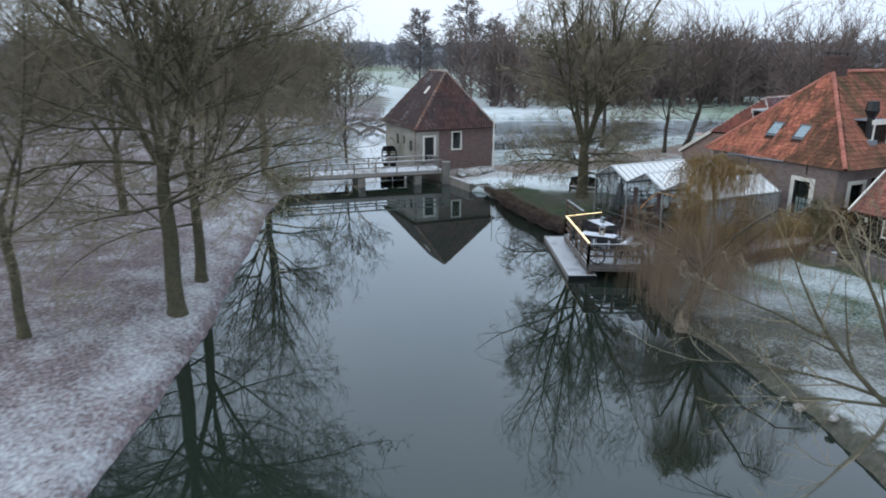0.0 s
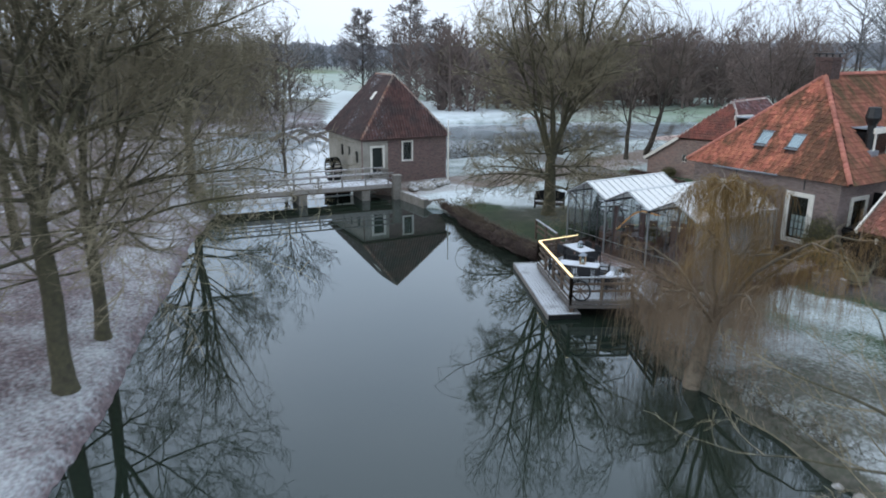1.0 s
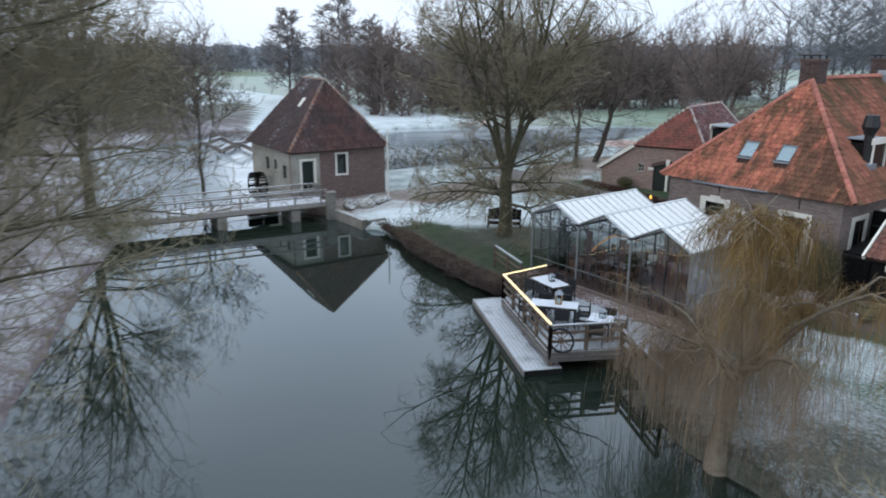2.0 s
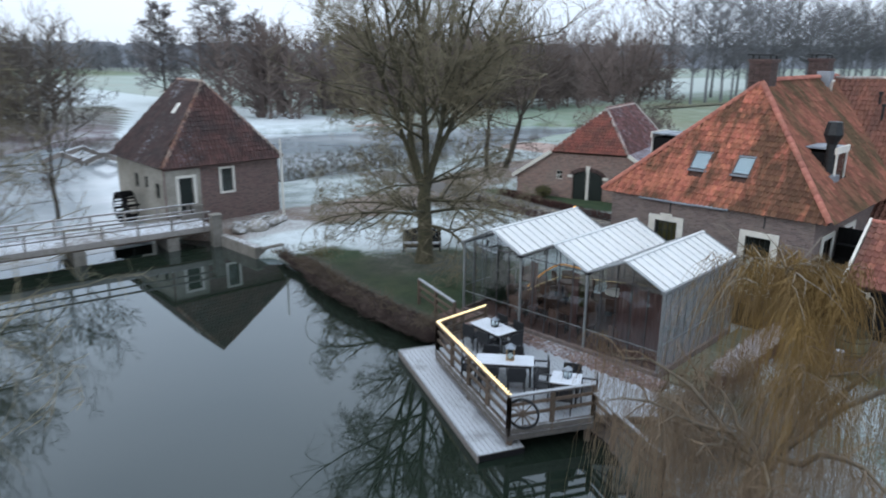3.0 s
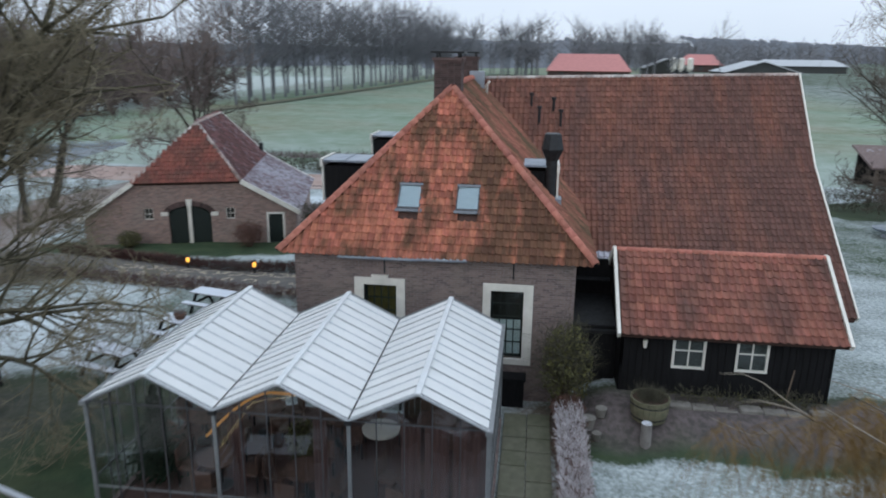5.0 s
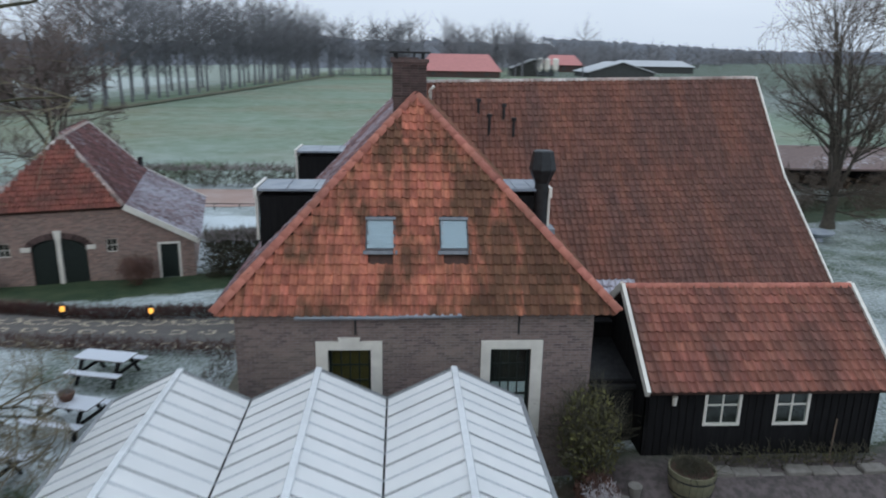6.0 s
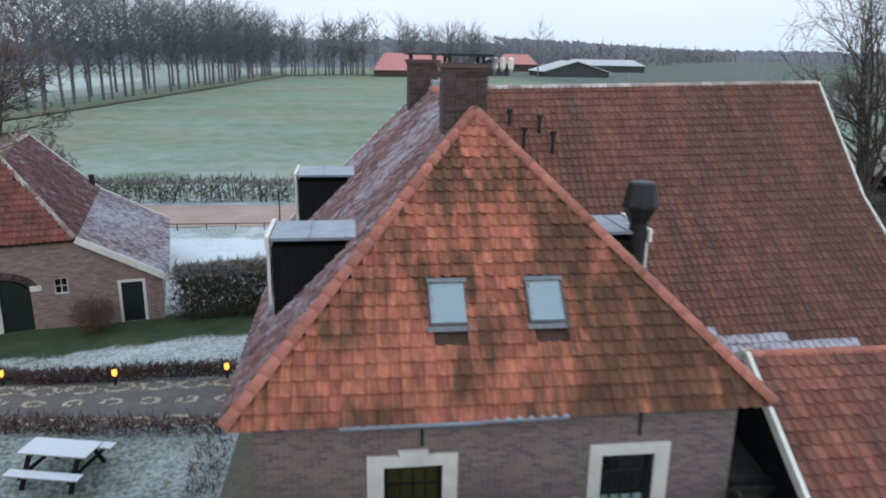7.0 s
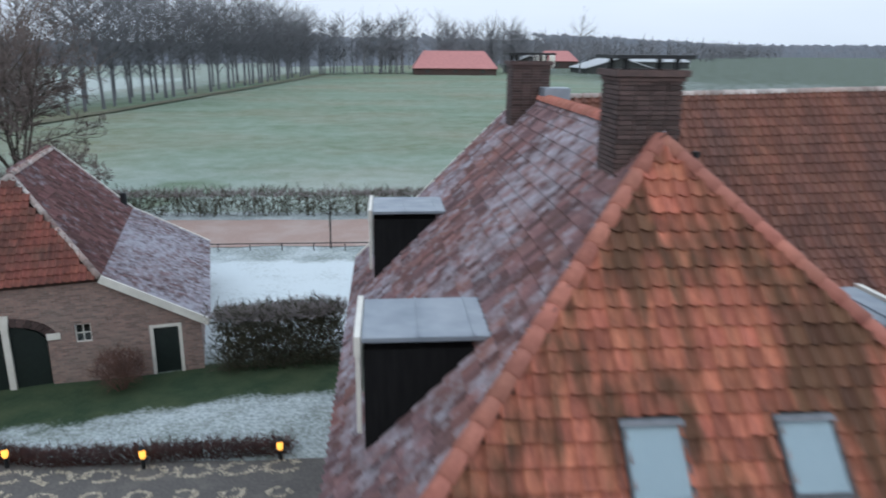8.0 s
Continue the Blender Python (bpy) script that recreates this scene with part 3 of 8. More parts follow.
def ground_mat():
    m = bpy.data.materials.new("frosty_ground")
    m.use_nodes = True
    n, l = m.node_tree.nodes, m.node_tree.links
    b = n["Principled BSDF"]
    at = n.new("ShaderNodeAttribute")
    at.attribute_name = "cover"
    sep = n.new("ShaderNodeSeparateColor")
    l.new(at.outputs["Color"], sep.inputs[0])
    geo = n.new("ShaderNodeNewGeometry")

    def grain(s, d=5.0, rough=0.6):
        t = n.new("ShaderNodeTexNoise")
        t.inputs["Scale"].default_value, t.inputs["Detail"].default_value, t.inputs["Roughness"].default_value = s, d, rough
        l.new(geo.outputs["Position"], t.inputs["Vector"])
        return t.outputs["Fac"]

    def ramp(x, lo, hi, a=0.0, c=1.0):
        r = n.new("ShaderNodeMapRange")
        for k, v in (("From Min", lo), ("From Max", hi), ("To Min", a), ("To Max", c)):
            r.inputs[k].default_value = v
        l.new(x, r.inputs["Value"])
        return r.outputs["Result"]

    def blend(f, x, y):
        k = n.new("ShaderNodeMix")
        k.data_type = "RGBA"
        for socket, v in ((k.inputs[0], f), (k.inputs[6], x), (k.inputs[7], y)):
            if isinstance(v, bpy.types.NodeSocket):
                l.new(v, socket)
            else:
                socket.default_value = v if isinstance(v, float) else (*v, 1)
        return k.outputs[2]

    def two(op, x, y):
        k = n.new("ShaderNodeMath")
        k.operation = op
        for socket, v in ((k.inputs[0], x), (k.inputs[1], y)):
            if isinstance(v, bpy.types.NodeSocket):
                l.new(v, socket)
            else:
                socket.default_value = v
        return k.outputs[0]

    def blend_f(f, x, y):
        return two("ADD", x, two("MULTIPLY", f, two("SUBTRACT", y, x)))

    grass = blend(ramp(grain(1.2), 0.35, 0.65), (0.028, 0.05, 0.027), (0.055, 0.075, 0.04))
    leaves = blend(ramp(grain(5.5, 3.0), 0.38, 0.62), (0.10, 0.082, 0.088), (0.19, 0.15, 0.158))
    soil = blend(ramp(grain(5.0), 0.35, 0.65), (0.20, 0.155, 0.13), (0.13, 0.10, 0.085))
    col = blend(sep.outputs[0], grass, leaves)
    col = blend(sep.outputs[2], col, soil)
    col = blend(ramp(sep.outputs[1], -0.3, 0.1, 1.0, 0.0), col, (0.035, 0.03, 0.022))
    speck = two("ADD", two("MULTIPLY", blend_f(sep.outputs[0], grain(9.0, 3.0), grain(7.0, 4.0)), ramp(sep.outputs[0], 0.0, 1.0, 0.6, 0.74)), two("ADD", two("MULTIPLY", grain(0.45, 4.0), ramp(sep.outputs[0], 0.0, 1.0, 0.5, 0.6)), ramp(sep.outputs[0], 0.0, 1.0, 0.125, 0.0)))
    f = two("SUBTRACT", two("ADD", speck, sep.outputs[1]), two("MULTIPLY", sep.outputs[2], 0.22))
    f = ramp(f, 1.06, 1.5, 0.0, 0.9)
    drill = n.new("ShaderNodeMapping")
    drill.inputs["Rotation"].default_value, drill.inputs["Scale"].default_value = (0, 0, radians(38)), (0.035, 0.10, 0.1)
    l.new(geo.outputs["Position"], drill.inputs["Vector"])
    rows_ = n.new("ShaderNodeTexNoise")
    rows_.inputs["Scale"].default_value, rows_.inputs["Detail"].default_value = 1.0, 5.0
    l.new(drill.outputs[0], rows_.inputs["Vector"])
    field = blend(ramp(rows_.outputs["Fac"], 0.36, 0.64), (0.07, 0.128, 0.057), (0.165, 0.23, 0.172))
    field = blend(ramp(grain(3.0, 5.0), 0.35, 0.65), field, (0.14, 0.182, 0.122))
    field = blend(ramp(grain(0.035, 5.0, 0.55), 0.44, 0.66, 0.0, 0.75), field, (0.175, 0.165, 0.105))
    col = blend(at.outputs["Alpha"], col, field)
    f = two("MULTIPLY", f, ramp(at.outputs["Alpha"], 0.0, 1.0, 1.0, 0.36))
    col = blend(f, col, (0.60, 0.66, 0.69))
    l.new(col, b.inputs["Base Color"])
    b.inputs["Roughness"].default_value = 0.9
    b.inputs["Specular IOR Level"].default_value = 0.15
    bp = n.new("ShaderNodeBump")
    bp.inputs["Strength"].default_value, bp.inputs["Distance"].default_value = 0.5, 0.08
    l.new(grain(6.0, 6.0), bp.inputs["Height"])
    l.new(bp.outputs[0], b.inputs["Normal"])
    return m


ground_me.materials.append(ground_mat())
tagged(new("ground", ground_me), "frost-covered grass and leaf litter round a mill pond", "ground", kind="structure")

water_mat = bpy.data.materials.new("pond_water")
water_mat.use_nodes = True
_n, _l = water_mat.node_tree.nodes, water_mat.node_tree.links
_b, _gl, _mx, _lw, _pw, _fr = _n["Principled BSDF"], *(_n.new(k) for k in ("ShaderNodeBsdfGlossy", "ShaderNodeMixShader", "ShaderNodeLayerWeight", "ShaderNodeMath", "ShaderNodeMapRange"))
# the murky body of the water, and on it a mirror that strengthens towards a slant
_b.inputs["Base Color"].default_value = (0.0125, 0.0195, 0.014, 1)
_b.inputs["Roughness"].default_value, _b.inputs["Specular IOR Level"].default_value = 0.6, 0.0
_gl.inputs["Roughness"].default_value, _gl.inputs["Color"].default_value = 0.015, (0.88, 0.94, 1.0, 1)
_lw.inputs[0].default_value = 0.5
_pw.operation, _pw.inputs[1].default_value = "POWER", 3.7
_fr.inputs["To Min"].default_value, _fr.inputs["To Max"].default_value = 0.05, 1.0
_l.new(_lw.outputs["Facing"], _pw.inputs[0])
_l.new(_pw.outputs[0], _fr.inputs["Value"])
_l.new(_fr.outputs[0], _mx.inputs[0])
_l.new(_b.outputs[0], _mx.inputs[1])
_l.new(_gl.outputs[0], _mx.inputs[2])
_l.new(_mx.outputs[0], _n["Material Output"].inputs["Surface"])
_g = _n.new("ShaderNodeNewGeometry")
_t = _n.new("ShaderNodeTexNoise")
_t.inputs["Scale"].default_value, _t.inputs["Detail"].default_value = 0.9, 3.0
_p = _n.new("ShaderNodeBump")
_p.inputs["Strength"].default_value, _p.inputs["Distance"].default_value = 0.03, 0.02
_l.new(_g.outputs["Position"], _t.inputs["Vector"])
_l.new(_t.outputs["Fac"], _p.inputs["Height"])
_l.new(_p.outputs[0], _gl.inputs["Normal"])
solid("water", Shape().add([(-78, -66, 0), (80, -66, 0), (80, 80, 0), (-78, 80, 0)], [(0, 1, 2, 3)]), water_mat, "still dark pond water mirroring bare trees", "water", kind="structure")

# thin ice lies on the lake above the bridge
ice_mat = surf("thin_ice", (0.31, 0.355, 0.385), (0.24, 0.28, 0.31), scale=0.5, rough=0.06, bump=0.05, bump_scale=1.0, c3=(0.60, 0.64, 0.67), coarse=0.08, amount=0.75, spec=0.6)
solid("ice_sheet", Shape().slab([(-22.6, -20.4, 0.014), (-22.35, -9.2, 0.014), (-30.5, -8.4, 0.014), (-30, 62, 0.014), (-76, 62, 0.014), (-76, -26, 0.014), (-26, -24, 0.014)], 0.01), ice_mat, "thin pale ice on the mill lake", "ice", kind="structure")


# ---- the farmhouse ----
EZ, RZ, HX, HIP_Y, HALF = 4.95, 9.40, 8.89, 4.25, 4.445
house = thing("farmhouse", "brick farmhouse with hipped red pantile roof and two brick chimneys", "house")
# front wall with its two tall windows and a dark cellar hatch
front = wall_with_holes(0.35, 8.45, 0.2, 4.93, [(2.40, 3.36, 1.94, 3.98), (6.10, 7.03, 1.94, 3.98), (6.05, 7.05, 0.55, 1.5)], 0.10, 0.45)
part("wall", front, brick_mat, house, "weathered brown brick front wall")
part("wall", Shape().box(0.35, 0.7, 0.45, 14.0, 0.2, 5.0), brick_mat, house)
EAST = pose(8.45, 0, 0, 0, 0, 90)
east_holes = [(1.28, 2.24, 1.95, 3.98), (3.9, 4.86, 1.95, 3.98)]
part("wall", wall_with_holes(0.45, 9.0, 0.2, 5.0, east_holes, 0.0, 0.35, EAST), brick_mat, house)
for a, b, c, d in east_holes:
    part("window_frame", frame_ring(a - 0.26, b + 0.26, c - 0.18, d + 0.2, a, b, c, d, -0.045, 0.12, EAST), white_paint, house, "cream-painted window surround", bevel=0.008)
    sash(house, a, b, c, d, 0.14, 4, 5, green_door, room_gloom, m=EAST, label="dark sash window")
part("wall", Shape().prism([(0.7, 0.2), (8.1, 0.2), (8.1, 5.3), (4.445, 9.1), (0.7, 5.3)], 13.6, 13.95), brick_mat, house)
part("inner_floor", Shape().box(0.7, 8.1, 0.45, 13.6, 4.6, 4.9), room_gloom, house)


def surround(x0, x1, z0, z1, hx0, hx1, hz0, hz1, keystone):
    s = frame_ring(x0, x1, z0, z1, hx0, hx1, hz0, hz1, 0.055, 0.22)
    w = part("window_frame", s, white_paint, house, "cream-painted window surround", bevel=0.008)
    if keystone:
        part("keystone", Shape().prism([(2.68, z1 - 0.05), (3.08, z1 - 0.05), (3.13, z1 + 0.09), (2.63, z1 + 0.09)], 0.02, 0.2), white_paint, w)


surround(2.12, 3.62, 1.76, 4.19, 2.40, 3.36, 1.94, 3.98, True)
surround(5.87, 7.30, 1.74, 4.19, 6.10, 7.03, 1.94, 3.98, False)
sash(house, 2.40, 3.36, 1.94, 3.98, 0.24, 4, 5, green_door, blind_ochre, label="dark sash window with an ochre blind")
w2 = sash(house, 6.10, 7.03, 1.94, 3.98, 0.24, 4, 5, green_door, room_gloom, label="dark sash window, curtained below")
part("curtain", Shape().box(6.16, 6.97, 0.30, 0.31, 2.0, 3.05), curtain, w2)
part("cellar_hatch", Shape().box(5.95, 7.15, -0.35, 0.2, 0.45, 1.42).box(5.9, 7.2, -0.4, 0.12, 1.42, 1.5), black_board, house, "black boarded cellar hatch", bevel=0.01)
gut = Shape().tube([(1.7, -0.10, 4.83), (4.0, -0.12, 4.84)], [0.05, 0.05]).tube([(4.0, -0.12, 4.86), (5.4, -0.12, 4.87)], [0.05, 0.05]).tube([(4.0, 0.05, 4.83), (4.0, -0.12, 4.85)], [0.04, 0.04])
part("gutter", gut, zinc, house, "grey eaves gutter")
for ax in (3.0, 6.7):
    part("wall_anchor", Shape().box(ax, ax + 0.04, 0.06, 0.1, 4.35, 4.8), dark_metal, house)

roof = part("roof", Shape().slab([(0, 0, EZ), (HX, 0, EZ), (HALF, HIP_Y, RZ)], 0.12).slab([(0, 0, EZ), (HALF, HIP_Y, RZ), (HALF, 14.0, RZ), (0, 14.0, EZ)], 0.12)
            .slab([(HX, 0, EZ), (HX, 9.0, EZ), (HALF, 13.4, RZ), (HALF, HIP_Y, RZ)], 0.12), roof_under, house, "red pantile roof")
SL = math.hypot(HIP_Y, RZ - EZ)
SS = math.hypot(HALF, RZ - EZ)
SKY = [(3.22, 3.91, 1.02, 1.64), (4.95, 5.62, 1.02, 1.64)]


def on_front(u, v):
    k = v / SL
    if not (HALF * k - 0.1 < u < HX - HALF * k + 0.1):
        return False
    y = k * HIP_Y
    return not any(a + 0.05 < u < b - 0.05 and c - 0.05 < y < d + 0.08 for a, b, c, d in SKY)


up_front = Vector((0, HIP_Y, RZ - EZ)).normalized()
lay_tiles("front_tiles", (0, -0.12, EZ - 0.1), (1, 0, 0), up_front, HX, SL, on_front, tile_red_j, roof, w=0.193, e=0.256, wobble=0.010, nearest=300, piece_mat=tile_red, label="red pantiles streaked dark with moss")
lay_tiles("left_tiles", (-0.12, 14.0, EZ - 0.1), (0, -1, 0), (HALF, 0, RZ - EZ), 14.0, SS, lambda u, v: u < 14.12 - HIP_Y * v / SS, tile_frost, roof, label="frost-dusted pantiles", seed=2)
lay_tiles("right_tiles", (HX + 0.1, 0, EZ - 0.1), (0, 1, 0), (-HALF, 0, RZ - EZ), 13.4, SS, lambda u, v: HIP_Y * v / SS < u < 9.0 + 4.6 * v / SS - 0.0 and not (3.15 < u < 4.55 and 1.5 < v < 3.0), tile_moss, roof, seed=3)
cap_tiles("hip_tile", (-0.05, -0.1, EZ - 0.01), (HALF, HIP_Y, RZ + 0.02), hip_red, roof, r=0.115, length=0.33)
cap_tiles("hip_tile", (HX + 0.05, -0.1, EZ - 0.01), (HALF, HIP_Y, RZ + 0.02), hip_red, roof, r=0.115, length=0.33)
cap_tiles("ridge_tile", (HALF, HIP_Y + 0.9, RZ + 0.05), (HALF, 14.0, RZ + 0.05), hip_red, roof, r=0.14)
part("verge_board", Shape().beam((-0.1, 14.03, EZ - 0.05), (HALF, 14.03, RZ + 0.0), 0.05, 0.22), white_paint, house)

# skylights lie in the front slope
for a, b, c, d in SKY:
    o = Vector((a, c, EZ + c * (RZ - EZ) / HIP_Y))
    turn = Matrix.Translation(o) @ Matrix((Vector((1, 0, 0)), up_front, Vector((1, 0, 0)).cross(up_front))).transposed().to_4x4()
    w, h = b - a, (d - c) / HIP_Y * SL
    sky_w = part("skylight", Shape().box(0, w, 0, 0.05, -0.05, 0.115, turn).box(0, w, h - 0.05, h, -0.05, 0.115, turn).box(0, 0.035, 0.05, h - 0.05, -0.05, 0.115, turn).box(w - 0.035, w, 0.05, h - 0.05, -0.05, 0.115, turn),
                 lead, roof, "dark slim-framed roof skylight", bevel=0.006)
    part("pane", Shape().box(0.035, w - 0.035, 0.05, h - 0.05, 0.095, 0.103, turn), glass, sky_w)
    part("inner_blind", Shape().box(0.035, w - 0.035, 0.05, h - 0.05, 0.08, 0.087, turn), pane_sheen, sky_w)
    apron = Shape().box(-0.05, w + 0.05, -0.11, -0.01, 0.085, 0.1, turn)
    for i in range(6):
        x = -0.02 + i * (w + 0.04) / 5
        apron.box(x - 0.02, x + 0.02, -0.115, -0.01, 0.1, 0.112, turn)
    part("apron", apron, zinc_dull, sky_w, "grey moulded lead apron", bevel=0.004)
    part("cover", Shape().box(-0.01, w + 0.01, h - 0.10, h - 0.03, 0.117, 0.13, turn), zinc_dull, sky_w, "grey top cover")


def chimney(x0, x1, y0, y1, z0, z1):
    """A brick stack with an oversailing head and a slab on feet."""
    c = part("chimney", Shape().box(x0 + 0.02, x1 - 0.02, y0 + 0.02, y1 - 0.02, z0, z1 - 0.3), mortar, house, "dark red brick chimney")
    bw, bh = 0.21, 0.065
    me = Shape().box(-0.1, 0.1, -0.012, 0.03, 0.0, 0.054).mesh("brick", chimney_brick)
    rows = int((z1 - 0.3 - z0) / bh)
    for r in range(rows):
        z = z1 - 0.3 - (r + 1) * bh
        for axis, lo, hi, fixed, rot in (("x", x0, x1, y0, 0), ("y", y0, y1, x1, 90), ("x", x0, x1, y1, 180), ("y", y0, y1, x0, -90)):
            count = max(2, round((hi - lo) / bw))
            step = (hi - lo) / count
            for i in range(count):
                s = lo + (i + 0.5) * step
                spot = (s, fixed, z) if axis == "x" else (fixed, s, z)
                part("brick", me, None, c).matrix_basis = pose(*spot, 0, 0, rot) @ Matrix.Diagonal((step / bw * 0.98, 1, 1, 1))
    head = Shape().box(x0 - 0.03, x1 + 0.03, y0 - 0.03, y1 + 0.03, z1 - 0.32, z1 - 0.26).box(x0 - 0.07, x1 + 0.07, y0 - 0.07, y1 + 0.07, z1 - 0.26, z1 - 0.17)
    part("chimney_head", head, chimney_brick, c, bevel=0.006)
    feet = Shape()
    for x in (x0 + 0.05, x1 - 0.11):
        for y in (y0 + 0.05, y1 - 0.11):
            feet.box(x, x + 0.06, y, y + 0.06, z1 - 0.17, z1 - 0.02)
    part("chimney_cap", feet.box(x0 - 0.1, x1 + 0.1, y0 - 0.1, y1 + 0.1, z1 - 0.03, z1 + 0.02), dark_metal, c)


chimney(3.84, 4.70, 4.25, 5.05, 8.75, 10.5)
chimney(3.72, 4.60, 11.8, 12.6, 8.7, 10.5)


def dormer(name, side, x_front, x_back, y0, y1, z_top, label):
    """A black boarded dormer with a flat zinc roof and a white fascia, side -1: it looks to the left, 1: to the right."""
    d = part(name, Shape().box(min(x_front, x_back), max(x_front, x_back), y0 + 0.1, y1 - 0.1, 5.3, z_top - 0.2), black_board, house, label)
    sh = Shape().box(min(x_front, x_back) - 0.02, max(x_front, x_back), y0, y1, z_top - 0.06, z_top)
    part("dormer_roof", sh, zinc, d, "grey zinc sheet")
    f0, f1 = sorted((x_front + side * 0.03, x_front + side * 0.11))
    part("fascia", Shape().box(f0, f1, y0 - 0.04, y1 + 0.04, z_top - 0.22, z_top + 0.04), white_paint, d, "white fascia board")
    for ya in (y0 + 0.1, y1 - 0.2):
        part("jamb", Shape().box(f0 + 0.01, f1 - 0.01, ya, ya + 0.1, 5.75, z_top - 0.2), white_paint, d)
    part("pane", Shape().box(f0 + 0.02, f1 - 0.03, y0 + 0.2, y1 - 0.2, 5.8, z_top - 0.22), glass, d)
    for i in range(1, 3):
        x = min(x_front, x_back) + abs(x_back - x_front) * i / 3
        part("seam", Shape().box(x, x + 0.025, y0, y1, z_top, z_top + 0.02), zinc, d)


dormer("dormer", -1, 0.42, 2.5, 3.05, 4.5, 7.11, "black boarded dormer with zinc roof")
dormer("dormer", -1, 0.42, 2.5, 10.2, 11.8, 7.11, "black boarded dormer with zinc roof")
dormer("dormer", 1, 7.85, 6.6, 3.1, 4.6, 7.13, "black boarded dormer with zinc roof")
pipe = part("flue", Shape().tube([(7.7, 3.2, 5.6), (7.7, 3.2, 7.35)], [0.18, 0.18], 16), dark_metal, house, "black metal flue pipe", smooth=False)
part("flue_cowl", Shape().tube([(7.7, 3.2, 7.28), (7.7, 3.2, 7.62), (7.7, 3.2, 7.66), (7.7, 3.2, 8.10), (7.7, 3.2, 8.13)], [0.185, 0.345, 0.35, 0.265, 0.22], 8), dark_metal, pipe)
part("pipe_collar", Shape().tube([(7.7, 3.2, 6.1), (7.7, 3.2, 6.16)], [0.19, 0.19], 14).box(7.35, 8.05, 2.9, 3.5, 5.7, 6.12), zinc, pipe)

# the long barn wing behind: ridge along x, roof flared towards the eaves
LIFT = 0.026
barn_wing = thing("barn_wing", "long brick barn wing with a deep brown-red pantile roof", "house")


def wing_pt(x, y, z):
    return (x, y, z + (x - 17.92) * LIFT)


X0, X1 = 4.5, 18.0
PROFILE = [(4.6, 2.05), (10.2, 6.3), (13.3, 9.70)]
wing_roof = part("roof", Shape().slab([wing_pt(X0, *PROFILE[1]), wing_pt(X1, *PROFILE[1]), wing_pt(X1, *PROFILE[2]), wing_pt(X0, *PROFILE[2])], 0.15)
                 .slab([wing_pt(X0, *PROFILE[0]), wing_pt(X1, *PROFILE[0]), wing_pt(X1, *PROFILE[1]), wing_pt(X0, *PROFILE[1])], 0.15)
                 .slab([wing_pt(X0, 22.0, 2.05), wing_pt(X1, 22.0, 2.05), wing_pt(X1, *PROFILE[2]), wing_pt(X0, *PROFILE[2])], 0.15), roof_under, barn_wing, "brown-red pantile roof, frosted near the eaves")
def frosted(x, v):
    """Where hoar frost lies on the wing's lower tiles, thinning out along the eaves."""
    ragged = 0.5 * noise.noise(Vector((x * 1.3, v * 1.6, 3.0)))
    return 8.4 < x < 15.4 and 1.55 < v < 2.85 - 0.13 * (x - 8.4) + 0.5 * ragged


for k, ((ya, za), (yb, zb)) in enumerate(zip(PROFILE, PROFILE[1:])):
    h = math.hypot(yb - ya, zb - za)

    def on_wing(u, v, ya=ya, yb=yb, za=za, h=h, zb=zb):
        x, y, z = X0 + u, ya + (yb - ya) * v / h, za + (zb - za) * v / h + (X0 + u - 17.92) * LIFT
        cut = HX - (z - EZ) / (RZ - EZ) * HALF if z > EZ else 8.3
        return u < X1 - X0 and (x > cut - 0.15 or y > 14.0) and not (k == 0 and frosted(x, v))

    start = Vector(wing_pt(X0, ya, za)) + Vector((0, 0, 0.04))
    lay_tiles("wing_tiles", start, (1, 0, LIFT), (0, yb - ya, zb - za), X1 - X0, h, on_wing, tile_big, wing_roof, seed=5 + k, e=0.29, nearest=300 * k, piece_mat=tile_big_piece)
ha = math.hypot(PROFILE[1][0] - PROFILE[0][0], PROFILE[1][1] - PROFILE[0][1])
lay_tiles("frosted_tiles", Vector(wing_pt(X0, *PROFILE[0])) + Vector((0, 0, 0.04)), (1, 0, LIFT), (0, 5.6, 4.25), X1 - X0, ha, lambda u, v: frosted(X0 + u, v), tile_white, wing_roof, seed=8, e=0.29)
cap_tiles("ridge_tile", (*wing_pt(X0 + 0.1, 13.3, 9.72),), (*wing_pt(X1, 13.3, 9.72),), hip_pale, wing_roof, r=0.11, length=0.42)
for (ya, za), (yb, zb) in zip(PROFILE, PROFILE[1:]):
    part("verge_board", Shape().beam(wing_pt(X1 + 0.07, ya, za + 0.02), wing_pt(X1 + 0.07, yb, zb + 0.02), 0.06, 0.26), white_paint, barn_wing, "white verge board")
part("verge_board", Shape().beam(wing_pt(X1 + 0.07, 22.0, 2.07), wing_pt(X1 + 0.07, 13.3, 9.72), 0.06, 0.26), white_paint, barn_wing)
part("wall", Shape().add([(17.6, 4.8, 0.3), (17.6, 21.8, 0.3), (17.6, 21.8, 1.9), (17.6, 13.3, 9.3), (17.6, 10.2, 5.9), (17.6, 4.8, 1.9), (17.9, 4.8, 0.3), (17.9, 21.8, 0.3), (17.9, 21.8, 1.9), (17.9, 13.3, 9.3), (17.9, 10.2, 5.9), (17.9, 4.8, 1.9)],
                         [(0, 1, 2, 3, 4, 5), (11, 10, 9, 8, 7, 6), (0, 6, 7, 1), (1, 7, 8, 2), (2, 8, 9, 3), (3, 9, 10, 4), (4, 10, 11, 5), (5, 11, 6, 0)]), brick_mat, barn_wing, "brick gable wall")
part("wall", Shape().box(8.5, 17.6, 4.8, 5.1, 0.3, 1.95), brick_mat, barn_wing)
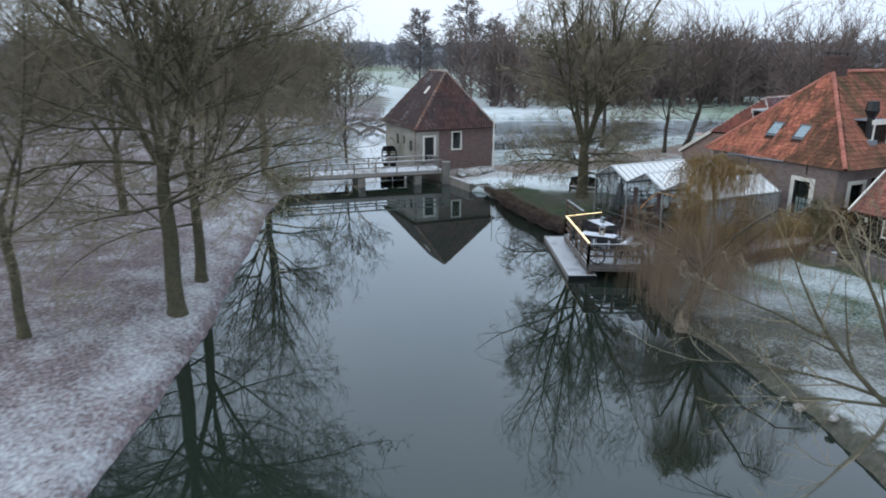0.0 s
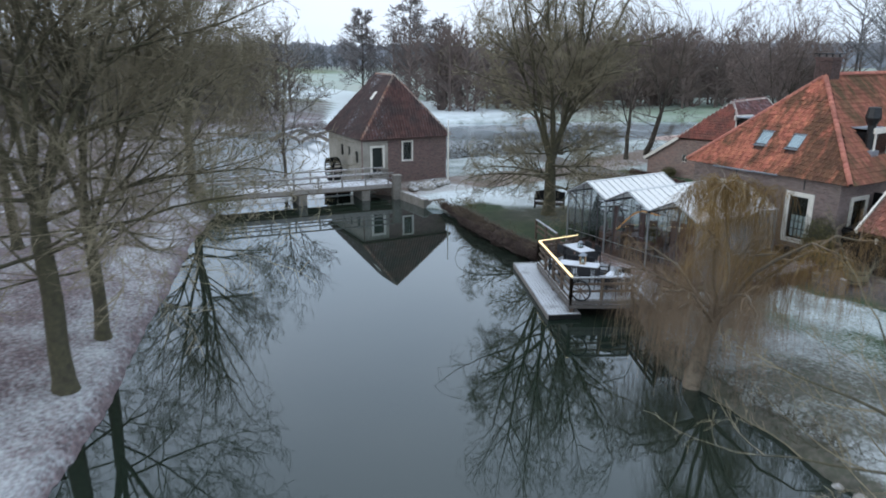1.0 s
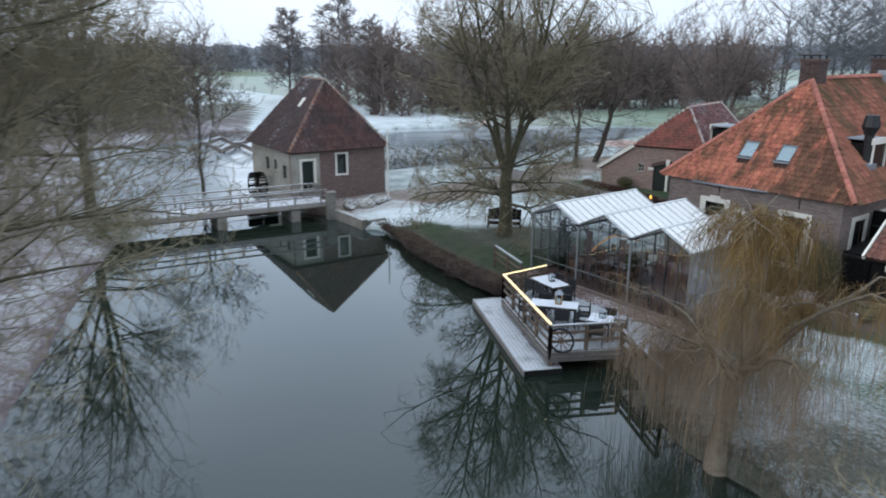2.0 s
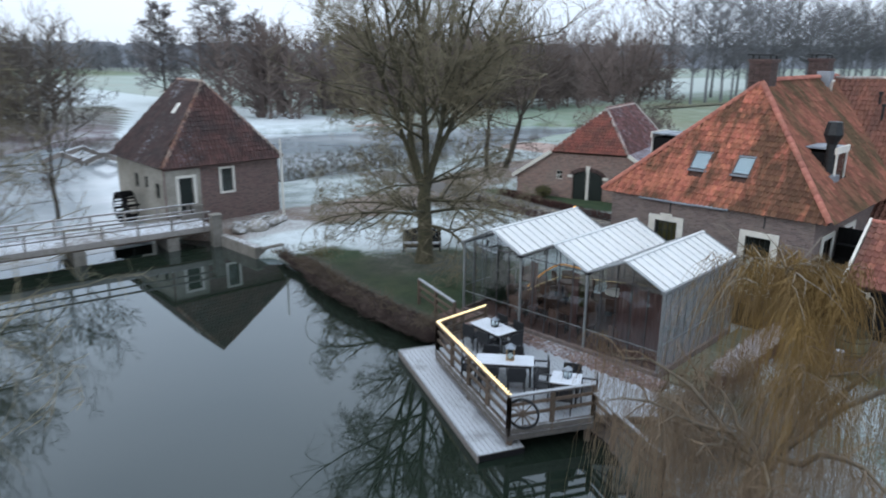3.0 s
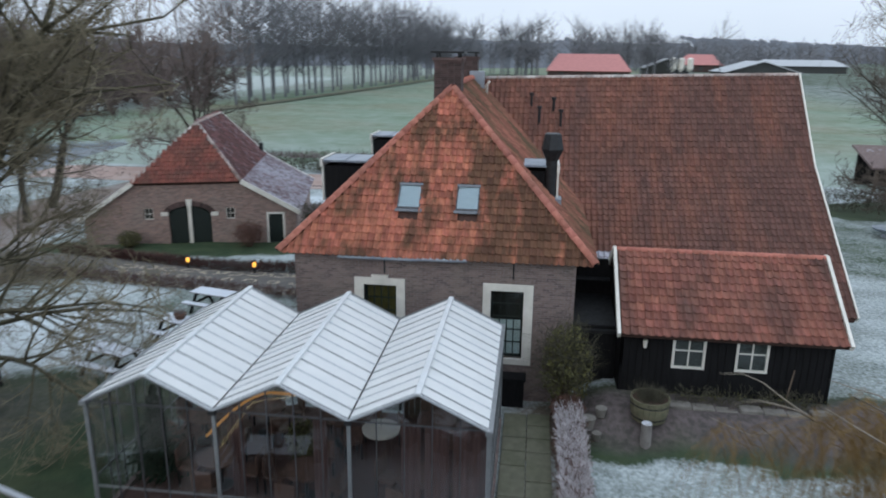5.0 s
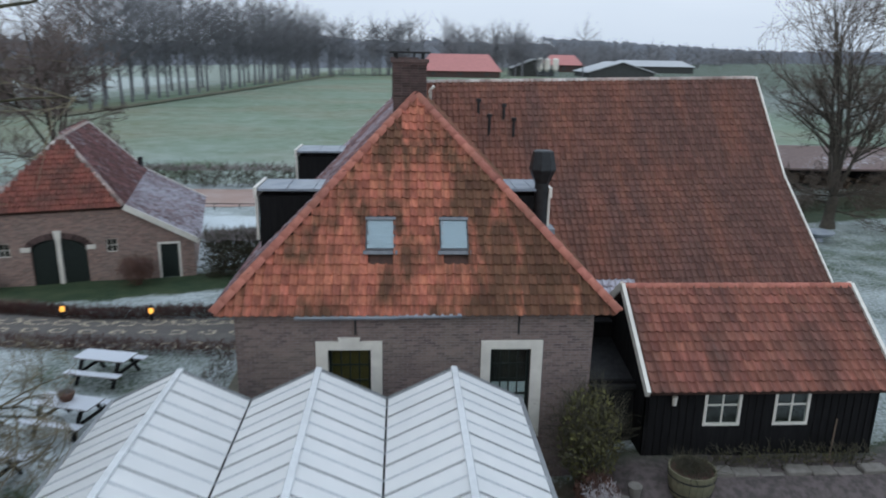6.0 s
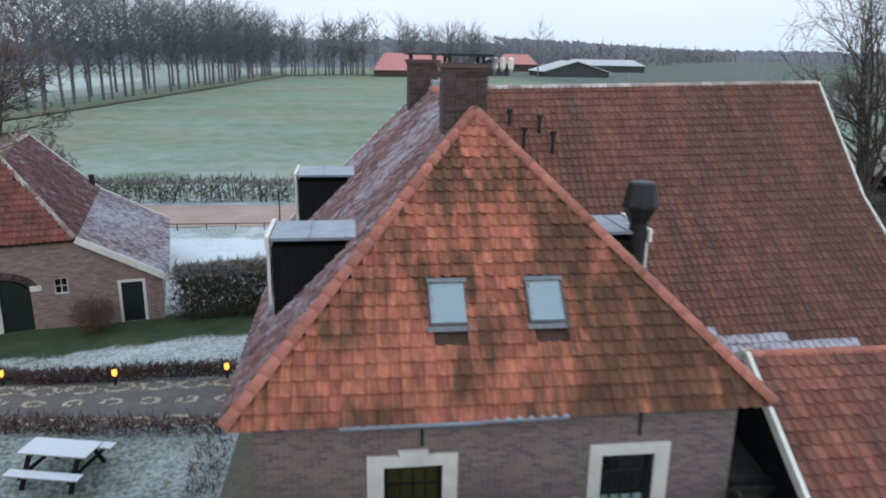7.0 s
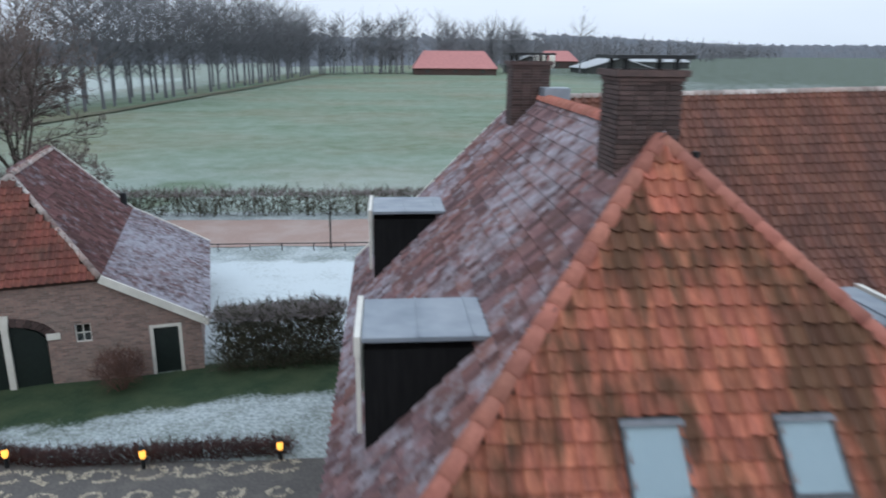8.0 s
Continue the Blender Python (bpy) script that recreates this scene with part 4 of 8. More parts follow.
part("wall", Shape().box(4.8, 17.6, 21.5, 21.8, 0.3, 1.95), brick_mat, barn_wing)
for i, (vx, vy) in enumerate(((6.95, 12.2), (7.9, 12.05), (7.3, 11.55), (8.2, 11.45))):
    vz = 6.3 + (vy - 10.2) * 1.097 - 0.25
    tall = 0.55 if i < 2 else 0.75
    v = part("roof_vent", Shape().tube([(vx, vy, vz - 0.3), (vx, vy, vz + tall)], [0.055, 0.055], 10), dark_metal, barn_wing, "black roof vent pipe")
    part("vent_cap", Shape().tube([(vx, vy, vz + tall - 0.05), (vx, vy, vz + tall + 0.08)], [0.1, 0.1], 10), dark_metal, v)
part("flue_box", Shape().box(4.35, 4.95, 11.15, 11.75, 8.3, 9.75), zinc, house, "grey zinc box at the foot of the chimney", bevel=0.01)
part("vent_pipe", Shape().tube([(5.08, 11.1, 8.4), (5.08, 11.1, 9.2), (5.2, 11.0, 9.35)], [0.06, 0.06, 0.06], 10), white_paint, house, "pale bent vent pipe", smooth=True)

# one pale roof pane low in the wing's slope
_up = Vector((0, 5.6, 4.25)).normalized()
_tm = Matrix.Translation((8.9, 8.47, 4.75)) @ Matrix((Vector((1, 0, 0)), _up, Vector((1, 0, 0)).cross(_up))).transposed().to_4x4()
part("roof_pane", Shape().box(-0.17, 0.17, -0.15, 0.15, -0.02, 0.11, _tm), frosted_pane, barn_wing, "small pale glass roof pane", bevel=0.008)

# ---- the tarred shed in front of the wing ----
shed = thing("shed", "black tarred wooden shed with red pantile roof", "shed")
SX0, SX1, SR, SE = 9.68, 15.72, 4.83, 3.08
holes = [(11.22, 12.12, 2.02, 3.1), (12.93, 13.8, 2.02, 3.1)]
part("wall", wall_with_holes(9.8, 15.5, 0.9, 3.35, holes, -0.05, 0.05), black_board, shed, "black tarred board wall")
part("wall", Shape().prism([(-0.05, 0.9), (4.1, 0.9), (4.1, 3.3), (2.0, 4.75), (-0.05, 3.25)], 9.8, 9.9, pose(0, 0, 0, 0, 0, 90) @ Matrix.Diagonal((1, -1, 1, 1))), black_board, shed)
part("wall", Shape().prism([(-0.05, 0.9), (4.1, 0.9), (4.1, 3.3), (2.0, 4.75), (-0.05, 3.25)], 15.4, 15.5, pose(0, 0, 0, 0, 0, 90) @ Matrix.Diagonal((1, -1, 1, 1))), black_board, shed)
batten_me = Shape().box(-0.015, 0.015, -0.075, -0.05, 0.95, 3.2).mesh("batten", black_board)
for i in range(31):
    x = 9.9 + i * 0.185
    if not any(a - 0.1 < x < b + 0.1 for a, b, _, _ in holes):
        part("batten", batten_me, None, shed).matrix_basis = pose(x, 0, 0)
for a, b, c, d in holes:
    sash(shed, a, b, c, d, -0.07, 2, 2, white_paint, room_gloom, edge=0.07, bar=0.04, label="small white-framed window")
shed_roof = part("roof", Shape().slab([(SX0, -0.38, SE - 0.03), (SX1, -0.38, SE - 0.03), (SX1, 2.0, SR - 0.04), (SX0, 2.0, SR - 0.04)], 0.1)
                 .slab([(SX0, 4.4, SE - 0.03), (SX1, 4.4, SE - 0.03), (SX1, 2.0, SR - 0.04), (SX0, 2.0, SR - 0.04)], 0.1), roof_under, shed, "red pantile roof")
hs = math.hypot(2.38, SR - SE)
lay_tiles("shed_tile_field", (SX0 + 0.08, -0.42, SE - 0.02), (1, 0, 0), (0, 2.38, SR - SE), SX1 - SX0 - 0.1, hs, lambda u, v: u < SX1 - SX0 - 0.12 and v < hs, tile_shed, shed_roof, seed=11, e=0.27, nearest=300, piece_mat=tile_shed_piece)
cap_tiles("ridge_tile", (SX0, 2.0, SR), (SX1, 2.0, SR), hip_red, shed_roof, r=0.1)
for x in (SX0, SX1):
    part("verge_board", Shape().beam((x, -0.45, SE - 0.02), (x, 2.02, SR + 0.03), 0.09, 0.2), white_paint, shed, "white verge board")
    part("verge_board", Shape().beam((x, 4.45, SE - 0.02), (x, 2.02, SR + 0.03), 0.09, 0.2), white_paint, shed)
part("wall_lamp", Shape().tube([(10.45, -0.14, 2.62), (10.45, -0.14, 2.85)], [0.05, 0.07], 8), white_paint, shed)
# the dark lean-to between house and shed
lean = thing("lean_to", "black lean-to with a glass roof light between house and shed", "lean-to")
part("wall", Shape().box(8.47, 9.78, 0.7, 0.8, 0.6, 2.85).box(8.9, 9.7, 0.66, 0.72, 0.8, 2.75), black_board, lean)
# black panel added to give the gap beside the shed its darkness
part("back_wall", Shape().box(8.47, 9.78, 2.9, 3.0, 0.6, 4.25), black_board, lean)
part("shelf", Shape().box(8.55, 9.7, 2.6, 2.9, 3.62, 3.66), dark_metal, lean)
part("roof", Shape().slab([(8.47, 0.6, 2.75), (9.78, 0.6, 2.75), (9.78, 2.9, 3.1), (8.47, 2.9, 3.1)], 0.1), dark_metal, lean)


# ---- the small barn beside the lawn ----
barn = thing("barn", "small brick barn with half-hipped pantile roof and white verges", "barn", pose(-10.54, 15.12, 0, 0, 0, 13.36))


def arch(x0, x1, z0, zs, rise, n=10):
    """An outline with a flat-arched head."""
    pts = [(x0, z0), (x1, z0)]
    for i in range(n + 1):
        t = math.pi * i / n
        pts.append(((x0 + x1) / 2 + (x1 - x0) / 2 * math.cos(t), zs + rise * math.sin(t)))
    return pts


BW = 9.66
gable_holes = [(-1.08, 1.08, 0.4, 2.62), (1.85, 2.3, 1.9, 2.5), (-2.3, -1.85, 1.9, 2.5), (3.95, 4.85, 0.5, 2.22)]
w_ = wall_with_holes(-5.3, 5.45, 0.2, 2.3, [(a, b, c, min(d, 2.3)) for a, b, c, d in gable_holes], 0.0, 0.3)
up_ = wall_with_holes(-2.75, 2.75, 2.3, 3.85, [(a, b, 2.3, d) for a, b, c, d in gable_holes if d > 2.3], 0.0, 0.3)
part("wall", w_, brick_barn, barn, "weathered brick gable wall")
part("gable", up_, brick_barn, barn)
part("gable", Shape().prism([(2.75, 2.3), (5.3, 2.3), (2.75, 3.78)], 0.0, 0.3), brick_barn, barn)
part("gable", Shape().prism([(-5.3, 2.3), (-4.8, 2.3), (-2.75, 2.3), (-2.75, 3.72), (-5.25, 2.03)], 0.0, 0.3), brick_barn, barn)
part("wall", Shape().box(-5.3, -5.0, 0.3, BW, 0.2, 1.9), brick_barn, barn)
part("wall", Shape().box(5.15, 5.45, 0.3, BW, 0.2, 2.15), brick_barn, barn)
part("wall", Shape().prism([(-5.3, 0.2), (5.45, 0.2), (5.45, 2.1), (2.75, 3.7), (0, 6.4), (-2.75, 3.7), (-5.3, 2.0)], BW - 0.3, BW), brick_barn, barn)
part("barn_door", Shape().prism(arch(-1.04, -0.06, 0.42, 2.15, 0.0)[:2] + [(-0.06, 2.58), (-0.4, 2.52), (-0.8, 2.35), (-1.04, 2.1)], 0.1, 0.17), green_door, barn, "dark green arched barn door leaf")
part("barn_door", Shape().prism([(0.06, 0.42), (1.04, 0.42), (1.04, 2.1), (0.8, 2.35), (0.4, 2.52), (0.06, 2.58)], 0.1, 0.17), green_door, barn)
part("door_post", Shape().box(-0.09, 0.09, -0.03, 0.17, 0.42, 2.6), white_paint, barn, "white centre post")
for i in range(15):
    t0, t1 = math.pi * (0.08 + 0.84 * i / 15), math.pi * (0.08 + 0.84 * (i + 0.9) / 15)
    q = [(1.1 * math.cos(t0), 2.12 + 0.5 * math.sin(t0)), (1.38 * math.cos(t0), 2.12 + 0.76 * math.sin(t0)), (1.38 * math.cos(t1), 2.12 + 0.76 * math.sin(t1)), (1.1 * math.cos(t1), 2.12 + 0.5 * math.sin(t1))]
    part("arch_brick", Shape().prism(q, -0.03, 0.25), chimney_brick, barn)
part("keystone", Shape().prism([(-0.11, 2.55), (0.11, 2.55), (0.16, 2.97), (-0.16, 2.97)], -0.06, 0.2), white_paint, barn)
for x in (-1.45, 1.08):
    part("impost", Shape().box(x, x + 0.37, -0.05, 0.2, 2.1, 2.3), white_paint, barn)
part("door_backing", Shape().box(-1.1, 1.1, 0.2, 0.26, 0.3, 2.7), green_door, barn)
for a, b in ((1.85, 2.3), (-2.3, -1.85)):
    sash(barn, a, b, 1.9, 2.5, 0.06, 2, 2, white_paint, room_gloom, edge=0.035, bar=0.025)
part("side_door", Shape().box(4.03, 4.77, 0.08, 0.14, 0.45, 2.14), green_door, barn, "dark side door")
part("door_frame", wall_with_holes(3.93, 4.87, 0.45, 2.24, [(4.03, 4.77, 0.45, 2.14)], -0.02, 0.16), white_paint, barn)
BR, BK = 6.55, 3.17
E_L, K_L, R_ = (-5.6, 1.85), (-2.72, 3.80), (0.0, BR)
E_R, K_R = (5.72, 2.2), (2.72, 3.90)
b_roof = part("roof", Shape().slab([(*K_L[:1], -0.12, K_L[1]), (K_R[0], -0.12, K_R[1]), (0, BK, BR)], 0.12)
              .slab([(K_R[0], -0.12, K_R[1]), (K_R[0], BW + 0.1, K_R[1]), (0, BW + 0.1, BR), (0, BK, BR)], 0.12).slab([(E_R[0], -0.12, E_R[1]), (E_R[0], BW + 0.1, E_R[1]), (K_R[0], BW + 0.1, K_R[1]), (K_R[0], -0.12, K_R[1])], 0.12)
              .slab([(K_L[0], -0.12, K_L[1]), (K_L[0], BW + 0.1, K_L[1]), (0, BW + 0.1, BR), (0, BK, BR)], 0.12).slab([(E_L[0], -0.12, E_L[1]), (E_L[0], BW + 0.1, E_L[1]), (K_L[0], BW + 0.1, K_L[1]), (K_L[0], -0.12, K_L[1])], 0.12),
              roof_under, barn, "dark red pantile roof, frosted on one side")
hb = math.hypot(BK, BR - 3.85)
lay_tiles("hip_end_tiles", (K_L[0] - 0.05, -0.2, 3.80), (1, 0, 0.018), (0, BK, BR - 3.82), 5.5, hb, lambda u, v: 2.72 * v / hb < u < 5.5 - 2.72 * v / hb, tile_barn, b_roof, seed=21, nearest=280, piece_mat=tile_barn_piece)
ku = math.hypot(2.72, BR - 3.9)
lay_tiles("side_tiles", (K_R[0], -0.12, K_R[1] + 0.03), (0, 1, 0), (-2.72, 0, BR - 3.9), BW + 0.2, ku, lambda u, v: u > (BK + 0.1) * v / ku and u < BW + 0.2, tile_plum, b_roof, seed=22, label="plum-red pantiles touched by frost")
kl = math.hypot(3.0, 1.7)
lay_tiles("side_tiles", (E_R[0], -0.12, E_R[1] + 0.03), (0, 1, 0), (-3.0, 0, 1.7), BW + 0.2, kl, lambda u, v: u < BW + 0.2 and v < kl, tile_rime, b_roof, seed=23, label="frost-dusted pantiles")
lay_tiles("side_tiles", (K_L[0], BW + 0.1, K_L[1] + 0.03), (0, -1, 0), (2.72, 0, BR - 3.8), BW + 0.2, ku, lambda u, v: u < BW + 0.2 - (BK + 0.1) * v / ku, tile_barn, b_roof, seed=24)
lay_tiles("side_tiles", (E_L[0], BW + 0.1, E_L[1] + 0.03), (0, -1, 0), (2.88, 0, 1.95), BW + 0.2, 3.47, lambda u, v: u < BW + 0.2 and v < 3.47, tile_barn, b_roof, seed=25)
cap_tiles("hip_tile", (K_R[0], -0.12, K_R[1] + 0.05), (0, BK, BR + 0.05), hip_pale, b_roof, r=0.1)
cap_tiles("hip_tile", (K_L[0], -0.12, K_L[1] + 0.05), (0, BK, BR + 0.05), hip_pale, b_roof, r=0.1)
cap_tiles("ridge_tile", (0, BK, BR + 0.05), (0, BW + 0.1, BR + 0.05), hip_pale, b_roof, r=0.12)
for a, b, y in ((E_R, K_R, -0.15), (E_L, K_L, -0.15), (E_R, K_R, BW + 0.15), (K_R, R_, BW + 0.15), (E_L, K_L, BW + 0.15), (K_L, R_, BW + 0.15)):
    part("verge_board", Shape().beam((a[0], y, a[1] + 0.02), (b[0], y, b[1] + 0.02), 0.07, 0.24), white_paint, barn, "white verge board")
part("flue", Shape().tube([(2.5, 9.3, 3.9), (2.5, 9.3, 4.75)], [0.13, 0.13], 10), dark_metal, barn, "black flue pipe")

# ---- the water mill ----
MW, MD, ME, MR = 7.58, 8.1, 4.0, 8.55
mill = thing("watermill", "old watermill with dark hipped pantile roof and brick front", "mill", pose(-22.64, -9.18, 0, 0, 0, 87.05))
part("wall", wall_with_holes(0.22, 7.36, -0.8, 4.0, [(0.95, 1.80, 1.35, 3.36), (3.55, 4.27, 2.3, 3.66)], 0.2, 0.55), brick_mill, mill, "brick front wall, plastered round the door")
side = wall_with_holes(0.55, 7.9, -0.8, 4.0, [(1.2, 1.8, 2.1, 3.0), (2.9, 3.4, 2.5, 3.2), (4.4, 5.0, 2.3, 3.2)], 0.22, 0.5, pose(0, 0, 0, 0, 0, 90) @ Matrix.Diagonal((1, -1, 1, 1)))
part("wall", side, plaster, mill, "pale weathered plaster wall above the water")
part("wall", Shape().box(7.06, 7.36, 0.55, 7.9, 0.0, 4.0), brick_mill, mill)
part("wall", Shape().box(0.5, 7.06, 7.6, 7.9, 0.0, 4.0), brick_mill, mill)
ren = wall_with_holes(0.2, 2.25, 0.9, 3.85, [(0.95, 1.80, 1.35, 3.36)], 0.17, 0.2)
part("render_patch", ren, plaster, mill, "pale lime plaster")
part("door", Shape().box(0.97, 1.78, 0.3, 0.36, 1.36, 3.34), green_door, mill, "dark green plank door")
part("door_frame", wall_with_holes(0.78, 1.97, 1.3, 3.52, [(0.95, 1.80, 1.3, 3.36)], 0.13, 0.4), white_paint, mill)
part("doorstep", Shape().box(0.7, 2.0, -0.5, 0.3, 0.9, 1.3), concrete, mill)
part("window_frame", frame_ring(3.42, 4.40, 2.18, 3.78, 3.55, 4.27, 2.3, 3.66, 0.14, 0.4), white_paint, mill)
sash(mill, 3.55, 4.27, 2.3, 3.66, 0.32, 2, 1, green_door, room_gloom, label="dark shuttered window")
flip = pose(0, 0, 0, 0, 0, 90) @ Matrix.Diagonal((1, -1, 1, 1))
for a, b, c, d in ((1.2, 1.8, 2.1, 3.0), (2.9, 3.4, 2.5, 3.2), (4.4, 5.0, 2.3, 3.2)):
    sash(mill, a, b, c, d, 0.3, 2, 2, green_door, room_gloom, m=flip)
mx, f0, f1 = MW / 2, 2.25, 5.75
m_roof = part("roof", Shape().slab([(0, 0, ME), (MW, 0, ME), (mx, f0, MR)], 0.12).slab([(MW, 0, ME), (MW, MD, ME), (mx, f1, MR), (mx, f0, MR)], 0.12)
              .slab([(0, MD, ME), (MW, MD, ME), (mx, f1, MR)], 0.12).slab([(0, 0, ME), (mx, f0, MR), (mx, f1, MR), (0, MD, ME)], 0.12), roof_under, mill, "plum-brown pantile roof with pale hip tiles")
hm, hn = math.hypot(f0, MR - ME), math.hypot(mx, MR - ME)
lay_tiles("front_tiles", (0, -0.1, ME), (1, 0, 0), (0, f0, MR - ME), MW, hm, lambda u, v: mx * v / hm < u < MW - mx * v / hm, tile_mill, m_roof, seed=31, e=0.3, w=0.23, nearest=280, piece_mat=tile_mill_piece)
lay_tiles("side_tiles", (-0.1, MD, ME), (0, -1, 0), (mx, 0, MR - ME), MD, hn, lambda u, v: (MD - f1) * v / hn < u < MD - f0 * v / hn, tile_mill_frost, m_roof, seed=32, e=0.3, w=0.23)
lay_tiles("side_tiles", (MW + 0.1, 0, ME), (0, 1, 0), (-mx, 0, MR - ME), MD, hn, lambda u, v: f0 * v / hn < u < MD - (MD - f1) * v / hn, tile_mill, m_roof, seed=33, e=0.3, w=0.23)
mill_hip = surf("lichen_hip_tile", (0.30, 0.16, 0.12), (0.20, 0.11, 0.085), c3=(0.36, 0.33, 0.29), vary=0.3, **TILE)
for p in ((0, 0), (MW, 0)):
    cap_tiles("hip_tile", (p[0], p[1] - 0.05, ME + 0.05), (mx, f0, MR + 0.05), mill_hip, m_roof, r=0.11)
for p in ((0, MD), (MW, MD)):
    cap_tiles("hip_tile", (p[0], p[1], ME + 0.05), (mx, f1, MR + 0.05), mill_hip, m_roof, r=0.11)
cap_tiles("ridge_tile", (mx, f0, MR + 0.05), (mx, f1, MR + 0.05), mill_hip, m_roof, r=0.13)
sl = Vector((mx, 0, MR - ME)).normalized()
tl = Matrix.Translation(Vector((0, 2.75, ME)) + sl * 3.5) @ Matrix((Vector((0, 1, 0)), sl, Vector((0, 1, 0)).cross(sl) * -1)).transposed().to_4x4()
part("skylight", Shape().box(0, 0.4, 0, 0.75, -0.05, 0.2, tl), white_paint, m_roof, "small pale roof light")
# the wheel hangs on the wall above the water
wheel = thing("water_wheel", "dark wooden mill wheel on the water side", "mill wheel", mill.matrix_world @ pose(-0.65, 4.6, 1.25, 0, 0, 0) @ Matrix.Diagonal((0.85, 0.52, 0.52, 1)))
for sx in (-0.45, 0.45):
    rim = Shape()
    for i in range(24):
        t0, t1 = math.tau * i / 24, math.tau * (i + 1) / 24
        rim.beam((sx, 1.7 * math.cos(t0), 1.7 * math.sin(t0)), (sx, 1.7 * math.cos(t1), 1.7 * math.sin(t1)), 0.2, 0.08, up=(1, 0, 0))
    part("rim", rim, black_board, wheel)
for i in range(24):
    t0 = math.tau * i / 24
    part("paddle", Shape().beam((-0.45, 1.62 * math.cos(t0), 1.62 * math.sin(t0)), (0.45, 1.62 * math.cos(t0), 1.62 * math.sin(t0)), 0.03, 0.36, up=(0, math.cos(t0), math.sin(t0))), black_board, wheel)
for i in range(6):
    t0 = math.tau * i / 6
    part("spoke", Shape().beam((0, 0, 0), (0, 1.6 * math.cos(t0), 1.6 * math.sin(t0)), 0.12, 0.1, up=(1, 0, 0)), black_board, wheel)
part("axle", Shape().tube([(-0.7, 0, 0), (0.95, 0, 0)], [0.15, 0.15], 10), black_board, wheel)
solid("flag_pole", Shape().tube([(0, 0, 0), (0, 0, 3.0), (0, 0, 5.0)], [0.07, 0.06, 0.04], 10), white_paint, "white flag pole beside the mill", "pole", pose(-19.9, -3.2, 0.5))

# ---- the bridge ----
bridge = thing("footbridge", "frosty grey wooden bridge on concrete piers", "bridge", pose(-19.75, -7.9, 0, 0, 0, -98.2))
BL, BWD, BZ = 13.2, 2.5, 1.08
deck_me = Shape().box(-0.07, 0.07, -BWD, 0.0, -0.06, 0.0).mesh("plank", grey_wood, bevel=0.006)
for i in range(int(BL / 0.15)):
    part("plank", deck_me, None, bridge).matrix_basis = pose(0.08 + i * 0.15, 0, BZ + 0.004 * math.sin(i * 7.1))
for y in (-BWD + 0.15, -BWD / 2, -0.15):
    part("beam", Shape().box(-0.3, BL + 0.3, y - 0.1, y + 0.1, BZ - 0.36, BZ - 0.062), old_wood, bridge, bevel=0.01)
part("edge_board", Shape().box(0, BL, 0.0, 0.06, BZ - 0.26, BZ + 0.04), grey_wood, bridge, bevel=0.008)
part("edge_board", Shape().box(0, BL, -BWD - 0.06, -BWD, BZ - 0.26, BZ + 0.04), grey_wood, bridge, bevel=0.008)
post_me = Shape().box(-0.05, 0.05, -0.05, 0.05, -0.2, 0.82).mesh("rail_post", grey_wood, bevel=0.008)
for y in (0.02, -BWD - 0.02):
    for i in range(8):
        part("rail_post", post_me, None, bridge).matrix_basis = pose(0.5 + i * 1.72, y, BZ)
    for z, h in ((0.82, 0.09), (0.45, 0.07)):
        part("handrail", Shape().box(0.1, BL, y - 0.055, y + 0.055, BZ + z - h / 2, BZ + z + h / 2), grey_wood, bridge, bevel=0.01)
for x in (2.2, 6.8):
    part("pier", Shape().box(x - 0.3, x + 0.3, -BWD + 0.1, 0.05, -1.0, BZ - 0.36), concrete, bridge, "grey concrete pier", bevel=0.03)
for y in (0.25, -BWD - 0.25):
    part("end_pillar", Shape().box(-0.35, 0.2, y - 0.27, y + 0.27, -0.6, 1.72).box(-0.4, 0.25, y - 0.32, y + 0.32, 1.72, 1.8), concrete, bridge, "weathered end pillar", bevel=0.02)
    part("end_pillar", Shape().box(BL, BL + 0.5, y - 0.25, y + 0.25, -0.6, 1.6), concrete, bridge, bevel=0.02)
for i in range(2):
    part("sluice_board", Shape().box(2.6 + i * 1.05, 3.55 + i * 1.05, -BWD - 0.35, -BWD - 0.25, -0.6, BZ - 0.4), black_board, bridge, "dark sluice board")

# ---- quay wall by the mill ----
quay = thing("quay_wall", "low mossy quay wall with frosted coping", "wall", kind="structure")
part("wall", Shape().box(-20.6, -15.7, -7.75, -7.4, -1.0, 0.55).box(-15.95, -15.65, -7.4, -6.0, -1.0, 0.5), concrete, quay, bevel=0.015)
cop = Shape().box(-0.34, 0.34, -0.2, 0.2, 0, 0.09).mesh("coping_stone", stone, bevel=0.012)
for i in range(7):
    part("coping_stone", cop, None, quay).matrix_basis = pose(-20.2 + i * 0.7, -7.57, 0.55)


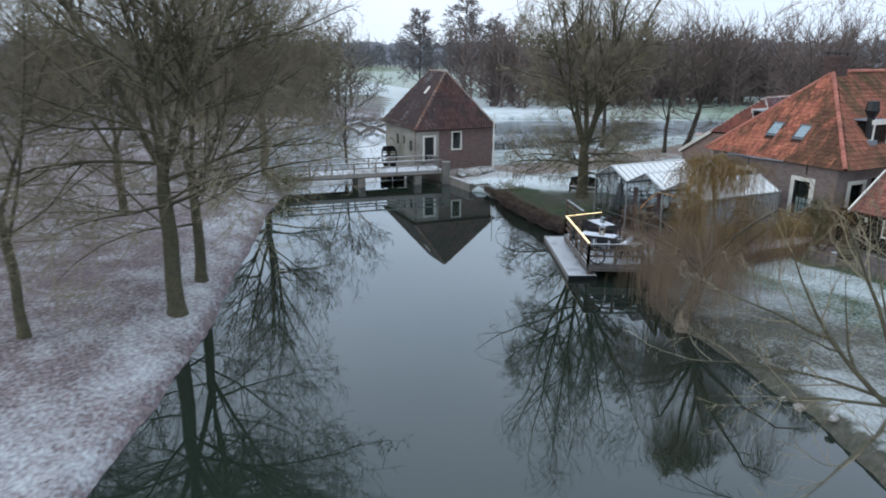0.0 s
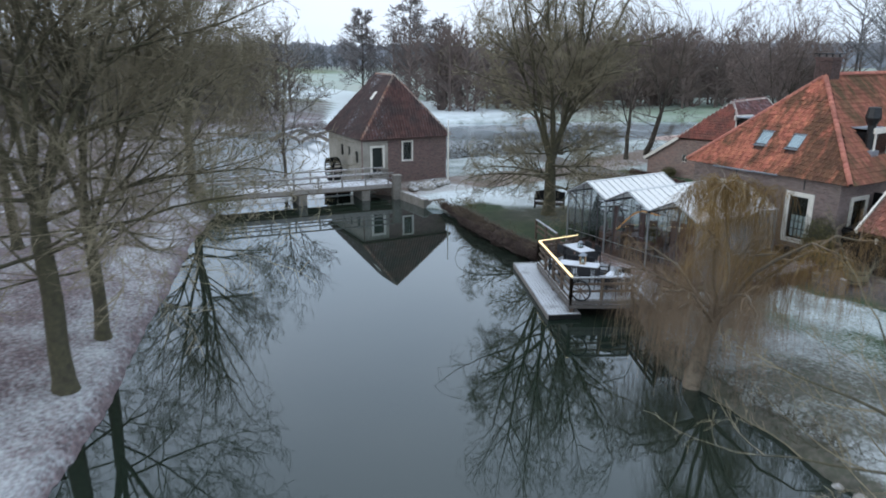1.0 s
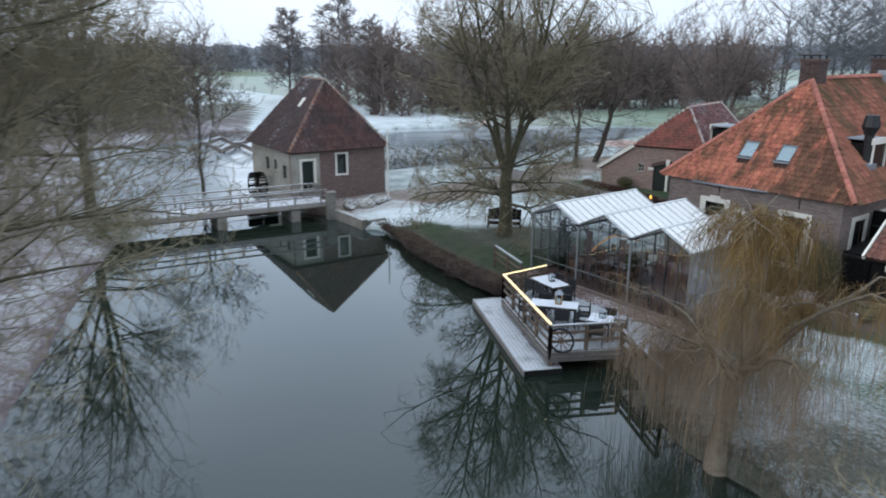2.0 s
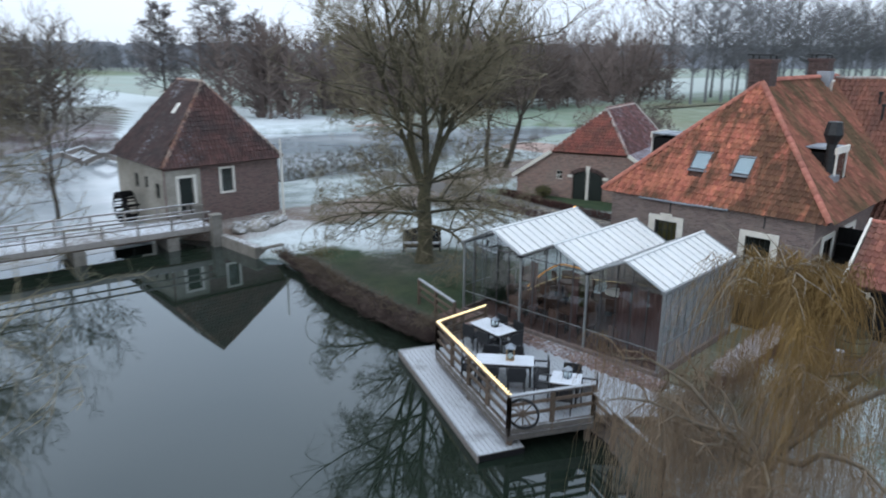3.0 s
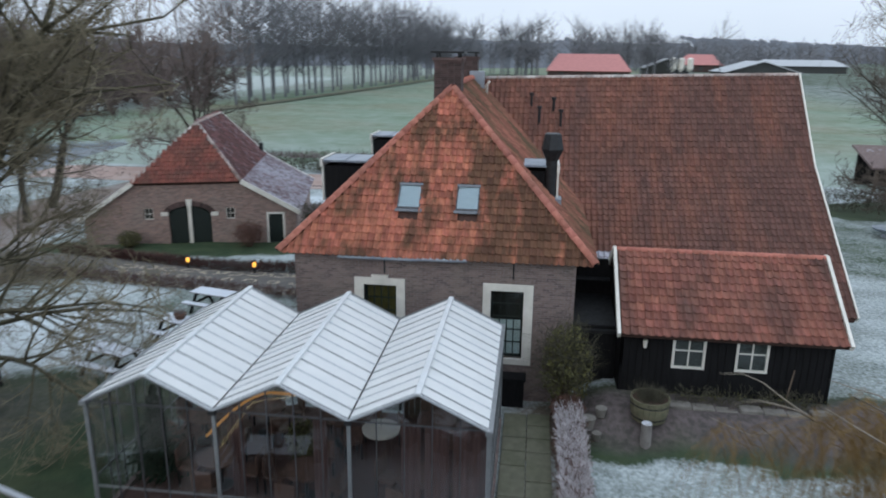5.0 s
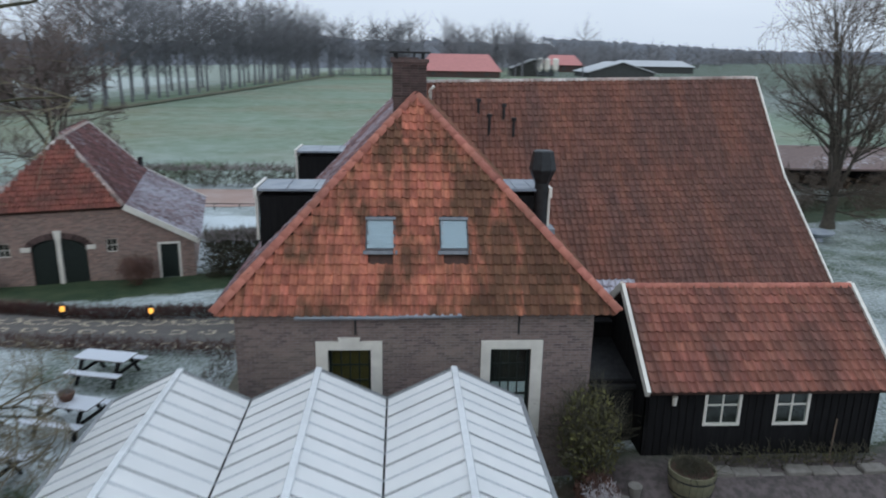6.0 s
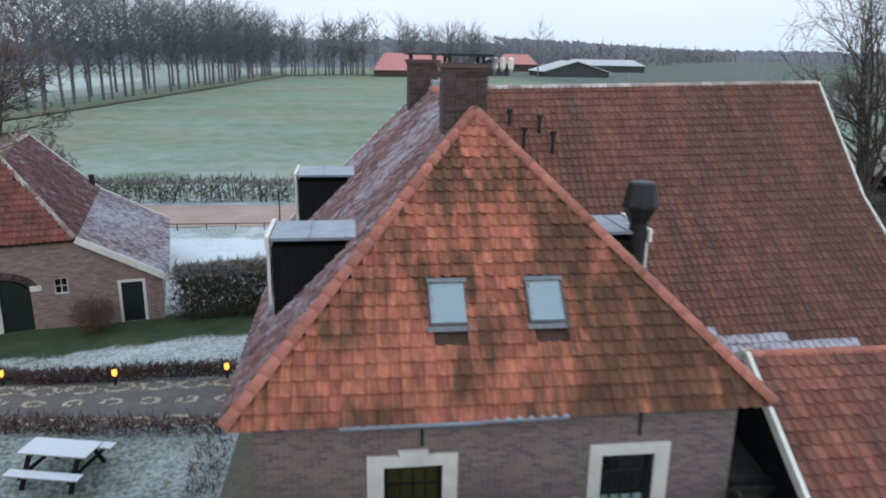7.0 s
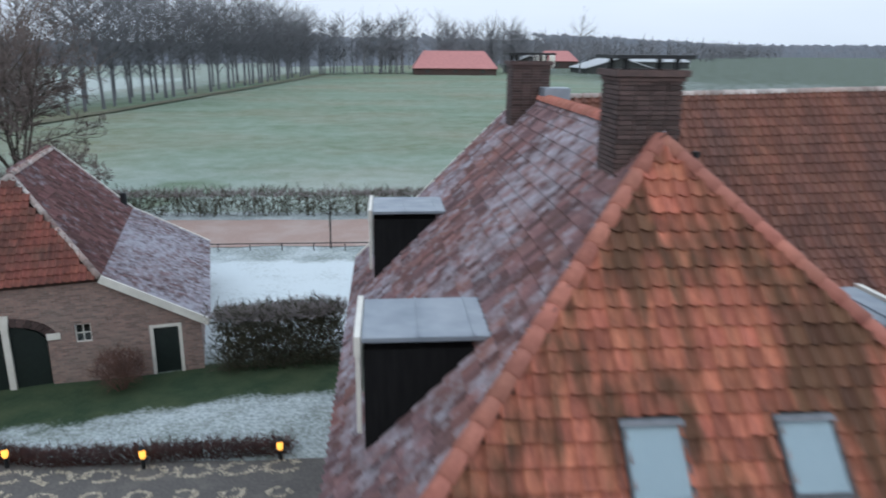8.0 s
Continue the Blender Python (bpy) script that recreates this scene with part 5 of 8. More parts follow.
# ---- the glasshouse: three gabled bays ----
gh = thing("greenhouse", "glass greenhouse of three gabled bays with a frosted roof", "greenhouse")
GX, GY0, GY1, GB, GG, GR = (-1.78, 0.98, 3.76, 6.52), -6.9, -1.5, 0.75, 3.53, 4.21
part("base_wall", Shape().box(GX[0] - 0.05, GX[3] + 0.05, GY0 - 0.07, GY0 + 0.07, 0.4, 0.86).box(GX[3] - 0.06, GX[3] + 0.06, GY0 + 0.07, GY1, 0.4, 0.86).box(GX[0] - 0.06, GX[0] + 0.06, GY0 + 0.07, GY1, 0.4, 0.86), brick_mat, gh, "low brick plinth")
bar = Shape()
for a, b in zip(GX, GX[1:]):
    mid = (a + b) / 2
    for y in (GY0, GY1):
        bar.beam((a, y, GG), (mid, y, GR), 0.05, 0.07).beam((b, y, GG), (mid, y, GR), 0.05, 0.07)
        bar.beam((a, y, 0.86), (a, y, GG), 0.075, 0.05, up=(0, 1, 0)).beam((a, y, 1.55), (b, y, 1.55), 0.025, 0.025)
        for i in range(1, 5):
            x = a + (b - a) * i / 5
            top = GG + (GR - GG) * (1 - abs(x - mid) / (mid - a))
            part("glazing_bar", Shape().beam((x, y, 0.86), (x, y, top), 0.02, 0.035, up=(0, 1, 0)), dark_bar, gh)
        part("tie_bar", Shape().beam((a, y, GG), (b, y, GG), 0.025, 0.03), dark_bar, gh)
for y in (GY0, GY1):
    bar.beam((GX[3], y, 0.86), (GX[3], y, GG), 0.085, 0.085, up=(0, 1, 0))
for x in (GX[0], GX[3]):
    for i in range(1, 10):
        y = GY0 + (GY1 - GY0) * i / 10
        part("glazing_bar", Shape().beam((x, y, 0.86), (x, y, GG), 0.02, 0.03, up=(0, 1, 0)), alu, gh)
    bar.beam((x, GY0, 1.75), (x, GY1, 1.75), 0.03, 0.03)
part("frame", bar, alu, gh, "grey aluminium glazing frame")
for k, (a, b) in enumerate(zip(GX, GX[1:])):
    mid = (a + b) / 2
    for y in (GY0 + 0.03, GY1 - 0.03):
        s = Shape().add([(a, y, 0.86), (b, y, 0.86), (b, y, GG), (mid, y, GR), (a, y, GG)], [(0, 1, 2, 3, 4)])
        part("pane", s, glass_hot, gh).visible_shadow = False
    ridge = Shape().beam((mid, GY0 - 0.1, GR + 0.03), (mid, GY1 + 0.08, GR + 0.03), 0.13, 0.06)
    part("ridge_cap", ridge, ridge_pale, gh, "pale ridge cap", bevel=0.012)
    n_p = 13
    for side_x in (a, b):
        for i in range(n_p):
            y0, y1 = GY0 - 0.08 + (GY1 - GY0 + 0.14) * i / n_p, GY0 - 0.08 + (GY1 - GY0 + 0.14) * (i + 1) / n_p
            part("roof_pane", Shape().slab([(side_x, y0 + 0.012, GG + 0.03), (side_x, y1 - 0.012, GG + 0.03), (mid, y1 - 0.012, GR + 0.03), (mid, y0 + 0.012, GR + 0.03)], 0.012), frosted_pane, gh)
        for i in range(n_p + 1):
            y0 = GY0 - 0.08 + (GY1 - GY0 + 0.14) * i / n_p
            part("roof_bar", Shape().beam((side_x, y0, GG + 0.035), (mid, y0, GR + 0.035), 0.022, 0.03), alu if i % 2 else pale_bar, gh)
for x in GX:
    edge = x in (GX[0], GX[3])
    part("gutter", Shape().box(x - 0.07, x + 0.07, GY0 - 0.1, GY1 + 0.1, GG - 0.06, GG + 0.035).box(x - 0.03, x + 0.03, GY0 - 0.1, GY1 + 0.1, GG + 0.035, GG + 0.04), alu if edge else dark_metal, gh, "grey gutter" if edge else "dark valley gutter")
rimed_glass = surf("rimed_glass", (0.62, 0.65, 0.67), (0.5, 0.53, 0.55), scale=5, rough=0.35, bump=0.05, stretch=(1, 6, 0.5))
_n, _l = rimed_glass.node_tree.nodes, rimed_glass.node_tree.links
_tr, _mx = _n.new("ShaderNodeBsdfTransparent"), _n.new("ShaderNodeMixShader")
_mx.inputs[0].default_value = 0.66
_l.new(_n["Principled BSDF"].outputs[0], _mx.inputs[1])
_l.new(_tr.outputs[0], _mx.inputs[2])
_l.new(_mx.outputs[0], _n["Material Output"].inputs["Surface"])
for x, pane_mat in ((GX[0] + 0.02, glass_hot), (GX[3] - 0.02, rimed_glass)):
    part("pane", Shape().add([(x, GY0, 0.86), (x, GY1, 0.86), (x, GY1, GG), (x, GY0, GG)], [(0, 1, 2, 3)]), pane_mat, gh).visible_shadow = False
brown_floor = surf("brick_floor", (0.14, 0.08, 0.07), (0.095, 0.058, 0.052), scale=10, rough=0.8, vary=0.2)
solid("greenhouse_floor", Shape().box(GX[0] + 0.06, GX[3] - 0.06, GY0 + 0.07, GY1, 0.4, 0.76), brown_floor, "red-brown paved greenhouse floor", "floor", kind="structure")

# ---- terrace strip of clinker bricks between glasshouse and deck ----
terrace = thing("terrace", "strip of frosted clinker bricks in front of the greenhouse", "terrace", kind="structure")
part("bed", Shape().box(-2.1, 7.0, -8.05, -6.98, 0.2, 0.74), mortar, terrace)
clink = surf("clinker_brick", (0.20, 0.13, 0.108), (0.135, 0.09, 0.08), scale=9, rough=0.9, vary=0.35, frost=0.32, frost_scale=9)
br_me = Shape().box(-0.1, 0.1, -0.048, 0.048, 0, 0.035).mesh("brick", clink, bevel=0.006)
rnd = random.Random(4)
for i in range(43):
    for j in range(7):
        part("brick", br_me, None, terrace).matrix_basis = pose(-2.0 + i * 0.21 + (j % 2) * 0.1, -7.95 + j * 0.135, 0.74 + rnd.uniform(-0.004, 0.004), 0, 0, rnd.uniform(-2, 2)) @ Matrix.Diagonal((1, 1.25, 1, 1))

# ---- the deck over the water and its pontoon ----
DECK_Z = 0.80
deck = thing("deck", "frosty wooden deck over the water", "deck", kind="structure")
ANG = -25.0
dm = pose(0.26, -10.42, 0, 0, 0, ANG)
deck_poly = [(0.32, -7.95), (0.26, -10.42), (5.28, -12.76), (6.49, -10.5), (7.9, -9.4), (7.2, -8.05)]


def inside_poly(poly, x, y):
    odd = False
    for (ax, ay), (bx, by) in zip(poly, poly[1:] + poly[:1]):
        if (ay > y) != (by > y) and x < (bx - ax) * (y - ay) / (by - ay) + ax:
            odd = not odd
    return odd


for i in range(42):
    v = -0.6 + i * 0.148
    hits = [u / 50 for u in range(-150, 600) if inside_poly(deck_poly, *(dm @ Vector((u / 50, v, 0))).xy)]
    if hits:
        part("plank", Shape().box(min(hits), max(hits), v - 0.069, v + 0.069, DECK_Z - 0.03, DECK_Z, dm), frost_wood, deck)
part("joists", Shape().beam((0.3, -8.0, DECK_Z - 0.12), (0.3, -10.4, DECK_Z - 0.12), 0.08, 0.16).beam((0.3, -10.4, DECK_Z - 0.12), (5.28, -12.74, DECK_Z - 0.12), 0.08, 0.16)
     .beam((5.28, -12.74, DECK_Z - 0.12), (6.47, -10.5, DECK_Z - 0.12), 0.08, 0.16).beam((6.47, -10.5, DECK_Z - 0.12), (7.9, -9.4, DECK_Z - 0.12), 0.08, 0.16), old_wood, deck)
for px, py in ((0.4, -10.3), (2.7, -11.45), (5.2, -12.6), (6.4, -10.6), (7.7, -9.5), (3.5, -9.2)):
    part("support_post", Shape().tube([(px, py, -1.0), (px, py, DECK_Z - 0.04)], [0.1, 0.1], 10), old_wood, deck)
for a_, b_ in (((0.26, -10.42), (5.28, -12.76)), ((5.28, -12.76), (6.49, -10.5)), ((0.26, -8.4), (0.26, -10.42))):
    for k in range(2):
        z_ = DECK_Z - 0.11 - 0.19 * k
        part("fascia_board", Shape().beam((a_[0], a_[1] - 0.05, z_), (b_[0] + (0.05 if b_[0] > 6 else 0), b_[1] - 0.05, z_), 0.035, 0.175), patchy_planks, deck, "frosted grey fascia board")
pont = thing("pontoon", "low frosted wooden pontoon along the deck", "pontoon")
pm = pose(-1.49, -10.56, 0, 0, 0, -25.5)
for j in range(9):
    part("plank", Shape().box(0, 7.2, 0.03 + j * 0.148, 0.168 + j * 0.148, 0.19, 0.22, pm), patchy_planks, pont)
part("hull", Shape().box(0.0, 7.2, 0.0, 1.38, -0.5, 0.185, pm), black_board, pont, "dark float")
part("edge_board", Shape().box(-0.04, 7.24, -0.04, 0.0, 0.02, 0.25, pm).box(-0.04, 0.0, 0.0, 1.4, 0.02, 0.25, pm), frost_wood, pont)

rail_lit = lamp_mat("lit_rope_light", (1.0, 0.80, 0.45), 1.3)
deck_rail = thing("deck_railing", "brown wooden deck railing, its top wound with warm lights", "railing")


def rail_run(a, b, lit, posts, z=1.76, base=DECK_Z):
    a, b = Vector((*a, 0)), Vector((*b, 0))
    up = Vector((0, 0, 1))
    part("top_rail", Shape().beam(a + up * (z - 0.03), b + up * (z - 0.03), 0.13, 0.06), frost_wood if not lit else old_wood, deck_rail, bevel=0.008)
    for h in (0.35, 0.66):
        part("mid_rail", Shape().beam(a + up * (base + h), b + up * (base + h), 0.05, 0.09), old_wood, deck_rail)
    for i in range(posts):
        p = a.lerp(b, i / max(1, posts - 1))
        part("post", Shape().box(p.x - 0.055, p.x + 0.055, p.y - 0.055, p.y + 0.055, base - 0.25, z - 0.06), old_wood, deck_rail, bevel=0.008)
    if lit:
        sh = Shape()
        d = b - a
        side_ = d.normalized().cross(up)
        n = int(d.length / 0.05)
        pts = [a + d * i / n + up * (z + 0.035) + side_ * 0.055 * math.sin(i * 2.1) for i in range(n + 1)]
        sh.tube(pts, [0.017] * len(pts), 5)
        part("rope_light", sh, rail_lit, deck_rail, "glowing warm rope light")


rail_run((0.36, -8.05), (0.26, -10.42), True, 3)
rail_run((0.26, -10.42), (5.28, -12.76), True, 5)
rail_run((5.28, -12.76), (6.49, -10.5), False, 3)
rail_run((6.49, -10.5), (9.4, -12.1), False, 4, z=1.5, base=0.55)
rail_run((-3.93, -7.26), (-0.99, -8.27), False, 3, z=1.62, base=0.62)


def cart_wheel():
    w = thing("cart_wheel", "old wooden cart wheel leaning on the railing", "wheel", pose(5.55, -12.5, 1.22, 0, 90, -62))
    rim_ = Shape()
    for i in range(20):
        t0, t1 = math.tau * i / 20, math.tau * (i + 1) / 20
        rim_.beam((0.42 * math.cos(t0), 0.42 * math.sin(t0), 0), (0.42 * math.cos(t1), 0.42 * math.sin(t1), 0), 0.06, 0.06)
    part("rim", rim_, dark_metal, w)
    part("hub", Shape().tube([(0, 0, -0.08), (0, 0, 0.08)], [0.08, 0.08], 10), old_wood, w)
    for i in range(10):
        t0 = math.tau * i / 10
        part("spoke", Shape().beam((0, 0, 0), (0.41 * math.cos(t0), 0.41 * math.sin(t0), 0), 0.03, 0.03), old_wood, w)


cart_wheel()
chair_black = surf("black_chair_frame", (0.02, 0.022, 0.026), (0.014, 0.015, 0.018), rough=0.5, frost=0.12)


def garden_table(m, lx, ly):
    t = thing("garden_table", "dark garden table with a frosted top", "table", m, group="tables on the deck")
    for i in range(5):
        y = -ly / 2 + ly * i / 5
        part("slat", Shape().box(-lx / 2, lx / 2, y + 0.004, y + ly / 5 - 0.004, 0.71, 0.745), frost_top, t, bevel=0.004)
    part("apron", Shape().box(-lx / 2 + 0.08, lx / 2 - 0.08, -ly / 2 + 0.06, ly / 2 - 0.06, 0.62, 0.708), dark_metal, t)
    for sx in (-1, 1):
        for sy in (-1, 1):
            part("leg", Shape().box(sx * (lx / 2 - 0.1) - 0.03, sx * (lx / 2 - 0.1) + 0.03, sy * (ly / 2 - 0.1) - 0.03, sy * (ly / 2 - 0.1) + 0.03, 0, 0.62), dark_metal, t)
    return t


def garden_chair():
    c = thing("garden_chair", "black metal garden chair dusted with frost", "chair", pose(0, 0, -50), group="chairs on the deck")
    part("seat", Shape().box(-0.25, 0.25, -0.24, 0.22, 0.40, 0.46), chair_black, c, bevel=0.015)
    part("backrest", Shape().prism([(-0.26, 0.46), (0.26, 0.46), (0.27, 0.80), (0.2, 0.86), (-0.2, 0.86), (-0.27, 0.80)], 0.19, 0.24), chair_black, c, bevel=0.012)
    for sx in (-1, 1):
        part("armrest", Shape().box(sx * 0.27 - 0.03, sx * 0.27 + 0.03, -0.22, 0.22, 0.62, 0.66), chair_black, c, bevel=0.008)
        for y in (-0.2, 0.21):
            part("leg", Shape().box(sx * 0.24 - 0.016, sx * 0.24 + 0.016, y - 0.016, y + 0.016, 0, 0.63 if y < 0 else 0.88), chair_black, c)
    return c


def lantern(m, tall, mat, label):
    t = thing("lantern", label, "lantern", m, group="lanterns")
    s = Shape().box(-0.09, 0.09, -0.09, 0.09, 0, 0.03)
    for sx in (-1, 1):
        for sy in (-1, 1):
            s.box(sx * 0.085 - 0.012, sx * 0.085 + 0.012, sy * 0.085 - 0.012, sy * 0.085 + 0.012, 0.03, tall)
    part("frame", s, mat, t)
    part("pane", Shape().box(-0.082, 0.082, -0.082, 0.082, 0.03, tall), glass, t)
    part("roof", Shape().add([(-0.12, -0.12, tall), (0.12, -0.12, tall), (0.12, 0.12, tall), (-0.12, 0.12, tall), (0, 0, tall + 0.12)], [(0, 1, 4), (1, 2, 4), (2, 3, 4), (3, 0, 4), (3, 2, 1, 0)]), zinc, t)
    part("candle", Shape().tube([(0, 0, 0.03), (0, 0, tall * 0.5)], [0.04, 0.04], 10), curtain, t)


pine = surf("pale_pine", (0.42, 0.29, 0.17), (0.34, 0.23, 0.13), rough=0.7)
chair0 = garden_chair()
for (tx, ty, rot, lx, ly, chairs) in ((1.45, -8.95, -8, 1.5, 0.85, ((-0.4, -0.55, 180), (0.35, -0.55, 180), (-0.4, 0.6, 0), (0.4, 0.6, 0), (0.95, 0.0, -90))),
                                      (3.45, -10.72, 38, 1.75, 0.75, ((-0.45, -0.6, 180), (0.35, -0.6, 180), (-0.45, 0.6, 0), (0.3, 0.6, 0), (1.1, 0, -90), (-1.1, 0, 90))),
                                      (5.5, -10.45, 28, 0.85, 0.8, ((0.0, -0.6, 180), (-0.65, 0, 90), (0.65, 0.1, -90), (0.1, 0.62, 0)))):
    tm = pose(tx, ty, DECK_Z, 0, 0, rot)
    garden_table(tm, lx, ly)
    for cx, cy, cr in chairs:
        copy_thing(chair0, tm @ pose(cx, cy, 0, 0, 0, cr + random.uniform(-8, 8)))
for o in list(chair0.children_recursive) + [chair0]:
    bpy.data.objects.remove(o)
lantern(pose(1.5, -8.9, DECK_Z + 0.745), 0.24, dark_metal, "small dark metal lantern on the table")
lantern(pose(3.55, -10.6, DECK_Z + 0.745, 0, 0, 38) @ Matrix.Diagonal((1.3, 1.3, 1.3, 1)), 0.3, pine, "pale wooden lantern with metal roof on the table")
lantern(pose(5.5, -10.4, DECK_Z + 0.745), 0.26, zinc, "grey metal lantern on the table")


# ---- trees ----
bark_oak = surf("mossy_bark", (0.09, 0.084, 0.047), (0.05, 0.046, 0.03), scale=6, rough=0.95, bump=0.5, c3=(0.05, 0.045, 0.035), coarse=1.2)
bark_dark = surf("dark_bark", (0.062, 0.054, 0.042), (0.038, 0.034, 0.028), scale=6, rough=0.95, bump=0.4)
twig_olive = surf("olive_twigs", (0.21, 0.182, 0.122), (0.14, 0.12, 0.08), scale=3, rough=0.95, bump=0.0)
twig_brown = surf("brown_twigs", (0.10, 0.078, 0.062), (0.065, 0.052, 0.043), scale=3, rough=0.95, bump=0.0)
twig_willow = surf("willow_twigs", (0.25, 0.155, 0.05), (0.165, 0.105, 0.04), scale=2, rough=0.9, bump=0.0, c3=(0.12, 0.08, 0.042), coarse=0.7, amount=0.7)
twig_alder = surf("alder_twigs", (0.175, 0.16, 0.162), (0.125, 0.115, 0.118), scale=1, rough=0.95, bump=0.0)
# greyed and lightened: distance haze is put into this twig colour
twig_hazed = surf("haze_tinted_far_twigs", (0.18, 0.185, 0.20), (0.13, 0.133, 0.145), scale=0.4, rough=1.0, bump=0.0)
twig_rust = surf("rusty_twigs", (0.155, 0.12, 0.108), (0.112, 0.088, 0.08), scale=0.5, rough=1.0, bump=0.0)
twig_trail = surf("willow_twig_ends", (0.23, 0.165, 0.108), (0.16, 0.115, 0.078), scale=2, rough=0.9, bump=0.0)
bark_pale = surf("pale_willow_bark", (0.26, 0.225, 0.18), (0.17, 0.145, 0.115), scale=6, rough=0.9, bump=0.3)
bark_willow = surf("willow_bark", (0.17, 0.14, 0.105), (0.105, 0.085, 0.062), scale=6, rough=0.95, bump=0.4)


class Twigs:
    """Tapered three-sided sticks, gathered for one mesh."""

    def __init__(self):
        self.a, self.b, self.ra, self.rb = [], [], [], []

    def stick(self, a, b, ra, rb):
        self.a.append(tuple(a)), self.b.append(tuple(b)), self.ra.append(ra), self.rb.append(rb)

    def mesh(self, name, material):
        a, b = np.array(self.a), np.array(self.b)
        ra, rb = np.array(self.ra)[:, None], np.array(self.rb)[:, None]
        d = b - a
        d /= np.maximum(np.linalg.norm(d, axis=1, keepdims=True), 1e-6)
        s = np.cross(d, np.array([0.43, 0.71, 0.55]))
        s /= np.maximum(np.linalg.norm(s, axis=1, keepdims=True), 1e-6)
        t = np.cross(d, s)
        rings = []
        for p, r in ((a, ra), (b, rb)):
            for c in (0.0, 2.094, 4.189):
                rings.append(p + (s * math.cos(c) + t * math.sin(c)) * r)
        v = np.stack(rings, 1).reshape(-1, 3)
        k = np.arange(len(a))[:, None, None] * 6
        f = (np.array([[0, 1, 4, 3], [1, 2, 5, 4], [2, 0, 3, 5]])[None] + k).reshape(-1, 4)
        me = bpy.data.meshes.new(name)
        me.from_pydata(v.tolist(), [], f.tolist())
        me.materials.append(material)
        me.update()
        return me


def rand_dir(rnd):
    z = rnd.uniform(-1, 1)
    t = rnd.uniform(0, math.tau)
    r = math.sqrt(1 - z * z)
    return Vector((r * math.cos(t), r * math.sin(t), z))


def spray(rnd, limbs, twigs, p, d, ln, r, level, counts, fine, bend):
    """A bough and the sprays on it: level 0 a limb, 1 a side branch, 2 a twig, 3 a twig end. bend sags the outer part of a limb or lifts it."""
    steps = (6, 4, 3, 1)[level]
    end_r = max(r * 0.2, fine * 0.6)
    pts, radii = [p.copy()], [r]
    for i in range(steps):
        t = (i + 1) / steps
        pull = 0.05 if level else bend * 0.55 if bend > 0 else -bend * (0.35 - 0.95 * t)
        d = (d + rand_dir(rnd) * (0.13, 0.2, 0.26, 0.2)[level] + Vector((0, 0, pull))).normalized()
        out = math.hypot(p.x, p.y)
        if out > counts[3] * 0.8:
            d = (d - Vector((p.x, p.y, 0)) * ((out / counts[3] - 0.8) * 1.6 / out)).normalized()
        p = p + d * (ln / steps)
        pts.append(p.copy())
        radii.append(r + (end_r - r) * t)
    if r > 0.035:
        limbs.tube(pts, radii, 7 if r > 0.12 else 5, caps=False)
    else:
        for a, b, ra, rb in zip(pts, pts[1:], radii, radii[1:]):
            twigs.stick(a, b, max(ra, fine), max(rb, fine * 0.7))
    if level == 3:
        return pts
    for i in range(counts[level]):
        t = rnd.uniform((0.22, 0.2, 0.15)[level], 1.0) if i else 1.0
        k = min(int(t * steps), steps - 1)
        q = pts[k].lerp(pts[k + 1], t * steps - k)
        axis = (pts[k + 1] - pts[k]).normalized()
        side = axis.cross(rand_dir(rnd) + Vector((0, 0, 0.4)))
        side = side.normalized() if side.length > 1e-3 else Vector((1, 0, 0))
        ang = rnd.uniform(0.5, 1.05) * (0.4 if not i else 1.0)
        share = rnd.uniform(*((0.3, 0.56), (0.3, 0.55), (0.35, 0.65))[level]) * (1.2 - 0.5 * t)
        spray(rnd, limbs, twigs, q, axis * math.cos(ang) + side * math.sin(ang), ln * share, min(radii[k] * 0.62, (0.06, 0.022, fine)[level]), level + 1, counts, fine, 0.0)
    return pts


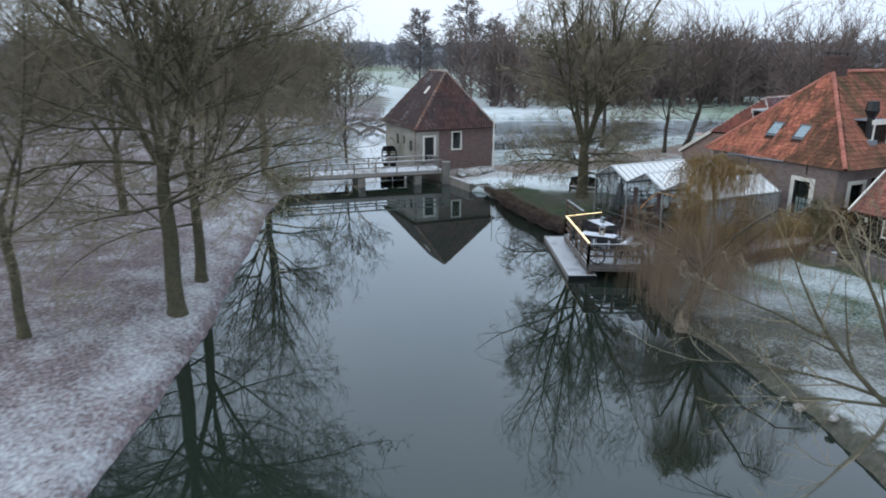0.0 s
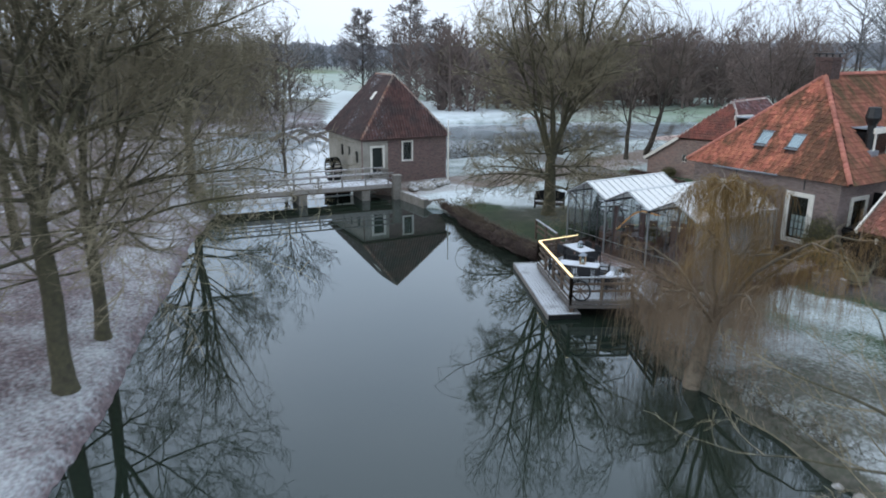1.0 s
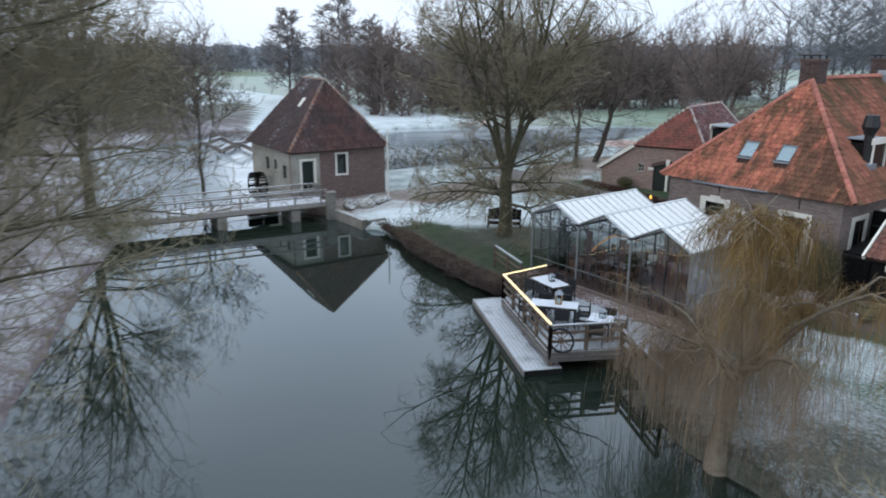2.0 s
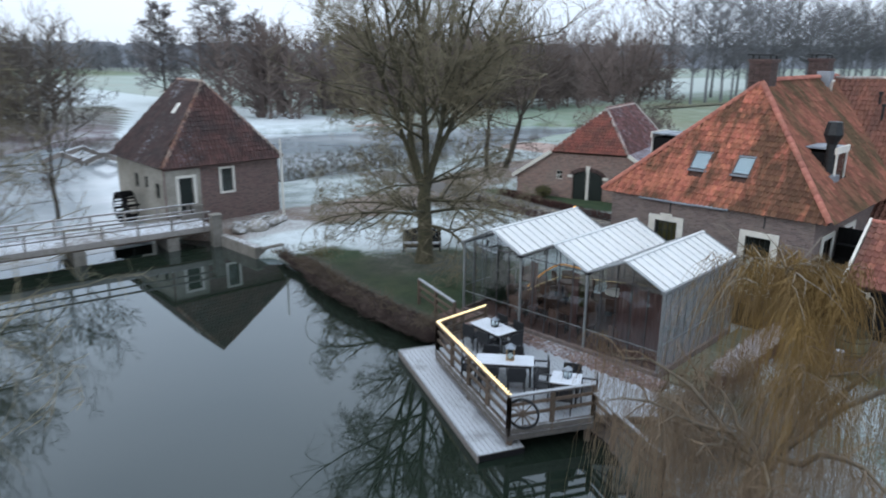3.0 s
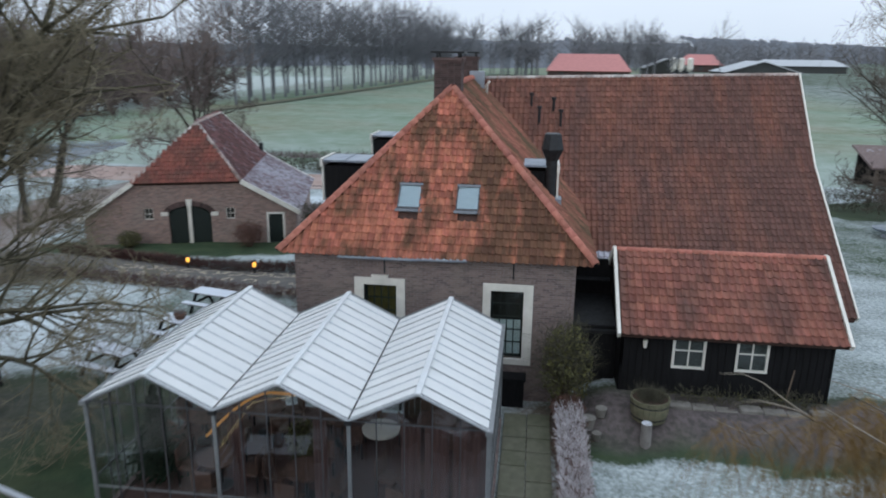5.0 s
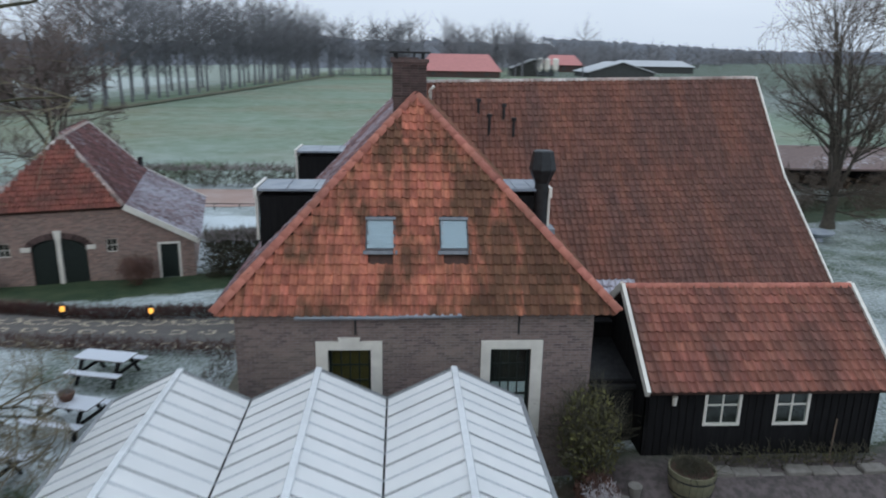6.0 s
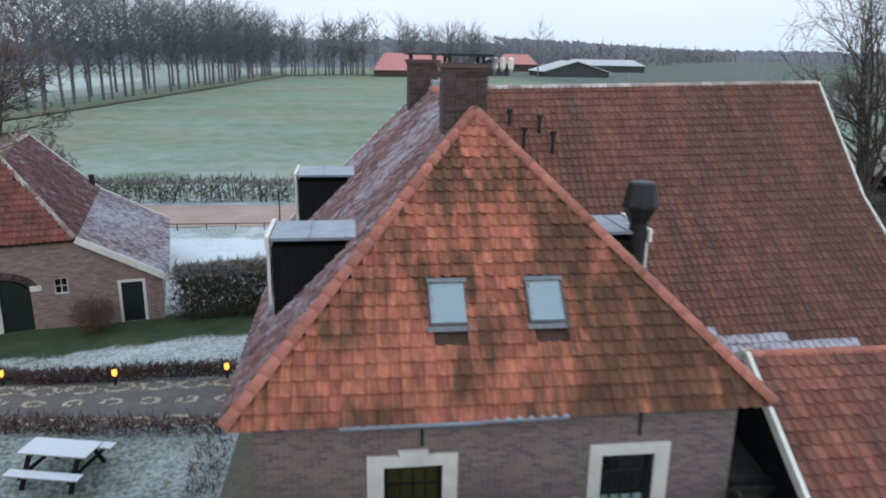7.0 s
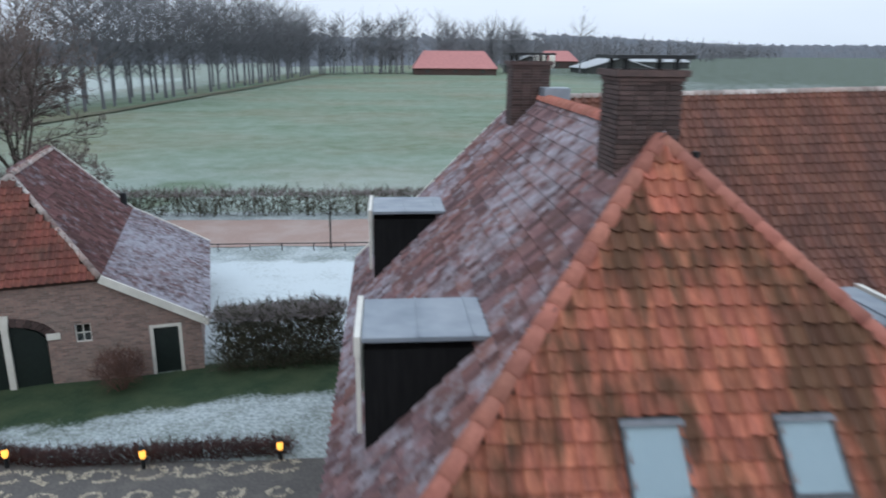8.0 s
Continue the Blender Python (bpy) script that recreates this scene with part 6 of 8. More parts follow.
def bare_tree(name, x, y, tall, girth, seed, label, bark, twig, counts=(9, 6, 5, 6.5), leaders=5, low=8, mid=3, bole=0.24, reach=0.42, sag=0.4, flare=0.55, fine=0.006, lean=(0, 0), group=""):
    """A bare broadleaf: a short bole, leaders that fork up from it, sweeping low limbs and limbs off the leaders."""
    rnd = random.Random(seed)
    z = float(land_height(np.array([x * 1.0]), np.array([y * 1.0]))[0]) - 0.15
    tree = thing(name, label, "tree", pose(x, y, z), group)
    limbs, twigs = Shape(), Twigs()
    top = tall * bole
    trunk = [Vector((lean[0] * h + rnd.uniform(-1, 1) * 0.05 * h ** 0.5, lean[1] * h + rnd.uniform(-1, 1) * 0.05 * h ** 0.5, h)) for h in (0, top * 0.3, top * 0.65, top, top * 1.25)]
    limbs.tube([Vector((0, 0, -0.2)), Vector((0, 0, 0.15))] + [Vector((0, 0, 0.55))] + trunk[1:], [girth * 1.6, girth * 1.3, girth * 1.05, girth * 0.94, girth * 0.88, girth * 0.8, girth * 0.5], 10, caps=False)
    for i in range(leaders):
        a = math.tau * (i / max(1, leaders - 1)) + rnd.uniform(-0.4, 0.4)
        tilt = flare * rnd.uniform(0.55, 1.1) if i else 0.08
        d = Vector((math.cos(a) * math.sin(tilt) + lean[0], math.sin(a) * math.sin(tilt) + lean[1], math.cos(tilt))).normalized()
        start = trunk[2].lerp(trunk[4], rnd.uniform(0.35, 1.0) if i else 1.0)
        ln = (tall - start.z) * rnd.uniform(0.82, 1.05)
        pts = spray(rnd, limbs, twigs, start, d, ln, girth * rnd.uniform(0.3, 0.42), 0, counts, fine, 0.1)
        for j in range(mid):
            t = rnd.uniform(0.12, 0.6)
            k = int(t * 6)
            b = a + rnd.uniform(-1.5, 1.5) + (0 if i else rnd.uniform(-3, 3))
            out = Vector((math.cos(b), math.sin(b), rnd.uniform(0.1, 0.9))).normalized()
            spray(rnd, limbs, twigs, pts[k].lerp(pts[k + 1], t * 6 - k), out, reach * tall * rnd.uniform(0.6, 1.0) * (1.1 - 0.7 * t), girth * 0.18, 0, counts, fine, 0.06)
    for i in range(low):
        a = math.tau * i / low + rnd.uniform(-0.35, 0.35)
        start = trunk[1].lerp(trunk[4], rnd.uniform(0.3, 1.0))
        out = Vector((math.cos(a), math.sin(a), rnd.uniform(-0.12, 0.4))).normalized()
        spray(rnd, limbs, twigs, start, out, reach * tall * rnd.uniform(0.75, 1.1), girth * rnd.uniform(0.16, 0.25), 0, counts, fine, -sag * rnd.uniform(0.3, 1.0))
    part("trunk", limbs, bark, tree, smooth=True)
    part("crown", twigs.mesh("crown", twig), None, tree, "bare winter twigs", kind="stuff")
    return tree


def alder(x, y, tall, seed):
    """A tall alder: one leader with short level boughs all the way up."""
    rnd = random.Random(seed)
    z = float(land_height(np.array([x * 1.0]), np.array([y * 1.0]))[0]) - 0.15
    tree = thing("alder_tree", "tall dense bare alder beyond the mill", "tree", pose(x, y, z), "alders")
    limbs, twigs = Shape(), Twigs()
    limbs.tube([(0, 0, 0), (0.1, 0.1, tall * 0.5), (0, 0.2, tall)], [0.26, 0.17, 0.04], 7, caps=False)
    for i in range(70):
        t = 0.12 + 0.86 * (i + rnd.random()) / 70
        a = rnd.uniform(0, math.tau)
        out = Vector((math.cos(a), math.sin(a), rnd.uniform(-0.1, 0.75))).normalized()
        spray(rnd, limbs, twigs, Vector((0, 0.1, t * tall)), out, tall * (0.34 - 0.25 * t ** 1.8) * rnd.uniform(0.5, 1.15), 0.06, 1, (0, 11, 5, 9.0), 0.045, 0.0)
    part("trunk", limbs, bark_dark, tree, smooth=True)
    part("crown", twigs.mesh("crown", twig_alder), None, tree, "bare winter twigs", kind="stuff")


# by the bench: a great spreading oak
bare_tree("oak_tree", -7.81, -3.17, 16.5, 0.40, 11, "great bare oak with mossy spreading limbs on the lawn", bark_oak, twig_olive, counts=(14, 8, 6, 5.0), leaders=7, low=12, mid=3, bole=0.2, reach=0.32, sag=0.5, flare=0.42, fine=0.0075)
# the left bank
for k, (x, y, tall, g, full, wide) in enumerate(((2.9, -31.1, 19, 0.33, (14, 8, 5, 8.6), 0.43), (-1.0, -29.6, 17, 0.25, (13, 7, 5, 7.5), 0.42), (3.7, -36.3, 15, 0.2, (9, 6, 4, 6.5), 0.4),
                                                   (-27.5, -20.6, 17.5, 0.36, (12, 6, 5, 6.8), 0.38), (-8, -40, 17, 0.3, (8, 5, 4, 7.0), 0.4), (-15, -32, 15, 0.26, (8, 5, 4, 6.0), 0.4))):
    bare_tree("bank_tree", x, y, tall, g, 40 + k, "bare mossy deciduous tree on the frosty pond bank", bark_oak, twig_olive, group="trees on the bank",
              counts=full, leaders=6, low=8, mid=3 if k in (0, 1, 3) else 2, bole=0.26, reach=wide, sag=0.3, flare=0.5, fine=0.0075 if k < 3 else 0.0085)
# behind the mill and the oak
for k, (x, y, tall, g) in enumerate(((-22.1, 17.9, 12, 0.2), (-23.2, 21.8, 12.5, 0.28), (-27.5, 14.5, 13, 0.22), (-32.0, -12.0, 12.0, 0.15))):
    bare_tree("lakeside_tree", x, y, tall, g, 60 + k, "bare dark tree beside the water meadow", bark_dark, twig_brown, group="lakeside trees",
              counts=(9, 6, 3, 5.0), leaders=4, low=4, mid=2, bole=0.3, reach=0.36, sag=0.1, lean=(0.25, 0.1) if k == 1 else (0, 0), fine=0.010)
bare_tree("lakeside_tree", -21.8, 39.8, 14, 0.28, 64, "broad bare tree with rust-brown twigs beside the field", bark_dark, twig_rust, group="lakeside trees",
          counts=(12, 7, 4, 5.5), leaders=6, low=10, mid=3, bole=0.13, reach=0.38, fine=0.017)
for k, (x, y, tall) in enumerate(((-111, 32, 17.5), (-107, 41, 20), (-104, 46, 16))):
    alder(x, y, tall, 70 + k)
bare_tree("garden_tree", 28.4, 23.2, 13.6, 0.34, 82, "mossy bare tree forking low beyond the barn wing", bark_dark, twig_brown, counts=(12, 6, 5, 4.6), leaders=8, low=8, mid=2, bole=0.13, reach=0.28, sag=0.1, flare=0.34, fine=0.009)
bare_tree("bank_tree", 22.2, -15.6, 6.5, 0.27, 85, "low bare tree leaning over the pond bank", bark_oak, twig_olive, counts=(6, 4, 3, 7.0), leaders=4, low=6, mid=1, bole=0.22, reach=0.75, sag=0.1, flare=1.0, lean=(-0.3, -0.05), fine=0.008)


def weeping_willow(x, y, tall, seed):
    rnd = random.Random(seed)
    z = float(land_height(np.array([x * 1.0]), np.array([y * 1.0]))[0]) - 0.2
    tree = thing("willow_tree", "weeping willow with trailing ochre twigs leaning over the water", "tree", pose(x, y, z))
    limbs, twigs, trail = Shape(), Twigs(), Twigs()
    limbs.tube([(0, 0, -0.3), (-0.25, 0.3, 0.7), (-0.6, 1.2, 1.7), (-0.9, 2.0, 2.6)], [0.40, 0.3, 0.26, 0.2], 9, caps=False)
    tips = []
    for i in range(14):
        a = i / 14 * math.tau + rnd.uniform(-0.2, 0.2)
        reach, high = rnd.uniform(1.3, 4.0) * (1.25 if math.cos(a) > 0.2 else 1.0), rnd.uniform(0.55, 0.8) * tall
        out = Vector((math.cos(a), math.sin(a), 0))
        if out.x < 0.1:
            high *= 0.8
        elif i % 3 == 0:
            high *= 1.15
        base = Vector((-0.75, 1.7, rnd.uniform(1.9, 2.6)))
        pts, radii = [], []
        for k in range(8):
            t = k / 7
            p = base + out * reach * t ** 0.9 + Vector((0, 0, (high - base.z) * math.sin(min(1.0, t * 1.15) * math.pi / 2) - 1.1 * max(0, t - 0.7)))
            pts.append(p + rand_dir(rnd) * 0.1)
            radii.append((0.075 if out.x > 0.1 else 0.05) * (1 - t) + 0.015)
        limbs.tube(pts, radii, 5, caps=False)
        tips += [(pts[k], radii[k]) for k in range(3, 8)]
        for _ in range(7):
            q = pts[rnd.randrange(2, 7)]
            d = (rand_dir(rnd) + out * 0.8 + Vector((0, 0, 0.35))).normalized()
            prev, r0 = q, 0.022
            for s in range(3):
                nxt = prev + d * rnd.uniform(0.25, 0.5)
                trail.stick(prev, nxt, r0, r0 * 0.7)
                d, prev, r0 = (d + rand_dir(rnd) * 0.4 + Vector((0, 0, -0.25))).normalized(), nxt, r0 * 0.7
                tips.append((prev, r0))
    for p, _ in tips:
        for _ in range(11 if p.z > 2.6 else 6):
            q = p + rand_dir(rnd) * 0.16
            d = (rand_dir(rnd) * 0.5 + Vector((0, 0, -0.5))).normalized()
            r0 = 0.004
            drop = rnd.uniform(0.9, 3.1) if p.z > 2.6 else rnd.uniform(0.7, 2.2)
            n = 5
            for s in range(n):
                nxt = q + d * drop / n
                if nxt.z < -z - 0.1:
                    break
                (twigs if s < 3 and p.z > 4.3 else trail).stick(q, nxt, r0, r0 * 0.85)
                if rnd.random() < 0.2:
                    trail.stick(nxt, nxt + (d + rand_dir(rnd) * 0.5) * rnd.uniform(0.15, 0.4), r0 * 0.7, r0 * 0.4)
                q, r0 = nxt, r0 * 0.92
                d = (d * 0.55 + Vector((0, 0, -0.6)) + rand_dir(rnd) * 0.12).normalized()
    pale = Shape()
    for i in range(8):
        a = -0.5 + i * 0.8 + rnd.uniform(-0.2, 0.2)
        out = Vector((math.cos(a), math.sin(a), 0))
        base, reach, rise = Vector((-0.72, 1.45, 6.55 - z)), rnd.uniform(1.3, 2.7), rnd.uniform(0.05, 0.45)
        pts = [base + out * reach * t + Vector((0, 0, rise * math.sin(t * 2.6) - 0.5 * t * t)) + rand_dir(rnd) * 0.24 * min(1.0, 3 * t) for t in (0, 0.15, 0.3, 0.48, 0.65, 0.82, 1.0)]
        pale.tube(pts, [0.018, 0.015, 0.012, 0.010, 0.008, 0.006, 0.004], 6, caps=False)
        for _ in range(2):
            p, d, w = pts[rnd.randrange(1, 6)], (out + rand_dir(rnd) + Vector((0, 0, 0.25))).normalized(), 0.014
            curl = [p]
            for s in range(5):
                curl.append(curl[-1] + d * 0.24)
                d = (d + rand_dir(rnd) * 0.35 + Vector((0, 0, -0.3))).normalized()
            pale.tube(curl, [w, 0.012, 0.01, 0.008, 0.006, 0.004], 4, caps=False)
        for p0, p in zip(pts[1:], pts[2:]):
            for _ in range(36 if out.x > -0.2 else 22):
                q, d = p0.lerp(p, rnd.random()) + rand_dir(rnd) * 0.12, (rand_dir(rnd) * 0.6 + Vector((0, 0, -0.65))).normalized()
                step = rnd.uniform(0.2, 0.48)
                for s in range(5):
                    e = q + d * step
                    twigs.stick(q, e, 0.006 - 0.0008 * s, 0.0052 - 0.0008 * s)
                    q, d = e, (d * 0.7 + Vector((0, 0, -0.45))).normalized()
    pale.tube([(-0.75, 1.7, 2.4), (-0.5, 1.8, 3.6), (-0.55, 1.6, 5.2), (-0.72, 1.45, 6.55 - z)], [0.15, 0.10, 0.065, 0.042], 8, caps=False)
    part("bough", pale, bark_pale, tree, "pale arching boughs", smooth=True, kind="stuff")
    part("trunk", limbs, bark_willow, tree, smooth=True)
    part("crown", twigs.mesh("crown", twig_willow), None, tree, "ochre twigs", kind="stuff")
    part("lower_crown", trail.mesh("lower_crown", twig_trail), None, tree, "brown trailing twig ends", kind="stuff")


weeping_willow(12.2, -13.5, 6.6, 5)


def wood(name, spots, tall, seed, twig, label, boughs=40, thick=0.09, wide=0.28, bole=0.3, fine=3):
    """Far bare trees, joined: a bole each, and boughs that fill a rounded crown."""
    rnd = random.Random(seed)
    tw = Twigs()
    zs = land_height(np.array([p[0] for p in spots], float), np.array([p[1] for p in spots], float)) - 0.3
    for (x, y), z0 in zip(spots, zs):
        h = tall * rnd.uniform(0.78, 1.1)
        low, broad = bole * rnd.uniform(0.75, 1.2), h * wide * rnd.uniform(0.75, 1.2)
        base, tip = Vector((x, y, z0)), Vector((x + rnd.uniform(-0.6, 0.6), y + rnd.uniform(-0.6, 0.6), z0 + h * 0.85))
        g = h * 0.015
        tw.stick(base, base.lerp(tip, 0.5), g, g * 0.7)
        tw.stick(base.lerp(tip, 0.5), tip, g * 0.7, thick * 0.5)
        half = h * (1 - low) / 2
        for i in range(boughs):
            u = rand_dir(rnd)
            r = rnd.uniform(0.5, 1.0)
            end = base + Vector((u.x * broad * r, u.y * broad * r, h * low + half + u.z * half * r))
            flat = math.hypot(end.x - x, end.y - y)
            start = base.lerp(tip, min(0.95, max(low * 0.8, (end.z - z0 - 0.75 * flat) / (h * 0.85))))
            knee = start.lerp(end, 0.55) + rand_dir(rnd) * h * 0.025
            tw.stick(start, knee, thick, thick * 0.65)
            tw.stick(knee, end, thick * 0.65, thick * 0.4)
            for k in range(fine):
                q = end if k % 2 else knee
                tw.stick(q, q + (u + rand_dir(rnd) * 0.9 + Vector((0, 0, 0.35))) * h * rnd.uniform(0.05, 0.1), thick * 0.45, thick * 0.22)
    ob = new(name, tw.mesh(name, twig))
    return tagged(ob, label, "trees", kind="stuff")


rnd = random.Random(77)
avenue = []
for i in range(34):
    t = i / 33
    avenue.append((-48 + 18 * t + rnd.uniform(-1, 1), 108 + 185 * t + rnd.uniform(-2, 2)))
    if i % 2:
        avenue.append((-56 + 16 * t + rnd.uniform(-3, 3), 112 + 190 * t + rnd.uniform(-4, 4)))
twig_bank = surf("bank_wood_twigs", (0.17, 0.148, 0.13), (0.12, 0.105, 0.094), scale=1, rough=0.95, bump=0.0)
# bluish grey, as the avenue's haze is mixed into the colour
twig_avenue_hazed = surf("haze_tinted_avenue_twigs", (0.15, 0.152, 0.164), (0.112, 0.114, 0.124), scale=0.4, rough=1.0, bump=0.0)
wood("avenue_trees", avenue, 25, 1, twig_avenue_hazed, "row of tall bare trees along the field", boughs=84, thick=0.085, wide=0.31, bole=0.3, fine=4)


def strip(n, ax, ay, bx, by, wide, seed):
    r = random.Random(seed)
    out = []
    for _ in range(n):
        t = r.random()
        out.append((ax + (bx - ax) * t + r.gauss(0, wide), ay + (by - ay) * t + r.gauss(0, wide)))
    return out


wood("far_wood", strip(66, -40, 305, 75, 340, 9, 14), 25, 8, twig_hazed, "distant bare trees behind the far farm", boughs=40, thick=0.13, wide=0.27, bole=0.22, fine=3)
wood("far_wood", strip(120, 30, 400, 170, 560, 14, 3), 23, 2, twig_hazed, "distant bare wood beyond the far farm", boughs=20, thick=0.17, wide=0.3, bole=0.12, fine=2)
wood("far_wood", strip(150, 160, 560, 640, 1220, 22, 4), 24, 6, twig_hazed, "distant bare wood receding along the horizon", boughs=10, thick=0.45, wide=0.36, bole=0.06, fine=1)
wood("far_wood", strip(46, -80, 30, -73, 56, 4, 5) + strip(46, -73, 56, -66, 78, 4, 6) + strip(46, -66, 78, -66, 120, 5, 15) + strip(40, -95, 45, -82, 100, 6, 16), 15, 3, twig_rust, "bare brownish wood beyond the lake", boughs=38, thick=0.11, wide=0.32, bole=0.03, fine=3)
wood("far_wood", strip(180, -270, 160, -330, 60, 14, 7) + strip(170, -330, 60, -300, -200, 14, 8), 14, 4, twig_hazed, "distant bare wood across the fields", boughs=10, thick=0.3, wide=0.34, bole=0.08, fine=1)
wood("bank_wood", strip(40, -78, -46, -80, -18, 4, 9) + strip(34, -80, -18, -92, 5, 4, 10) + strip(22, -40, -62, -70, -46, 4, 12), 14, 5, twig_bank, "bare woodland beyond the far bank", boughs=38, thick=0.09, wide=0.34, bole=0.05, fine=3)


def wood_mass(name, a, b, tall, deep, seed, label, mat=None):
    """The closed canopy of a wood so far off that single trees merge: a long bank with a ragged crest."""
    n, rows = 900, 4
    v, f = [], []
    ax, ay = a
    bx, by = b
    ln = math.hypot(bx - ax, by - ay)
    for j in range(rows):
        for i in range(n):
            t = i / (n - 1)
            p = Vector((ax + (bx - ax) * t, ay + (by - ay) * t, 0))
            k = noise.fractal(Vector((t * ln / 11, seed * 7.3, j * 0.7)), 0.9, 2.1, 5)
            out = Vector((-(by - ay), bx - ax, 0)).normalized() * (deep * j / 3 + 2.5 * noise.noise(Vector((t * ln / 6, j * 3.1, seed))))
            z = (0.0, 0.45, 0.85, 1.0)[j] * tall * (1 + 0.15 * k) + 3.0 * noise.noise(Vector((t * ln / 3.5, j * 1.7, seed + 9)))
            v.append(p + out + Vector((0, 0, z if j else -2)))
    for j in range(rows - 1):
        for i in range(n - 1):
            q = j * n + i
            f.append((q, q + 1, q + n + 1, q + n))
    solid(name, Shape().add(v, f), mat or hazed_canopy, label, "wood", kind="stuff")


# the blue-grey haze over the farthest woods is painted into their colour
hazed_canopy = surf("haze_tinted_wood", (0.16, 0.178, 0.207), (0.108, 0.122, 0.144), scale=0.35, rough=1.0, bump=0.0, c3=(0.15, 0.15, 0.165), coarse=0.05)
wood_mass("distant_wood", (-60, 420), (160, 610), 19, 34, 1, "haze-coloured bare wood behind the far farm")
wood_mass("distant_wood", (150, 600), (680, 1330), 25, 34, 4, "haze-coloured bare wood receding along the horizon")
wood_mass("distant_wood", (600, 1400), (1700, 1300), 27, 34, 5, "haze-coloured bare wood along the horizon")
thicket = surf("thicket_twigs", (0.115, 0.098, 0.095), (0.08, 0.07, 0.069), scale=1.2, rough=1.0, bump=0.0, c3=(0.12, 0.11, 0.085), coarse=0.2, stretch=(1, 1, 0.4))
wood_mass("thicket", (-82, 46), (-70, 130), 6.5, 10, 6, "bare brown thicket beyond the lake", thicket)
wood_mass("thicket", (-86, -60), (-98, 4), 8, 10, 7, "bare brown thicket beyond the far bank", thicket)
wood_mass("distant_wood", (-360, -320), (-330, 215), 12, 34, 2, "haze-coloured bare wood across the meadow")
wood_mass("distant_wood", (-300, 200), (-60, 560), 14, 34, 3, "haze-coloured bare wood behind the avenue")


# ---- lawn, garden and yard ----
def ground_z(x, y):
    return float(land_height(np.array([x * 1.0]), np.array([y * 1.0]))[0])


def draped(name, pts, wide, material, label, category, lift=0.02, step=0.5):
    """A strip that lies on the ground along pts."""
    line = [Vector((*p, 0)) for p in pts]
    mids = []
    for a, b in zip(line, line[1:]):
        n = max(1, int((b - a).length / step))
        mids += [a.lerp(b, i / n) for i in range(n)]
    mids.append(line[-1])
    across = max(2, int(wide / step))
    v, f = [], []
    for i, p in enumerate(mids):
        d = (mids[min(i + 1, len(mids) - 1)] - mids[max(i - 1, 0)]).normalized()
        s = Vector((-d.y, d.x, 0))
        for j in range(across + 1):
            v.append(p + s * wide * (j / across - 0.5))
    z = land_height(np.array([p.x for p in v]), np.array([p.y for p in v])) + lift
    k = across + 1
    for i in range(len(mids) - 1):
        for j in range(across):
            f.append((i * k + j + 1, i * k + j, (i + 1) * k + j, (i + 1) * k + j + 1))
    return solid(name, Shape().add([(p.x, p.y, h) for p, h in zip(v, z)], f), material, label, category, kind="structure", smooth=True)


verge_mat = surf("rough_verge", (0.14, 0.135, 0.09), (0.09, 0.09, 0.058), scale=1.5, rough=0.95, bump=0.3, c3=(0.10, 0.115, 0.06), coarse=0.2)
draped("field_verge", [(-46.5, 92), (-43.5, 112), (-34, 200), (-24.5, 296), (-10, 312), (14, 318)], 2.6, verge_mat, "rough brown verge under the avenue trees", "verge", lift=0.22, step=2.0)
gravel = surf("grey_gravel", (0.125, 0.115, 0.108), (0.085, 0.08, 0.076), scale=14, rough=0.95, bump=0.5, c3=(0.17, 0.155, 0.14), coarse=2.0, amount=0.5, sharp=(0.5, 0.7))
draped("garden_path", [(-30, 12.0), (-14, 10.5), (-8, 9.42), (-1.2, 9.35), (0.2, 9.35)], 2.9, gravel, "grey gravel path between low hedges, patched with frost", "path")
pale_fleck = surf("pale_tan_flecks", (0.46, 0.40, 0.31), (0.33, 0.28, 0.21), scale=6, rough=0.9, bump=0.1, vary=0.3, island=True)


def leaf_ring(x, y, wide, deep, seed):
    """Small pale flecks scattered in a ring on the path."""
    r = random.Random(seed)
    sh = Shape()
    for _ in range(int(150 * wide)):
        a, k = r.uniform(0.3, 5.9) + seed, r.gauss(1.0, 0.14)
        px, py = x + wide / 2 * k * math.cos(a), y + deep / 2 * k * math.sin(a)
        z, c = ground_z(px, py) + 0.026, r.uniform(0, math.tau)
        u, v = Vector((math.cos(c), math.sin(c), 0.1)) * r.uniform(0.03, 0.06), Vector((-math.sin(c), math.cos(c), 0.15)) * 0.025
        o = Vector((px, py, z))
        sh.add([o - u, o - v, o + u, o + v], [(0, 1, 2, 3)])
    solid("leaf_ring", sh, pale_fleck, "ring of small pale flecks on the gravel path", "leaves", kind="stuff")


for k in range(10):
    px, bend = -1.95 - 1.06 * k, 0.1 * max(0, k - 5)
    leaf_ring(px, 10.5 + bend - 0.05 * min(k, 5), 0.8, 0.5, k)
    leaf_ring(px + 0.08, 9.44 + bend, 0.5, 0.34, k + 20)
    leaf_ring(px + 0.05, 8.2 + bend, 0.72, 0.5, k + 40)
paving = surf("mossy_paving", (0.14, 0.13, 0.10), (0.10, 0.095, 0.075), scale=6, rough=0.9, bump=0.3, c3=(0.08, 0.09, 0.05), coarse=1.0, frost=0.2)
draped("side_path", [(-0.55, -1.4), (-0.5, 8.0)], 1.3, paving, "mossy paved path along the house wall", "path")
road_brick = surf("pink_brick_road", (0.36, 0.25, 0.215), (0.28, 0.20, 0.175), scale=10, rough=0.9, bump=0.2, c3=(0.42, 0.36, 0.33), coarse=0.5)
